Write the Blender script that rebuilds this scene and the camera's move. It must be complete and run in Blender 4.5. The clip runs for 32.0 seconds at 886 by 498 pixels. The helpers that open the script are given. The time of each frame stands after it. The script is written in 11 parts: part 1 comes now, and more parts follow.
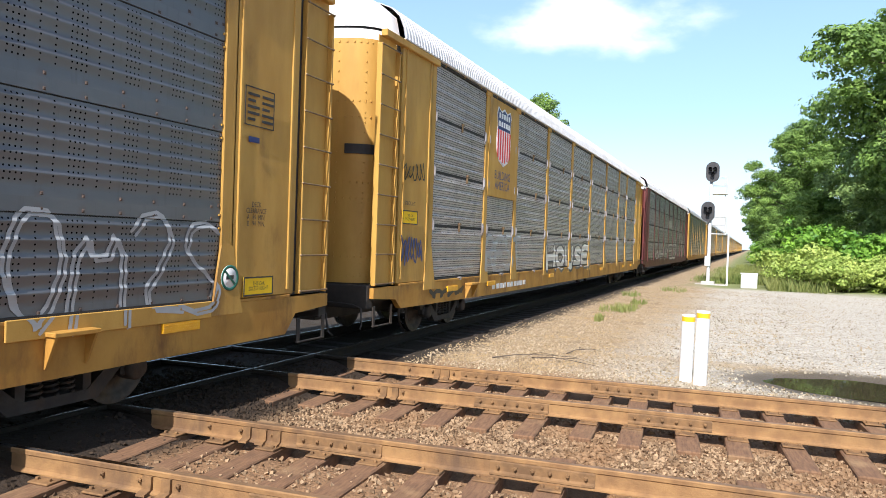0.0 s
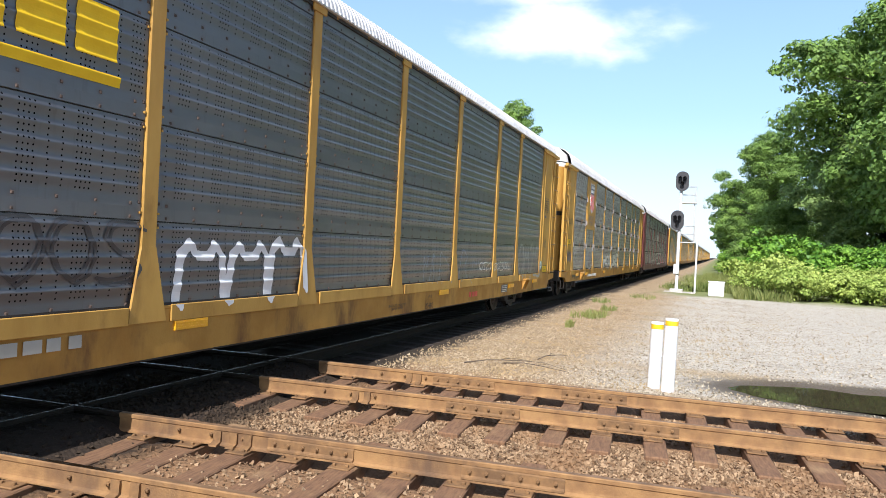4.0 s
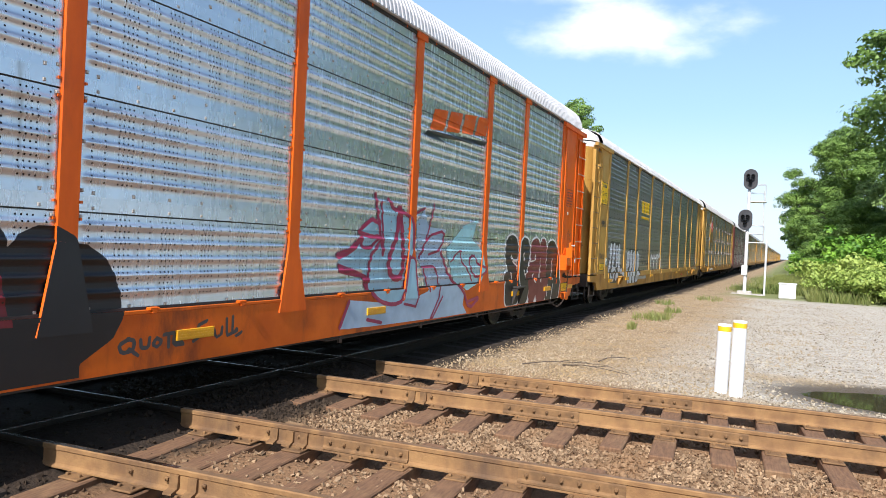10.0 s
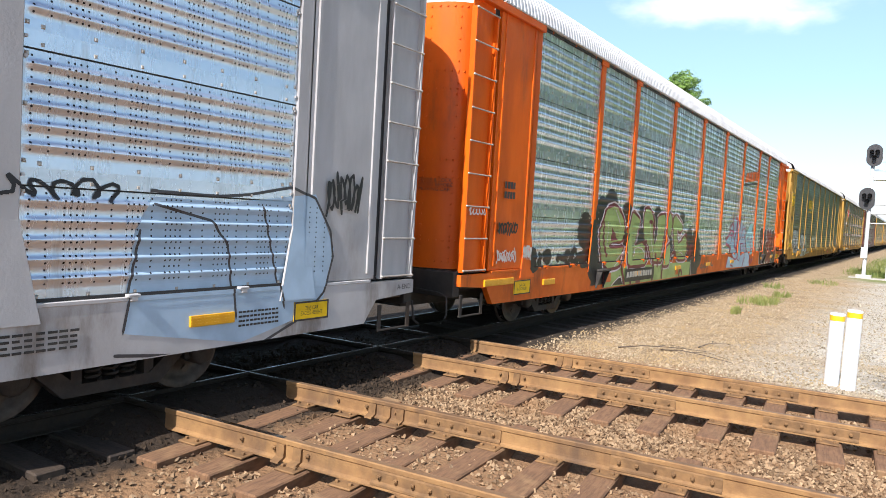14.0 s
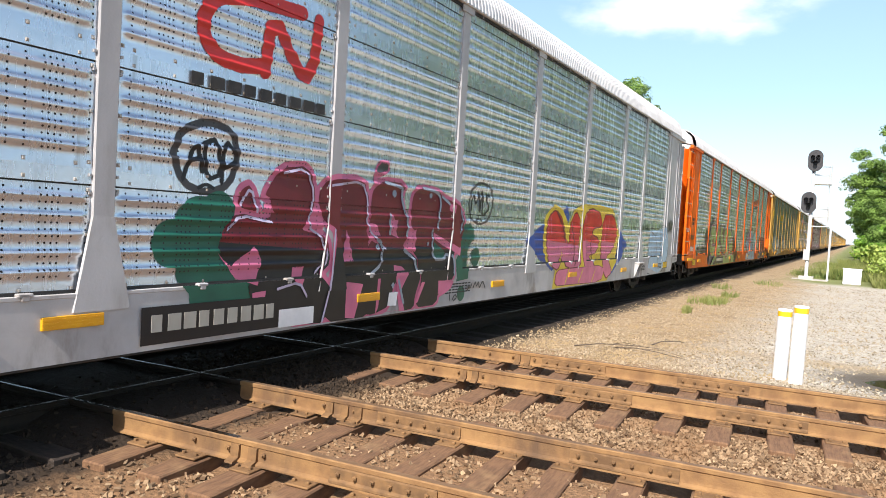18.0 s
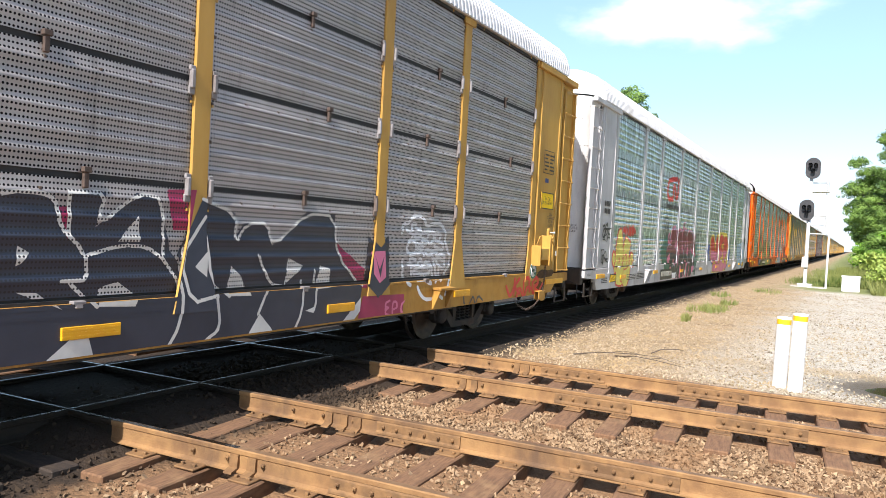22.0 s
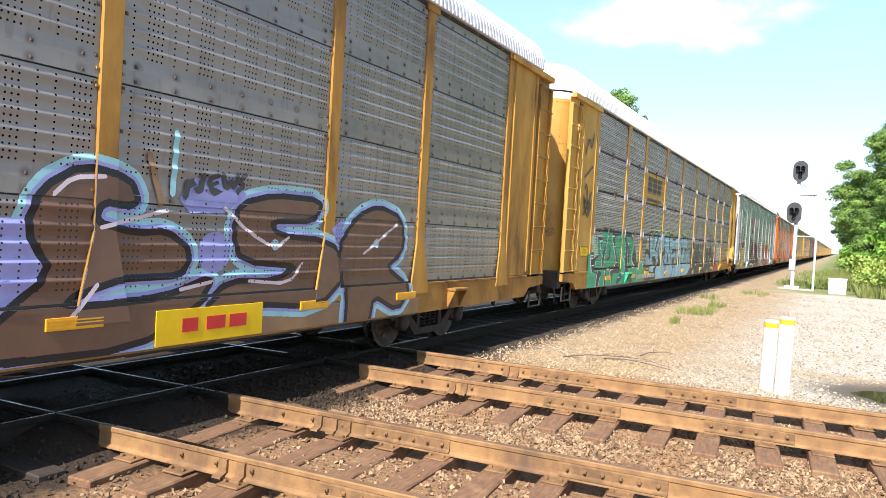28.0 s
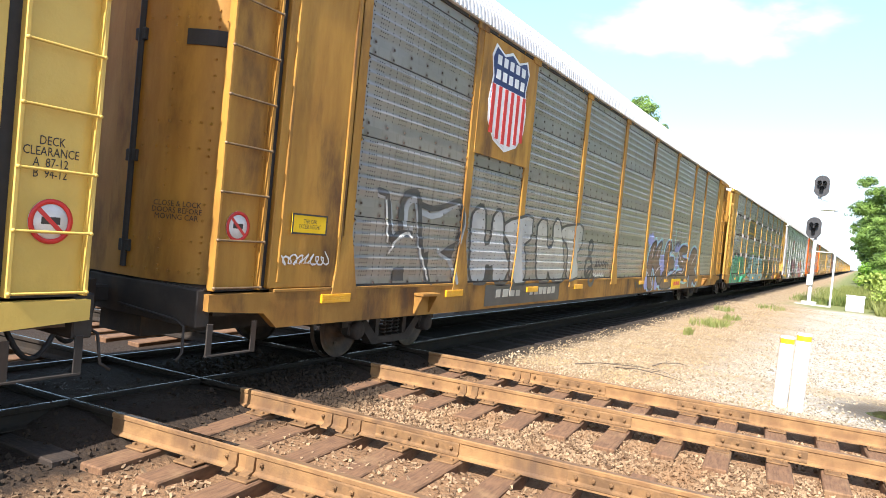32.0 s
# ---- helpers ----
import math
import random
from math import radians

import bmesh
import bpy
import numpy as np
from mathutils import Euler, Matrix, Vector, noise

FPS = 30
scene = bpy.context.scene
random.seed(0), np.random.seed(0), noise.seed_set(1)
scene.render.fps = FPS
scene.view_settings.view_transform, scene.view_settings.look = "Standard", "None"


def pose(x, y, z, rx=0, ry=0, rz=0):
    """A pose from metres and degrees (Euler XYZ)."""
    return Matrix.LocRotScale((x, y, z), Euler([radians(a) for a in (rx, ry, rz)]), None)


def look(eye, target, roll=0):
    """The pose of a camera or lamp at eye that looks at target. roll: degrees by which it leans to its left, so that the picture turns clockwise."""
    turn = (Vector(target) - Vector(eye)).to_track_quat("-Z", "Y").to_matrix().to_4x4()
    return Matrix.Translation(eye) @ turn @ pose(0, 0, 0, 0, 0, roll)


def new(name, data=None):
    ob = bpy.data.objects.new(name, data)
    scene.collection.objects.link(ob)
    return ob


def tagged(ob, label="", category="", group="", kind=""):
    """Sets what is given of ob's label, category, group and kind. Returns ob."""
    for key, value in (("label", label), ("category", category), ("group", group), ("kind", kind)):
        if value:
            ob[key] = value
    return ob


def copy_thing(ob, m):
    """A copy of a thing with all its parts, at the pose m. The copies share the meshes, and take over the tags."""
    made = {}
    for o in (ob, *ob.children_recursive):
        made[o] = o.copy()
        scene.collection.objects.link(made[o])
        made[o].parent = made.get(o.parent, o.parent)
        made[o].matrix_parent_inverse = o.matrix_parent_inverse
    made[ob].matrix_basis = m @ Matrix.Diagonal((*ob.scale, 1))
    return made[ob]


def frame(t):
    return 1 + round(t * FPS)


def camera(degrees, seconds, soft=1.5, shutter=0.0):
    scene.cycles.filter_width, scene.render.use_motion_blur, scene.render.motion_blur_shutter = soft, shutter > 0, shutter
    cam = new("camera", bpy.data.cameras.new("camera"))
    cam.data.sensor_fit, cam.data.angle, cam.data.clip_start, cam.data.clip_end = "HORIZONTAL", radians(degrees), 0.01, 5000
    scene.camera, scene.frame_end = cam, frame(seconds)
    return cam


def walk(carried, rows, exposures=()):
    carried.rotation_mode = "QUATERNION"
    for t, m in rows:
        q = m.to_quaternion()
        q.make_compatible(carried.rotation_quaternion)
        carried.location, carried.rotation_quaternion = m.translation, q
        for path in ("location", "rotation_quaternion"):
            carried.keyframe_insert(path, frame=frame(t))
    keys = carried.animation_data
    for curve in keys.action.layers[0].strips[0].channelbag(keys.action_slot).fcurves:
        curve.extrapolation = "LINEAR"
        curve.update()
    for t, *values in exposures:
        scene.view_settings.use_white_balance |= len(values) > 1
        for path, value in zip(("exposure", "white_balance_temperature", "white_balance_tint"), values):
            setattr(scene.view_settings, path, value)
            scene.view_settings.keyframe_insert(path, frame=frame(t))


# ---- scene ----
SKY_POWER, SUN_POWER = 0.13, 5.0
EXPOSURES = [(t, stops, kelvin, 14) for t, stops, kelvin in ((0, 0.71, 6250), (6, 0.56, 6150), (10, 0.51, 6200), (13, 0.77, 6350), (14, 0.73, 6350), (16, 0.64, 6350), (19, 0.77, 6700), (21, 0.83, 6500), (24, 0.93, 6300), (28, 1.04, 6350), (32, 1.20, 6400))]
# the trees at x 25 and 33 are unseen, added for shade and closure
TREES = [(0, 14.1, 51, 0.4, 1.3), (1, 18.3, 52, 2.0, 1.3), (4, 9.6, 57, 1.1, 0.80), (3, 25, 53, 3.0, 1.2), (1, 13.5, 61, 4.0, 1.0), (3, 33, 55, 5.0, 1.2), (2, 3.9, 60, 5.2, 0.46),
         (1, 4.6, 76, 0.9, 0.74), (0, 5.2, 95, 2.7, 0.6), (3, 5.0, 112, 1.9, 0.8), (3, 4.5, 135, 0.3, 0.8), (3, 5.0, 170, 4.1, 0.8), (3, 5.5, 220, 2.2, 0.8), (3, 6, 290, 3.2, 0.85), (3, 7, 380, 1.2, 0.9),
         (5, -21.6, 76, 1.7, 1.02), (3, -33, 190, 2.4, 1.3),
         # unseen trees added far to the right and behind the camera
         (3, 120, 60, 1.0, 0.9), (3, 128, 30, 2.0, 0.9), (3, 125, 5, 3.0, 0.85), (3, 118, -25, 4.0, 0.9), (3, 124, 85, 4.4, 0.9), (3, 60, -90, 5.0, 0.9), (3, 20, -100, 0.5, 0.9), (3, -20, -105, 0.5, 0.9)]
cam = camera(64.36, 32.0, soft=0.7)
PATH = [
    (0, pose(0.032, -0.016, 1.780, 89.20, -1.95, 23.57)),
    (0.5, pose(0.018, -0.026, 1.781, 89.60, -2.78, 23.93)),
    (1, pose(0.017, -0.027, 1.770, 89.29, -2.65, 23.03)),
    (1.5, pose(0.020, -0.050, 1.787, 89.58, -2.56, 22.66)),
    (2, pose(-0.000, -0.035, 1.772, 90.22, -3.32, 23.09)),
    (2.5, pose(0.013, -0.022, 1.774, 88.64, -3.08, 23.21)),
    (3, pose(0.020, -0.036, 1.774, 88.68, -2.71, 21.68)),
    (3.5, pose(0.024, -0.053, 1.787, 89.07, -2.93, 21.68)),
    (5.5, pose(0.021, -0.134, 1.805, 90.61, -2.16, 19.49)),
    (6, pose(0.017, -0.175, 1.794, 89.95, -2.24, 19.68)),
    (6.5, pose(0.014, -0.124, 1.803, 90.55, -2.25, 21.08)),
    (7, pose(0.007, -0.132, 1.808, 92.66, -1.40, 23.12)),
    (7.5, pose(-0.016, 0.015, 1.795, 91.67, -2.09, 23.53)),
    (8, pose(-0.018, 0.045, 1.770, 91.38, -2.13, 23.47)),
    (8.5, pose(-0.023, 0.062, 1.767, 91.30, -3.65, 25.16)),
    (9, pose(0.013, 0.019, 1.774, 89.89, -2.84, 25.19)),
    (9.5, pose(0.006, 0.061, 1.770, 90.38, -2.68, 25.47)),
    (10, pose(0.014, 0.055, 1.766, 89.50, -2.74, 26.15)),
    (10.5, pose(-0.003, 0.055, 1.769, 88.56, -3.49, 26.46)),
    (11, pose(0.000, 0.060, 1.770, 89.68, -3.83, 26.66)),
    (11.5, pose(-0.007, 0.064, 1.759, 89.69, -3.76, 26.43)),
    (12, pose(0.001, 0.034, 1.764, 90.20, -3.80, 28.46)),
    (12.5, pose(-0.019, 0.035, 1.773, 88.18, -2.12, 30.32)),
    (13, pose(-0.049, 0.008, 1.762, 88.72, -4.11, 34.30)),
    (13.5, pose(0.055, -0.009, 1.857, 87.40, -3.66, 35.25)),
    (15.5, pose(0.014, 0.019, 1.757, 88.66, -1.77, 27.41)),
    (16, pose(-0.003, -0.004, 1.751, 90.27, -1.81, 28.79)),
    (16.5, pose(-0.008, 0.022, 1.758, 88.42, -2.87, 31.22)),
    (17, pose(0.005, 0.022, 1.751, 88.18, -2.49, 31.18)),
    (17.5, pose(-0.004, 0.013, 1.748, 88.73, -2.73, 30.32)),
    (18, pose(0.000, 0.023, 1.752, 87.73, -3.24, 30.30)),
    (18.5, pose(-0.002, 0.015, 1.756, 87.97, -3.63, 30.32)),
    (19, pose(0.003, 0.001, 1.752, 88.43, -3.76, 30.51)),
    (19.5, pose(-0.018, 0.009, 1.760, 88.07, -3.66, 31.92)),
    (20, pose(0.013, 0.010, 1.765, 88.41, -3.15, 31.14)),
    (20.5, pose(0.007, 0.008, 1.761, 88.78, -3.12, 30.61)),
    (21, pose(-0.002, 0.022, 1.758, 88.52, -2.99, 30.53)),
    (21.5, pose(-0.003, 0.018, 1.764, 88.47, -3.06, 30.49)),
    (22, pose(0.000, 0.018, 1.758, 88.43, -3.06, 30.19)),
    (22.5, pose(0.004, 0.019, 1.762, 87.44, -3.92, 28.43)),
    (23, pose(0.010, 0.015, 1.758, 87.97, -3.27, 27.82)),
    (23.5, pose(0.004, 0.015, 1.771, 88.66, -3.81, 28.46)),
    (24, pose(0.005, 0.018, 1.758, 88.85, -3.63, 28.75)),
    (24.5, pose(0.004, 0.025, 1.759, 88.73, -3.80, 29.06)),
    (25, pose(0.019, 0.013, 1.754, 88.39, -3.66, 28.91)),
    (25.5, pose(0.004, 0.014, 1.754, 87.61, -3.46, 28.06)),
    (27.5, pose(0.000, 0.017, 1.792, 88.02, -3.84, 29.32)),
    (28, pose(0.001, 0.010, 1.788, 88.53, -3.27, 29.38)),
    (28.5, pose(-0.007, 0.010, 1.792, 88.26, -2.88, 30.10)),
    (29, pose(-0.017, 0.005, 1.825, 90.07, -6.43, 31.87)),
    (29.5, pose(-0.022, -0.001, 1.824, 90.16, -6.59, 32.85)),
    (30, pose(-0.011, -0.012, 1.821, 92.04, -7.52, 34.98)),
    (30.5, pose(-0.018, -0.005, 1.837, 91.50, -6.90, 34.76)),
    (31, pose(-0.018, 0.001, 1.803, 90.59, -5.42, 32.91)),
    (31.5, pose(-0.007, -0.007, 1.794, 90.11, -4.97, 31.52)),
    (32, pose(-0.018, -0.002, 1.800, 88.52, -5.45, 30.61)),
]
walk(cam, PATH, EXPOSURES)


# ---- world, sun, exposure ----
SUN_FROM = Vector((0.068, -1.05, 1.0)).normalized()
world = bpy.data.worlds.new("sky_world")
scene.world = world
world.use_nodes = True
wn, wl = world.node_tree.nodes, world.node_tree.links
wn.clear()
w_out = wn.new("ShaderNodeOutputWorld")
w_bg = wn.new("ShaderNodeBackground")
w_sky = wn.new("ShaderNodeTexSky")
w_sky.sky_type = "NISHITA"
w_sky.sun_disc = False
w_sky.sun_elevation = math.asin(SUN_FROM.z)
w_sky.sun_rotation = math.atan2(SUN_FROM.x, SUN_FROM.y)
w_sky.dust_density, w_sky.ozone_density, w_sky.air_density = 1.2, 1.0, 1.0
w_bg.inputs["Strength"].default_value = SKY_POWER
# summer haze toward the horizon and one fair-weather cloud bank
w_tc = wn.new("ShaderNodeTexCoord")
w_geo = wn.new("ShaderNodeSeparateXYZ")
wl.new(w_tc.outputs["Generated"], w_geo.inputs[0])


def wmath(op, a, b=None):
    n = wn.new("ShaderNodeMath")
    n.operation = op
    for i, v in enumerate((a, b)):
        if isinstance(v, (int, float)):
            n.inputs[i].default_value = v
        elif v is not None:
            wl.new(v, n.inputs[i])
    return n.outputs[0]


def wstep(v, lo, hi):
    n = wn.new("ShaderNodeMapRange")
    n.interpolation_type = "SMOOTHSTEP"
    wl.new(v, n.inputs["Value"])
    n.inputs["From Min"].default_value, n.inputs["From Max"].default_value = lo, hi
    return n.outputs["Result"]


def wcolour(fac, c1, c2):
    n = wn.new("ShaderNodeMixRGB")
    wl.new(fac, n.inputs["Fac"])
    wl.new(c1, n.inputs["Color1"])
    n.inputs["Color2"].default_value = (*c2, 1)
    return n.outputs[0]


az = wmath("ARCTAN2", w_geo.outputs["X"], w_geo.outputs["Y"])
el = wmath("ARCSINE", w_geo.outputs["Z"])
w_map = wn.new("ShaderNodeMapping")
w_map.inputs["Scale"].default_value = (1.0, 1.0, 2.2)
wl.new(w_tc.outputs["Generated"], w_map.inputs["Vector"])
w_noise = wn.new("ShaderNodeTexNoise")
w_noise.inputs["Scale"].default_value = 5.5
w_noise.inputs["Detail"].default_value = 7.0
w_noise.inputs["Roughness"].default_value = 0.55
wl.new(w_map.outputs["Vector"], w_noise.inputs["Vector"])
puff = wmath("MULTIPLY", wmath("SUBTRACT", w_noise.outputs["Fac"], 0.5), 1.5)


def bank(a, e, wa, we):
    """A soft oval in the sky, broken by the noise; a, e: azimuth and height in degrees."""
    da = wmath("DIVIDE", wmath("SUBTRACT", az, radians(a)), radians(wa))
    de = wmath("DIVIDE", wmath("SUBTRACT", el, radians(e)), radians(we))
    d = wmath("SQRT", wmath("ADD", wmath("MULTIPLY", da, da), wmath("MULTIPLY", de, de)))
    return wstep(wmath("SUBTRACT", wmath("ADD", 1.0, wmath("MULTIPLY", puff, 2.6)), d), -0.55, 1.25)


clouds = wmath("MAXIMUM", wmath("MAXIMUM", bank(-12.0, 17.3, 7.0, 1.7), wmath("MULTIPLY", bank(-15.5, 20.5, 9.0, 1.6), 0.85)), wmath("MAXIMUM", wmath("MULTIPLY", bank(-24, 24, 14, 4.0), 0.7), wmath("MULTIPLY", bank(-3, 31, 14, 3.5), 0.7)))
clouds = wmath("MAXIMUM", clouds, wmath("MULTIPLY", wstep(puff, 0.12, 0.35), wmath("MULTIPLY", wstep(el, 0.6, 0.9), 0.7)))
haze = wmath("SUBTRACT", 1.0, wstep(el, -0.02, 0.85))
low_haze = wmath("SUBTRACT", 1.0, wstep(el, 0.0, 0.20))
col = wcolour(wmath("MULTIPLY", haze, 0.55), w_sky.outputs["Color"], (2.85, 4.85, 6.15))
col = wcolour(wmath("MULTIPLY", low_haze, 0.7), col, (5.6, 6.3, 6.9))
col = wcolour(clouds, col, (8.5, 8.5, 8.5))
wl.new(col, w_bg.inputs["Color"])
wl.new(w_bg.outputs["Background"], w_out.inputs["Surface"])

sun = new("sun", bpy.data.lights.new("sun", "SUN"))
sun.data.energy, sun.data.angle, sun.data.color = SUN_POWER, radians(0.53), (1.0, 0.968, 0.92)
sun.matrix_world = look(SUN_FROM * 100, (0, 0, 0))


# ---- materials ----
def nodes_of(name):
    m = bpy.data.materials.new(name)
    m.use_nodes = True
    t = m.node_tree
    return m, t.nodes, t.links, t.nodes["Principled BSDF"]


def mth(nt, op, a, b=None, c=None):
    """A math node whose inputs are numbers or sockets; returns its output."""
    n = nt.nodes.new("ShaderNodeMath")
    n.operation = op
    for i, v in enumerate((a, b, c)):
        if v is None:
            continue
        if isinstance(v, (int, float)):
            n.inputs[i].default_value = v
        else:
            nt.links.new(v, n.inputs[i])
    return n.outputs[0]


def mixed(nt, fac, c1, c2):
    n = nt.nodes.new("ShaderNodeMixRGB")
    for k, v in (("Fac", fac), ("Color1", c1), ("Color2", c2)):
        if isinstance(v, (int, float)):
            n.inputs[k].default_value = v
        elif isinstance(v, tuple):
            n.inputs[k].default_value = (*v[:3], 1)
        else:
            nt.links.new(v, n.inputs[k])
    return n.outputs[0]


def coords(nt, jitter=True):
    """Object coordinates, shifted for each object by its random number."""
    tc = nt.nodes.new("ShaderNodeTexCoord")
    if not jitter:
        return tc.outputs["Object"]
    info = nt.nodes.new("ShaderNodeObjectInfo")
    add = nt.nodes.new("ShaderNodeVectorMath")
    add.operation = "MULTIPLY_ADD"
    nt.links.new(info.outputs["Random"], add.inputs[0])
    add.inputs[1].default_value = (37, 53, 91)
    nt.links.new(tc.outputs["Object"], add.inputs[2])
    return add.outputs[0]


def noise_of(nt, vec, scale, detail=4.0, rough=0.55, stretch=None):
    if stretch:
        mp = nt.nodes.new("ShaderNodeMapping")
        mp.inputs["Scale"].default_value = stretch
        nt.links.new(vec, mp.inputs["Vector"])
        vec = mp.outputs["Vector"]
    n = nt.nodes.new("ShaderNodeTexNoise")
    n.inputs["Scale"].default_value = scale
    n.inputs["Detail"].default_value = detail
    n.inputs["Roughness"].default_value = rough
    nt.links.new(vec, n.inputs["Vector"])
    return n.outputs["Fac"]


def ramp(nt, fac, lo, hi):
    n = nt.nodes.new("ShaderNodeMapRange")
    n.interpolation_type = "SMOOTHSTEP"
    nt.links.new(fac, n.inputs["Value"])
    n.inputs["From Min"].default_value, n.inputs["From Max"].default_value = lo, hi
    return n.outputs["Result"]


def bump_of(nt, p, height, strength, distance):
    b = nt.nodes.new("ShaderNodeBump")
    b.inputs["Strength"].default_value, b.inputs["Distance"].default_value = strength, distance
    nt.links.new(height, b.inputs["Height"])
    nt.links.new(b.outputs["Normal"], p.inputs["Normal"])


def mat(name, c, c2=None, scale=3.0, rough=0.6, metal=0.0, dirt=None, dirt_at=(0.52, 0.75), dirt_scale=1.2, stretch=None, bump=0.15, bump_scale=40.0, spec=0.5, jitter=True):
    """A painted, rusty, wooden or stony surface: two tones of grain, a layer of grime, fine relief."""
    m, ns, ls, p = nodes_of(name)
    nt = m.node_tree
    v = coords(nt, jitter)
    fine = noise_of(nt, v, scale, 5, 0.6, stretch)
    col = mixed(nt, ramp(nt, fine, 0.3, 0.7), c, c2 or tuple(x * 0.82 for x in c))
    if dirt:
        d = noise_of(nt, v, dirt_scale, 7, 0.65, (1, 1, 0.35))
        col = mixed(nt, ramp(nt, d, *dirt_at), col, dirt)
    ls.new(col, p.inputs["Base Color"])
    p.inputs["Metallic"].default_value = metal
    p.inputs["Specular IOR Level"].default_value = spec
    r = ns.new("ShaderNodeMapRange")
    ls.new(fine, r.inputs["Value"])
    r.inputs["To Min"].default_value, r.inputs["To Max"].default_value = max(0.03, rough - 0.12), min(1, rough + 0.12)
    ls.new(r.outputs["Result"], p.inputs["Roughness"])
    if bump:
        bump_of(nt, p, noise_of(nt, v, bump_scale, 3), bump, 0.01)
    return m


def punching(nt, y, z, holes):
    """1 inside a punched hole. holes: pitch along, pitch up, radius, length of one group of columns (0: evenly spread)."""
    py, pz, rad, grp = holes

    def within(v, pitch):
        return mth(nt, "MULTIPLY", mth(nt, "SUBTRACT", mth(nt, "FRACT", mth(nt, "DIVIDE", v, pitch)), 0.5), pitch)

    u, w = within(y, py), within(z, pz)
    if grp:
        # four close columns, then two single ones
        q = mth(nt, "MULTIPLY", mth(nt, "FRACT", mth(nt, "DIVIDE", y, grp)), grp)
        close = mth(nt, "LESS_THAN", q, 4 * py)
        single = mth(nt, "MINIMUM", mth(nt, "ABSOLUTE", mth(nt, "SUBTRACT", q, grp * 0.53)), mth(nt, "ABSOLUTE", mth(nt, "SUBTRACT", q, grp * 0.78)))
        u = mth(nt, "ADD", mth(nt, "MULTIPLY", close, within(q, py)), mth(nt, "MULTIPLY", mth(nt, "SUBTRACT", 1.0, close), single))
    dist = mth(nt, "SQRT", mth(nt, "ADD", mth(nt, "MULTIPLY", u, u), mth(nt, "MULTIPLY", w, w)))
    hole = mth(nt, "LESS_THAN", dist, rad)
    if grp:
        # the plain band along each lap joint has no holes
        hole = mth(nt, "MULTIPLY", hole, mth(nt, "MULTIPLY", mth(nt, "LESS_THAN", z, 0.815), mth(nt, "GREATER_THAN", z, 0.085)))
    return hole


def panel_mat(name, c, c2, dirt, holes, rough=0.40, metal=0.6, dirt_at=(0.55, 0.8), coat=0.4, coat_rough=0.28, coat_ior=1.55, rust=0.0):
    """Sheet steel with punched holes."""
    m, ns, ls, p = nodes_of(name)
    nt = m.node_tree
    tc = ns.new("ShaderNodeTexCoord")
    v = coords(nt)
    col = mixed(nt, ramp(nt, noise_of(nt, v, 1.3, 6, 0.6, (1, 0.5, 1.5)), 0.3, 0.7), c, c2)
    streak = noise_of(nt, v, 4.0, 6, 0.7, (1, 2.2, 0.22))
    col = mixed(nt, ramp(nt, streak, *dirt_at), col, dirt)
    sep = ns.new("ShaderNodeSeparateXYZ")
    ls.new(tc.outputs["Object"], sep.inputs[0])
    if rust:
        # rust that has bled round the bolts of the lap joints
        y, z = sep.outputs["Y"], sep.outputs["Z"]
        u = mth(nt, "SUBTRACT", y, mth(nt, "MULTIPLY", mth(nt, "ROUND", mth(nt, "DIVIDE", y, 0.397)), 0.397))
        w = mth(nt, "MINIMUM", mth(nt, "ABSOLUTE", mth(nt, "SUBTRACT", z, 0.875)), mth(nt, "ABSOLUTE", mth(nt, "SUBTRACT", z, 0.035)))
        far = mth(nt, "SQRT", mth(nt, "ADD", mth(nt, "MULTIPLY", u, u), mth(nt, "MULTIPLY", w, w)))
        far = mth(nt, "ADD", far, mth(nt, "MULTIPLY", noise_of(nt, v, 9.0, 4), 0.06))
        bled = mth(nt, "MULTIPLY", mth(nt, "SUBTRACT", 1.0, ramp(nt, far, 0.035, 0.095)), rust)
        col = mixed(nt, bled, col, (0.075, 0.04, 0.024))
    hole = punching(nt, sep.outputs["Y"], sep.outputs["Z"], holes)
    col = mixed(nt, hole, col, (0.012, 0.012, 0.013))
    ls.new(col, p.inputs["Base Color"])
    ls.new(mth(nt, "MULTIPLY", mth(nt, "SUBTRACT", 1.0, hole), metal), p.inputs["Metallic"])
    rr = mth(nt, "ADD", mth(nt, "MULTIPLY", streak, 0.3), rough - 0.15)
    ls.new(mth(nt, "MAXIMUM", rr, mth(nt, "MULTIPLY", hole, 0.9)), p.inputs["Roughness"])
    solid = mth(nt, "SUBTRACT", 1.0, hole)
    ls.new(mth(nt, "MULTIPLY", solid, coat), p.inputs["Coat Weight"])
    ls.new(mth(nt, "MULTIPLY", solid, 0.5), p.inputs["Specular IOR Level"])
    p.inputs["Coat Roughness"].default_value = coat_rough
    p.inputs["Coat IOR"].default_value = coat_ior
    bump_of(nt, p, noise_of(nt, v, 5.0, 4), 0.12, 0.02)
    return m


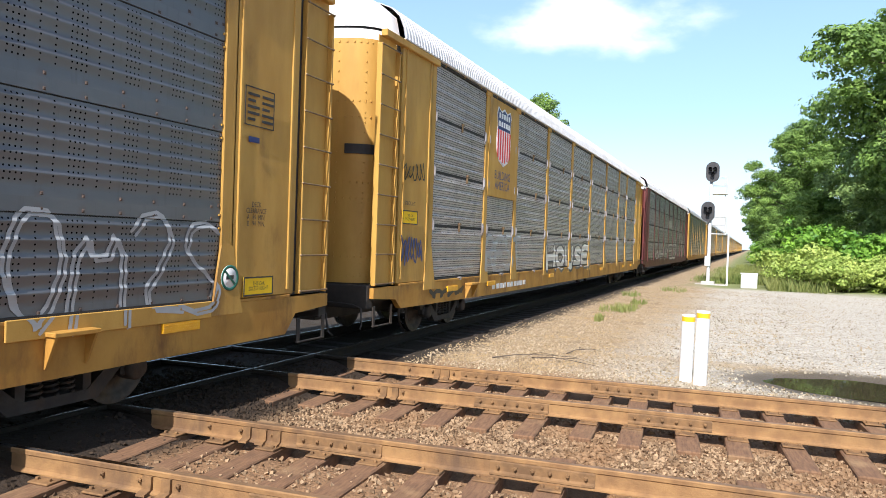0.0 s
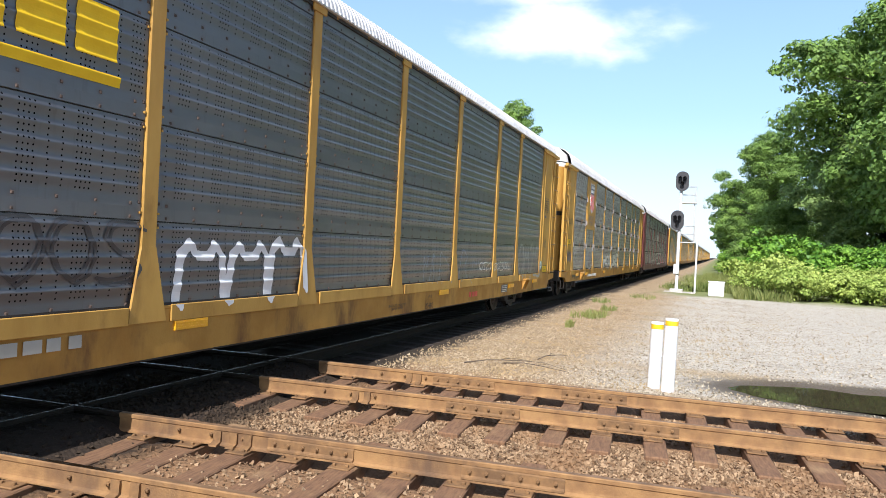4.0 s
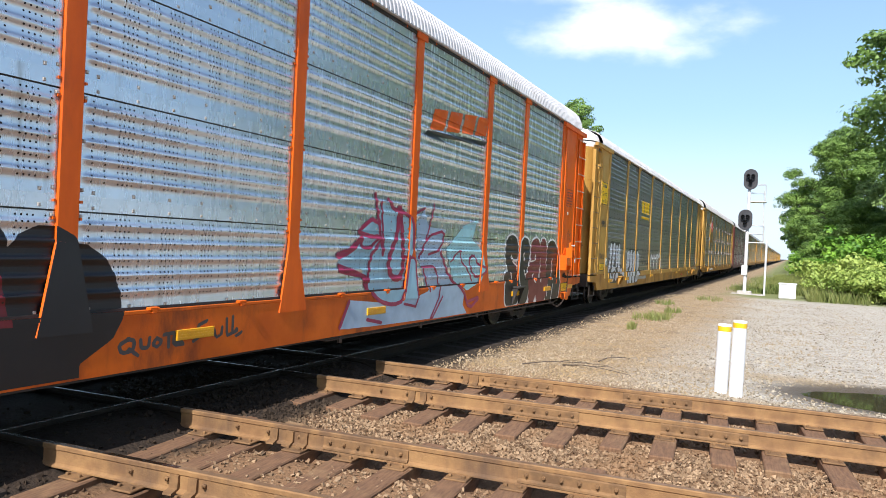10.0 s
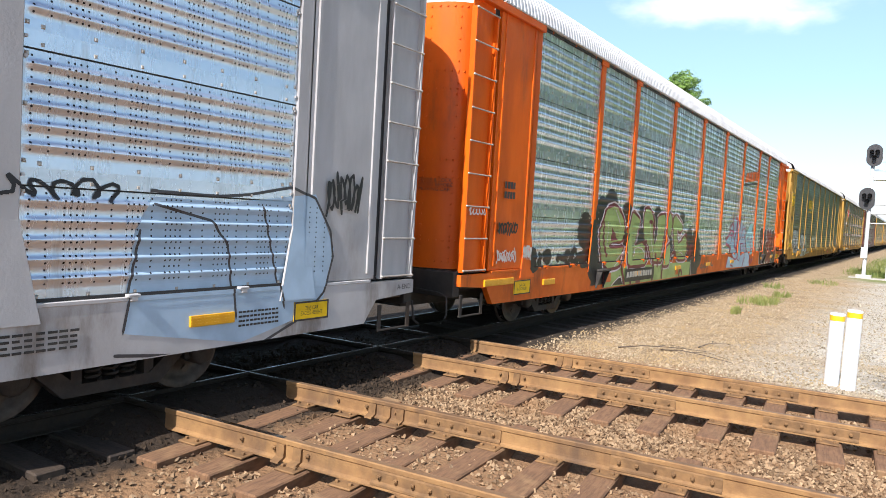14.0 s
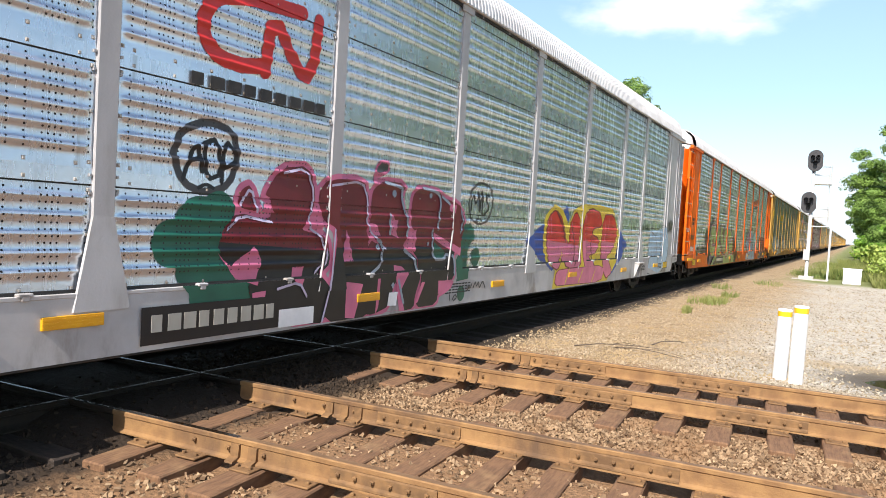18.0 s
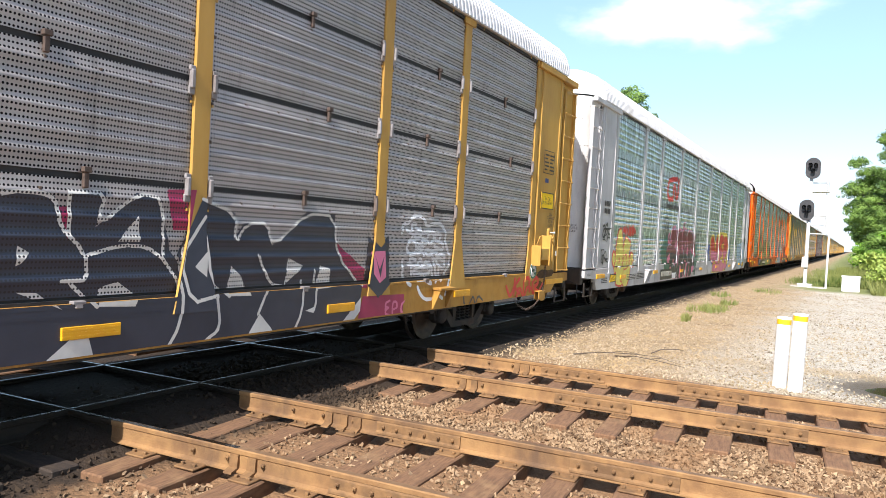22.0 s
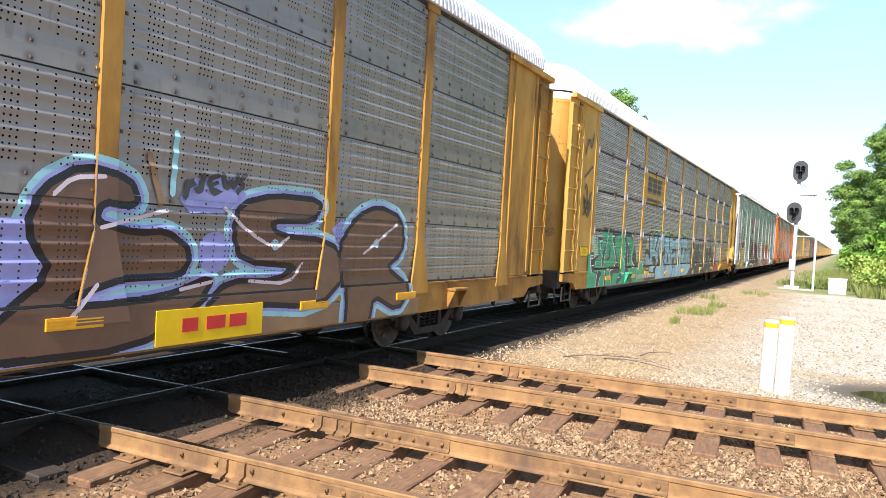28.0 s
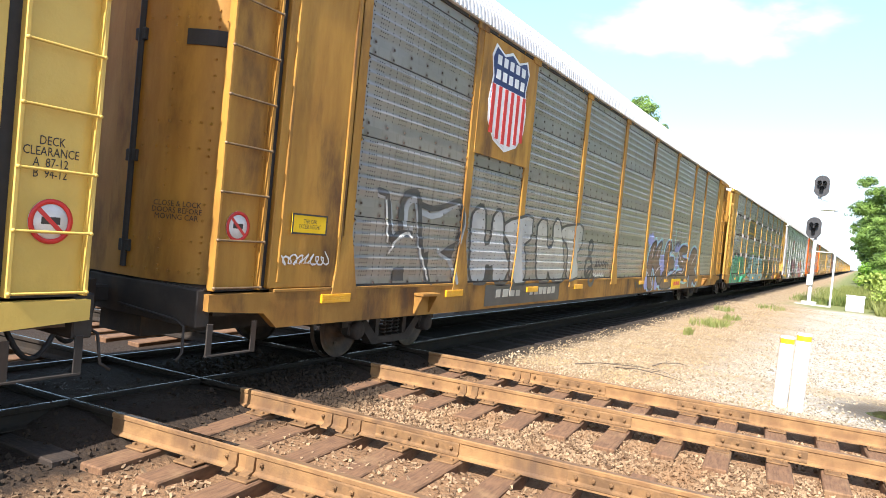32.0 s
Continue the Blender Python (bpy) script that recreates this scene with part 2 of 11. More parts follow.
YELLOW = mat("freight_yellow_paint", (0.50, 0.292, 0.066), (0.41, 0.226, 0.048), 2.0, 0.5, dirt=(0.17, 0.08, 0.025), dirt_at=(0.54, 0.80), stretch=(1.3, 1.3, 0.4), spec=0.28)
YELLOW_OLD = mat("weathered_yellow_paint", (0.46, 0.242, 0.042), (0.34, 0.165, 0.03), 2.5, 0.55, dirt=(0.10, 0.046, 0.018), dirt_at=(0.47, 0.72), stretch=(1.4, 1.4, 0.35), spec=0.28)
PALE_YELLOW = mat("pale_yellow_car_paint", (0.64, 0.45, 0.10), (0.56, 0.38, 0.08), 2.0, 0.5, dirt=(0.30, 0.18, 0.06), dirt_at=(0.6, 0.85))
ORANGE = mat("freight_orange_paint", (0.76, 0.128, 0.004), (0.62, 0.096, 0.004), 2.0, 0.42, dirt=(0.22, 0.06, 0.02), dirt_at=(0.57, 0.82), stretch=(1.3, 1.3, 0.4), spec=0.28)
WHITE_CAR = mat("light_grey_car_paint", (0.47, 0.461, 0.45), (0.39, 0.381, 0.37), 2.0, 0.5, dirt=(0.26, 0.22, 0.18), dirt_at=(0.54, 0.80), stretch=(1.3, 1.3, 0.4), spec=0.28)
WHITE_DOOR = mat("white_door_paint", (0.70, 0.687, 0.66), (0.57, 0.558, 0.535), 2.0, 0.45, dirt=(0.36, 0.32, 0.28), dirt_at=(0.54, 0.84), stretch=(1.3, 1.3, 0.4), spec=0.3)
GREEN_SILL = mat("green_sprayed_bracket", (0.05, 0.36, 0.20), (0.04, 0.28, 0.16), 3.0, 0.45, dirt=(0.35, 0.30, 0.22), dirt_at=(0.58, 0.8))
YELLOW_SILL = mat("road_grimed_yellow_paint", (0.46, 0.245, 0.05), (0.35, 0.17, 0.032), 1.6, 0.6, dirt=(0.12, 0.055, 0.022), dirt_at=(0.48, 0.74), dirt_scale=1.6, spec=0.28)
OLD_SILL = mat("road_grimed_old_yellow_paint", (0.37, 0.19, 0.04), (0.27, 0.125, 0.026), 1.6, 0.65, dirt=(0.09, 0.045, 0.02), dirt_at=(0.44, 0.72), dirt_scale=1.6, spec=0.28)
ORANGE_SILL = mat("road_grimed_orange_paint", (0.70, 0.14, 0.008), (0.56, 0.10, 0.007), 1.6, 0.5, dirt=(0.16, 0.04, 0.015), dirt_at=(0.50, 0.74), dirt_scale=1.6, spec=0.28)
WHITE_SILL = mat("road_grimed_grey_paint", (0.52, 0.505, 0.485), (0.42, 0.40, 0.38), 1.6, 0.55, dirt=(0.20, 0.165, 0.13), dirt_at=(0.50, 0.74), dirt_scale=1.6, spec=0.28)
MAROON = mat("maroon_car_paint", (0.13, 0.025, 0.02), (0.09, 0.02, 0.018), 2.0, 0.5, dirt=(0.07, 0.03, 0.02))
ROOF = mat("galvanised_roof_sheet", (0.66, 0.64, 0.61), (0.54, 0.52, 0.50), 1.5, 0.45, 0.25, dirt=(0.42, 0.39, 0.35), dirt_at=(0.55, 0.8))
ROOF_WHITE = mat("white_roof_end_paint", (0.78, 0.76, 0.72), (0.68, 0.66, 0.62), 2.0, 0.5, dirt=(0.4, 0.36, 0.3), dirt_at=(0.6, 0.85))
GREY_PANEL = panel_mat("dark_grey_punched_sheet", (0.088, 0.087, 0.089), (0.066, 0.065, 0.066), (0.045, 0.04, 0.036), (0.047, 0.051, 0.0088, 0.56), 0.45, 0.04, coat=0.8, coat_rough=0.36, coat_ior=1.6, rust=0.45)
SILVER_PANEL = panel_mat("galvanised_punched_sheet", (0.69, 0.745, 0.80), (0.59, 0.65, 0.71), (0.40, 0.42, 0.42), (0.047, 0.051, 0.0086, 0.50), 0.26, 0.72)
RIBBED_PANEL = panel_mat("weathered_ribbed_sheet", (0.41, 0.373, 0.345), (0.31, 0.28, 0.257), (0.14, 0.118, 0.10), (0.030, 0.0425, 0.0092, 0), 0.45, 0.08, (0.52, 0.78), 0.6, 0.36, 1.6)
WORN_PANEL = panel_mat("weathered_punched_sheet", (0.245, 0.217, 0.184), (0.176, 0.153, 0.126), (0.11, 0.08, 0.058), (0.047, 0.051, 0.0090, 0.56), 0.42, 0.08, (0.52, 0.8), 0.8, 0.34, 1.6, rust=0.8)
TRUCK_STEEL = mat("grimy_truck_castings", (0.055, 0.045, 0.038), (0.035, 0.03, 0.027), 6.0, 0.75, 0.2, dirt=(0.11, 0.06, 0.03), bump=0.4)
WHEEL_STEEL = mat("wheel_steel", (0.10, 0.075, 0.055), (0.06, 0.045, 0.035), 8.0, 0.55, 0.5, dirt=(0.14, 0.08, 0.04))
TREAD = mat("polished_wheel_tread", (0.55, 0.54, 0.52), (0.42, 0.41, 0.40), 8.0, 0.25, 1.0, bump=0.03)
UNDER = mat("grimy_underframe", (0.042, 0.033, 0.025), (0.024, 0.020, 0.016), 3.0, 0.8, dirt=(0.085, 0.05, 0.026))
BLACK_GAP = mat("black_rubber_and_grease", (0.018, 0.017, 0.016), (0.03, 0.028, 0.026), 8.0, 0.7)
RUNG = mat("galvanised_rung", (0.50, 0.47, 0.42), (0.36, 0.31, 0.25), 9.0, 0.5, 0.4, dirt=(0.25, 0.12, 0.05), dirt_at=(0.58, 0.75))
RUNG_OLD = mat("dull_brown_rung", (0.24, 0.16, 0.08), (0.15, 0.095, 0.05), 9.0, 0.5, 0.4)
GRIME = mat("brown_oily_grime", (0.10, 0.052, 0.022), (0.055, 0.030, 0.015), 7.0, 0.7, 0, dirt=(0.22, 0.12, 0.03), dirt_at=(0.5, 0.7), spec=0.25)
CLAMP = mat("dull_grey_clamp", (0.34, 0.32, 0.31), (0.22, 0.20, 0.19), 9.0, 0.6, 0.2, dirt=(0.12, 0.08, 0.055), dirt_at=(0.5, 0.75))
RIVET = mat("rusty_rivet", (0.11, 0.075, 0.055), (0.07, 0.05, 0.04), 30.0, 0.75, 0.2)
REFLECT = mat("yellow_reflector_sheet", (0.78, 0.40, 0.012), (0.70, 0.33, 0.01), 6.0, 0.35, dirt=(0.4, 0.2, 0.03), dirt_at=(0.62, 0.9))
SIGN_YELLOW = mat("sign_yellow_vinyl", (0.84, 0.54, 0.012), (0.76, 0.47, 0.01), 4.0, 0.5, dirt=(0.35, 0.22, 0.05), dirt_at=(0.6, 0.9), spec=0.25)
INK = mat("black_stencil_paint", (0.022, 0.020, 0.019), (0.05, 0.043, 0.036), 9.0, 0.6)
WHITE_INK = mat("white_stencil_paint", (0.74, 0.73, 0.70), (0.58, 0.57, 0.54), 6.0, 0.55)
RAIL_RUST = mat("sunbaked_rail_rust", (0.305, 0.170, 0.064), (0.195, 0.102, 0.041), 5.0, 0.8, 0.05, dirt=(0.11, 0.062, 0.032), dirt_at=(0.50, 0.72), bump=0.35, bump_scale=60)
RAIL_TOP = mat("wheel_polished_rail_head", (0.46, 0.43, 0.40), (0.33, 0.27, 0.22), 5.0, 0.24, 0.9, dirt=(0.13, 0.08, 0.045), dirt_at=(0.48, 0.62), stretch=(0.3, 3, 3), bump=0.05)
RAIL_GLEAM = mat("patchy_bright_rail_band", (0.50, 0.48, 0.46), (0.36, 0.33, 0.30), 5.0, 0.22, 0.95, dirt=(0.03, 0.022, 0.016), dirt_at=(0.44, 0.54), dirt_scale=1.6, stretch=(0.8, 0.8, 3), bump=0.05)
RAIL_DULL = mat("dull_rusted_rail_head", (0.25, 0.15, 0.08), (0.17, 0.10, 0.05), 5.0, 0.6, 0.3, dirt=(0.12, 0.07, 0.035), bump=0.2)
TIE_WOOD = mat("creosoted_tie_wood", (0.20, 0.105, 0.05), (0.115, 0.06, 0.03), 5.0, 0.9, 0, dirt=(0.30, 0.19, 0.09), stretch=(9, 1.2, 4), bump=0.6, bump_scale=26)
# oil-soaked copy of the tie wood, with shade under the train painted in
SHADED_OILY_TIE = mat("oil_soaked_tie_wood", (0.045, 0.03, 0.019), (0.026, 0.018, 0.013), 5.0, 0.8, 0, dirt=(0.07, 0.046, 0.026), stretch=(9, 1.2, 4), bump=0.6, bump_scale=26)
PLATE_RUST = mat("rusty_tie_plate", (0.235, 0.128, 0.05), (0.13, 0.072, 0.032), 8.0, 0.85, 0.1, bump=0.3)
WHITE_POST = mat("white_bollard_sleeve", (0.80, 0.80, 0.78), (0.74, 0.74, 0.72), 3.0, 0.4, dirt=(0.55, 0.52, 0.46), dirt_at=(0.6, 0.9))
BAND_YELLOW = mat("yellow_band", (0.82, 0.52, 0.02), (0.74, 0.44, 0.015), 3.0, 0.4)
MAST = mat("aluminium_paint_mast", (0.62, 0.62, 0.60), (0.52, 0.52, 0.50), 4.0, 0.45, 0.3, dirt=(0.35, 0.33, 0.3), dirt_at=(0.6, 0.9))
SIGNAL_BLACK = mat("matt_black_signal_paint", (0.022, 0.022, 0.024), (0.035, 0.035, 0.036), 6.0, 0.6)
CONCRETE = mat("bleached_concrete", (0.46, 0.43, 0.38), (0.36, 0.335, 0.295), 4.0, 0.9, dirt=(0.26, 0.22, 0.17), bump=0.4)
BARK = mat("tree_bark", (0.12, 0.09, 0.065), (0.07, 0.052, 0.038), 6.0, 0.95, stretch=(3, 3, 0.6), bump=0.7, bump_scale=12)
POLE_WOOD = mat("bleached_pole_wood", (0.42, 0.38, 0.33), (0.30, 0.26, 0.22), 5.0, 0.9, stretch=(4, 4, 0.5), bump=0.4)


def leaf_mat(name, c, c2):
    m, ns, ls, p = nodes_of(name)
    nt = m.node_tree
    geo = ns.new("ShaderNodeNewGeometry")
    tc = ns.new("ShaderNodeTexCoord")
    big = noise_of(nt, tc.outputs["Object"], 0.45, 3)
    f = mth(nt, "ADD", mth(nt, "MULTIPLY", geo.outputs["Random Per Island"], 0.55), mth(nt, "MULTIPLY", ramp(nt, big, 0.35, 0.65), 0.45))
    col = mixed(nt, f, c, c2)
    ls.new(col, p.inputs["Base Color"])
    p.inputs["Roughness"].default_value = 0.55
    p.inputs["Specular IOR Level"].default_value = 0.35
    tr = ns.new("ShaderNodeBsdfTranslucent")
    ls.new(col, tr.inputs["Color"])
    mx = ns.new("ShaderNodeMixShader")
    mx.inputs[0].default_value = 0.25
    ls.new(p.outputs[0], mx.inputs[1])
    ls.new(tr.outputs[0], mx.inputs[2])
    ls.new(mx.outputs[0], ns["Material Output"].inputs["Surface"])
    return m


LEAF = leaf_mat("broad_leaves", (0.06, 0.122, 0.026), (0.27, 0.42, 0.085))
LEAF_PALE = leaf_mat("pale_grey_green_leaves", (0.10, 0.17, 0.05), (0.32, 0.44, 0.13))
LEAF_FAR = leaf_mat("hazy_far_leaves", (0.07, 0.14, 0.045), (0.14, 0.23, 0.07))
LEAF_SHRUB = leaf_mat("bright_shrub_leaves", (0.05, 0.16, 0.015), (0.29, 0.50, 0.06))
LEAF_BRAMBLE = leaf_mat("pale_bramble_leaves", (0.15, 0.25, 0.035), (0.52, 0.60, 0.15))
GRASS = leaf_mat("dry_summer_grass", (0.09, 0.145, 0.03), (0.30, 0.30, 0.095))

paints = {}


def paint(name, c, rough=0.42, holes=None):
    """Spray paint of one colour, a little uneven; holes: the punching of the sheet that shows through it."""
    key = name, holes
    if key not in paints:
        m = mat("spray_paint_" + name, c, tuple(x * 0.84 for x in c), 3.5, rough, dirt=tuple(x * 0.6 + 0.03 for x in c), dirt_at=(0.6, 0.95), bump=0.0, spec=0.5)
        if holes:
            nt = m.node_tree
            p = nt.nodes["Principled BSDF"]
            sep = nt.nodes.new("ShaderNodeSeparateXYZ")
            nt.links.new(nt.nodes.new("ShaderNodeTexCoord").outputs["Object"], sep.inputs[0])
            y, z = sep.outputs["Y"], sep.outputs["Z"]
            hole = punching(nt, y, mth(nt, "MULTIPLY", mth(nt, "FRACT", mth(nt, "DIVIDE", mth(nt, "SUBTRACT", z, 1.04), 0.965)), 0.965), holes)
            # only on the sheets, not on the posts with their spreading feet or on the sill
            off, side = None, mth(nt, "ABSOLUTE", y)
            for e in EDGES[5:]:
                d = mth(nt, "ABSOLUTE", mth(nt, "SUBTRACT", side, e))
                off = d if off is None else mth(nt, "MINIMUM", off, d)
            foot = mth(nt, "ADD", 0.1, mth(nt, "MULTIPLY", mth(nt, "MAXIMUM", mth(nt, "SUBTRACT", 1.63, z), 0.0), 0.204))
            hole = mth(nt, "MULTIPLY", hole, mth(nt, "MULTIPLY", mth(nt, "GREATER_THAN", off, foot), mth(nt, "GREATER_THAN", z, 1.05)))
            old = p.inputs["Base Color"].links[0].from_socket
            nt.links.new(mixed(nt, hole, old, (0.012, 0.012, 0.013)), p.inputs["Base Color"])
        paints[key] = m
    return paints[key]


PUNCHED = {"flat": (0.047, 0.051, 0.0086, 0.50), "wave": (0.047, 0.051, 0.0088, 0.56), "ribbed": (0.030, 0.0425, 0.0088, 0)}


# ---- mesh building ----
class Shape:
    """Gathers faces for one mesh."""

    def __init__(self):
        self.v, self.f, self.mi, self.sm = [], [], [], []

    def add(self, vs, fs, mi=0, smooth=False):
        n = len(self.v)
        self.v += [tuple(p) for p in vs]
        self.f += [tuple(n + i for i in q) for q in fs]
        self.mi += [mi] * len(fs)
        self.sm += [smooth] * len(fs)
        return self

    def box(self, x0, x1, y0, y1, z0, z1, mi=0):
        vs = [(x, y, z) for x in (x0, x1) for y in (y0, y1) for z in (z0, z1)]
        return self.add(vs, [(0, 1, 3, 2), (4, 6, 7, 5), (0, 4, 5, 1), (2, 3, 7, 6), (0, 2, 6, 4), (1, 5, 7, 3)], mi)

    def cbox(self, x0, x1, y0, y1, z0, z1, c=0.008, mi=0):
        """A box with broken edges."""
        lo, hi = (x0, y0, z0), (x1, y1, z1)
        idx, vs = {}, []
        for s in [(a, b, d) for a in (0, 1) for b in (0, 1) for d in (0, 1)]:
            for ax in range(3):
                p = []
                for k in range(3):
                    e = hi[k] if s[k] else lo[k]
                    p.append(e if k == ax else e + (-c if s[k] else c))
                idx[s, ax] = len(vs)
                vs.append(p)
        fs = []
        for ax in range(3):
            o = [k for k in range(3) if k != ax]
            for e in (0, 1):
                q = []
                for a, b in ((0, 0), (1, 0), (1, 1), (0, 1)):
                    s = [0, 0, 0]
                    s[ax], s[o[0]], s[o[1]] = e, a, b
                    q.append(idx[tuple(s), ax])
                fs.append(q if (e == 1) != (ax == 1) else q[::-1])
            for a in (0, 1):
                for b in (0, 1):
                    s0, s1 = [0, 0, 0], [0, 0, 0]
                    s0[o[0]] = s1[o[0]] = a
                    s0[o[1]] = s1[o[1]] = b
                    s1[ax] = 1
                    s0, s1 = tuple(s0), tuple(s1)
                    q = [idx[s0, o[0]], idx[s1, o[0]], idx[s1, o[1]], idx[s0, o[1]]]
                    fs.append(q)
        for s in [(a, b, d) for a in (0, 1) for b in (0, 1) for d in (0, 1)]:
            fs.append([idx[s, 0], idx[s, 1], idx[s, 2]])
        return self.add(vs, fs, mi)

    def prism(self, poly, axis, a, b, mi=0, caps=True, smooth=False):
        """A polygon in the two other axes (in x, y, z order) drawn out from a to b along an axis."""
        def p3(u, v, w):
            return {"x": (w, u, v), "y": (u, w, v), "z": (u, v, w)}[axis]
        n = len(poly)
        vs = [p3(u, v, a) for u, v in poly] + [p3(u, v, b) for u, v in poly]
        fs = [(i, (i + 1) % n, n + (i + 1) % n, n + i) for i in range(n)]
        self.add(vs, fs, mi, smooth)
        if caps:
            self.add(vs, [tuple(range(n))[::-1], tuple(range(n, 2 * n))], mi)
        return self

    def tube(self, pts, r, n=8, mi=0, r1=None):
        pts = [Vector(p) for p in pts]
        vs, fs = [], []
        for i, p in enumerate(pts):
            d = (pts[min(i + 1, len(pts) - 1)] - pts[max(i - 1, 0)]).normalized()
            s = d.cross((0, 0, 1) if abs(d.z) < 0.9 else (1, 0, 0)).normalized()
            t = d.cross(s)
            rr = r if r1 is None else r + (r1 - r) * i / (len(pts) - 1)
            vs += [p + (s * math.cos(a) + t * math.sin(a)) * rr for a in [math.tau * k / n for k in range(n)]]
        for i in range(len(pts) - 1):
            fs += [(i * n + k, i * n + (k + 1) % n, (i + 1) * n + (k + 1) % n, (i + 1) * n + k) for k in range(n)]
        self.add(vs, fs, mi, True)
        m = len(vs)
        return self.add(vs, [tuple(range(n))[::-1], tuple(range(m - n, m))], mi)

    def lathe(self, prof, axis="z", c=(0, 0, 0), n=24, mi=0, smooth=True):
        """(radius, height) pairs turned round an axis through c."""
        def p3(r, h, a):
            u, v = r * math.cos(a), r * math.sin(a)
            q = {"x": (h, u, v), "y": (v, h, u), "z": (u, v, h)}[axis]
            return (q[0] + c[0], q[1] + c[1], q[2] + c[2])
        vs = [p3(r, h, math.tau * k / n) for r, h in prof for k in range(n)]
        fs = [(i * n + k, i * n + (k + 1) % n, (i + 1) * n + (k + 1) % n, (i + 1) * n + k) for i in range(len(prof) - 1) for k in range(n)]
        return self.add(vs, fs, mi, smooth)

    def mesh(self, name, *mats):
        me = bpy.data.meshes.new(name)
        me.from_pydata(self.v, [], self.f)
        for m in mats:
            me.materials.append(m)
        me.polygons.foreach_set("use_smooth", self.sm)
        if len(mats) > 1:
            me.polygons.foreach_set("material_index", self.mi)
        me.update()
        return me


def part(name, data, parent, label="", at=None, mats=()):
    """Links a Shape or mesh as one object under a thing or a part."""
    me = data.mesh(name, *mats) if isinstance(data, Shape) else data
    ob = new(name, me)
    ob.parent = parent
    if at is not None:
        ob.matrix_basis = at if isinstance(at, Matrix) else Matrix.Translation(at)
    return tagged(ob, label)


def thing(name, label, category, group="", at=None, data=None, kind=""):
    ob = new(name, data)
    if at is not None:
        ob.matrix_basis = at if isinstance(at, Matrix) else Matrix.Translation(at)
    return tagged(ob, label, category, group, kind)


def lettering(text, size, m):
    """A mesh of the built-in font, centred, in the x, z plane facing -y when unturned."""
    cu = bpy.data.curves.new("lettering", "FONT")
    cu.body, cu.size, cu.align_x, cu.align_y, cu.resolution_u = text, size, "CENTER", "CENTER", 2
    cu.space_line = 0.85
    ob = bpy.data.objects.new("lettering", cu)
    scene.collection.objects.link(ob)
    dg = bpy.context.evaluated_depsgraph_get()
    me = bpy.data.meshes.new_from_object(ob.evaluated_get(dg))
    bpy.data.objects.remove(ob)
    me.name = "lettering"
    me.materials.clear()
    me.materials.append(m)
    return me


# text that faces +x and reads along +y
SIDEWAYS = Matrix(((0, 0, 1, 0), (1, 0, 0, 0), (0, 1, 0, 0), (0, 0, 0, 1)))


# ---- the ground ----
TX = -6.62            # middle of the train's track
RAIL_X = (-7.3375, -5.9025)
CROSS = radians(5.16)  # turn of the crossing tracks
CU, CN_ = Vector((math.cos(CROSS), math.sin(CROSS), 0)), Vector((-math.sin(CROSS), math.cos(CROSS), 0))
CROSS_C = (4.266, 5.701, 7.942, 9.376)  # the four crossing rails, by their distance along CN_
BED = -0.20


def cross_at(u, c, z=0.0):
    return CU * u + CN_ * c + Vector((0, 0, z))


def ground_height(x, y):
    h = BED - 0.05 * max(0, min(1, (10.6 - y) / 0.8))
    c = -math.sin(CROSS) * x + math.cos(CROSS) * y
    if CROSS_C[0] + 0.2 < c < CROSS_C[1] - 0.15:
        h += 0.03
    # between the ties the ballast lies low beside the crossing rails
    if x > -4.6:
        h -= 0.075 * max(0, 1 - min(abs(c - q) for q in CROSS_C) / 0.34)
    # grease and packed dirt fill the diamond almost to the rail heads
    fill = min(1, max(0, (x + 7.75) / 0.3)) * min(1, max(0, (-5.0 - x) / 0.55)) * min(1, max(0, (c - 3.6) / 0.5)) * min(1, max(0, (10.2 - c) / 0.5))
    h += fill * (0.175 + 0.02 * noise.noise((x * 1.3, y * 1.3, 2)))
    lot = min(1, max(0, (y - 10) / 4))
    h += lot * (0.05 * noise.noise((x * 0.12, y * 0.12, 1)) + 0.02 * noise.noise((x * 0.6, y * 0.6, 4)))
    h += 0.012 * noise.noise((x * 2.2, y * 2.2, 8))
    # the hollow that holds the puddle
    h -= 0.10 * math.exp(-(((x - 2.6) / 2.3) ** 2 + ((y - 11.95) / 0.95) ** 2) ** 2)
    h -= 0.05 * math.exp(-(((x + 1.35) / 0.35) ** 2 + ((y - 14.0) / 0.3) ** 2))
    if y > 36 and x > 0:
        h += min(1.5, (y - 36) * 0.02) * min(1, x / 6)
    return h


def graded(lo, hi, fine_lo, fine_hi, step):
    out, s, v = [], step, fine_lo
    while v > lo:
        out.append(v)
        v -= s
        s *= 1.3
    out = [lo] + out[::-1]
    v = fine_lo + step
    while v < fine_hi:
        out.append(v)
        v += step
    s = step
    while v < hi:
        out.append(v)
        v += s
        s *= 1.3
    return out + [hi]


gx, gy = graded(-2500, 2500, -9, 7, 0.125), graded(-600, 4000, 2, 16, 0.125)
gs = Shape()
gs.add([(x, y, ground_height(x, y)) for y in gy for x in gx], [(j * len(gx) + i, j * len(gx) + i + 1, (j + 1) * len(gx) + i + 1, (j + 1) * len(gx) + i) for j in range(len(gy) - 1) for i in range(len(gx) - 1)], 0, True)


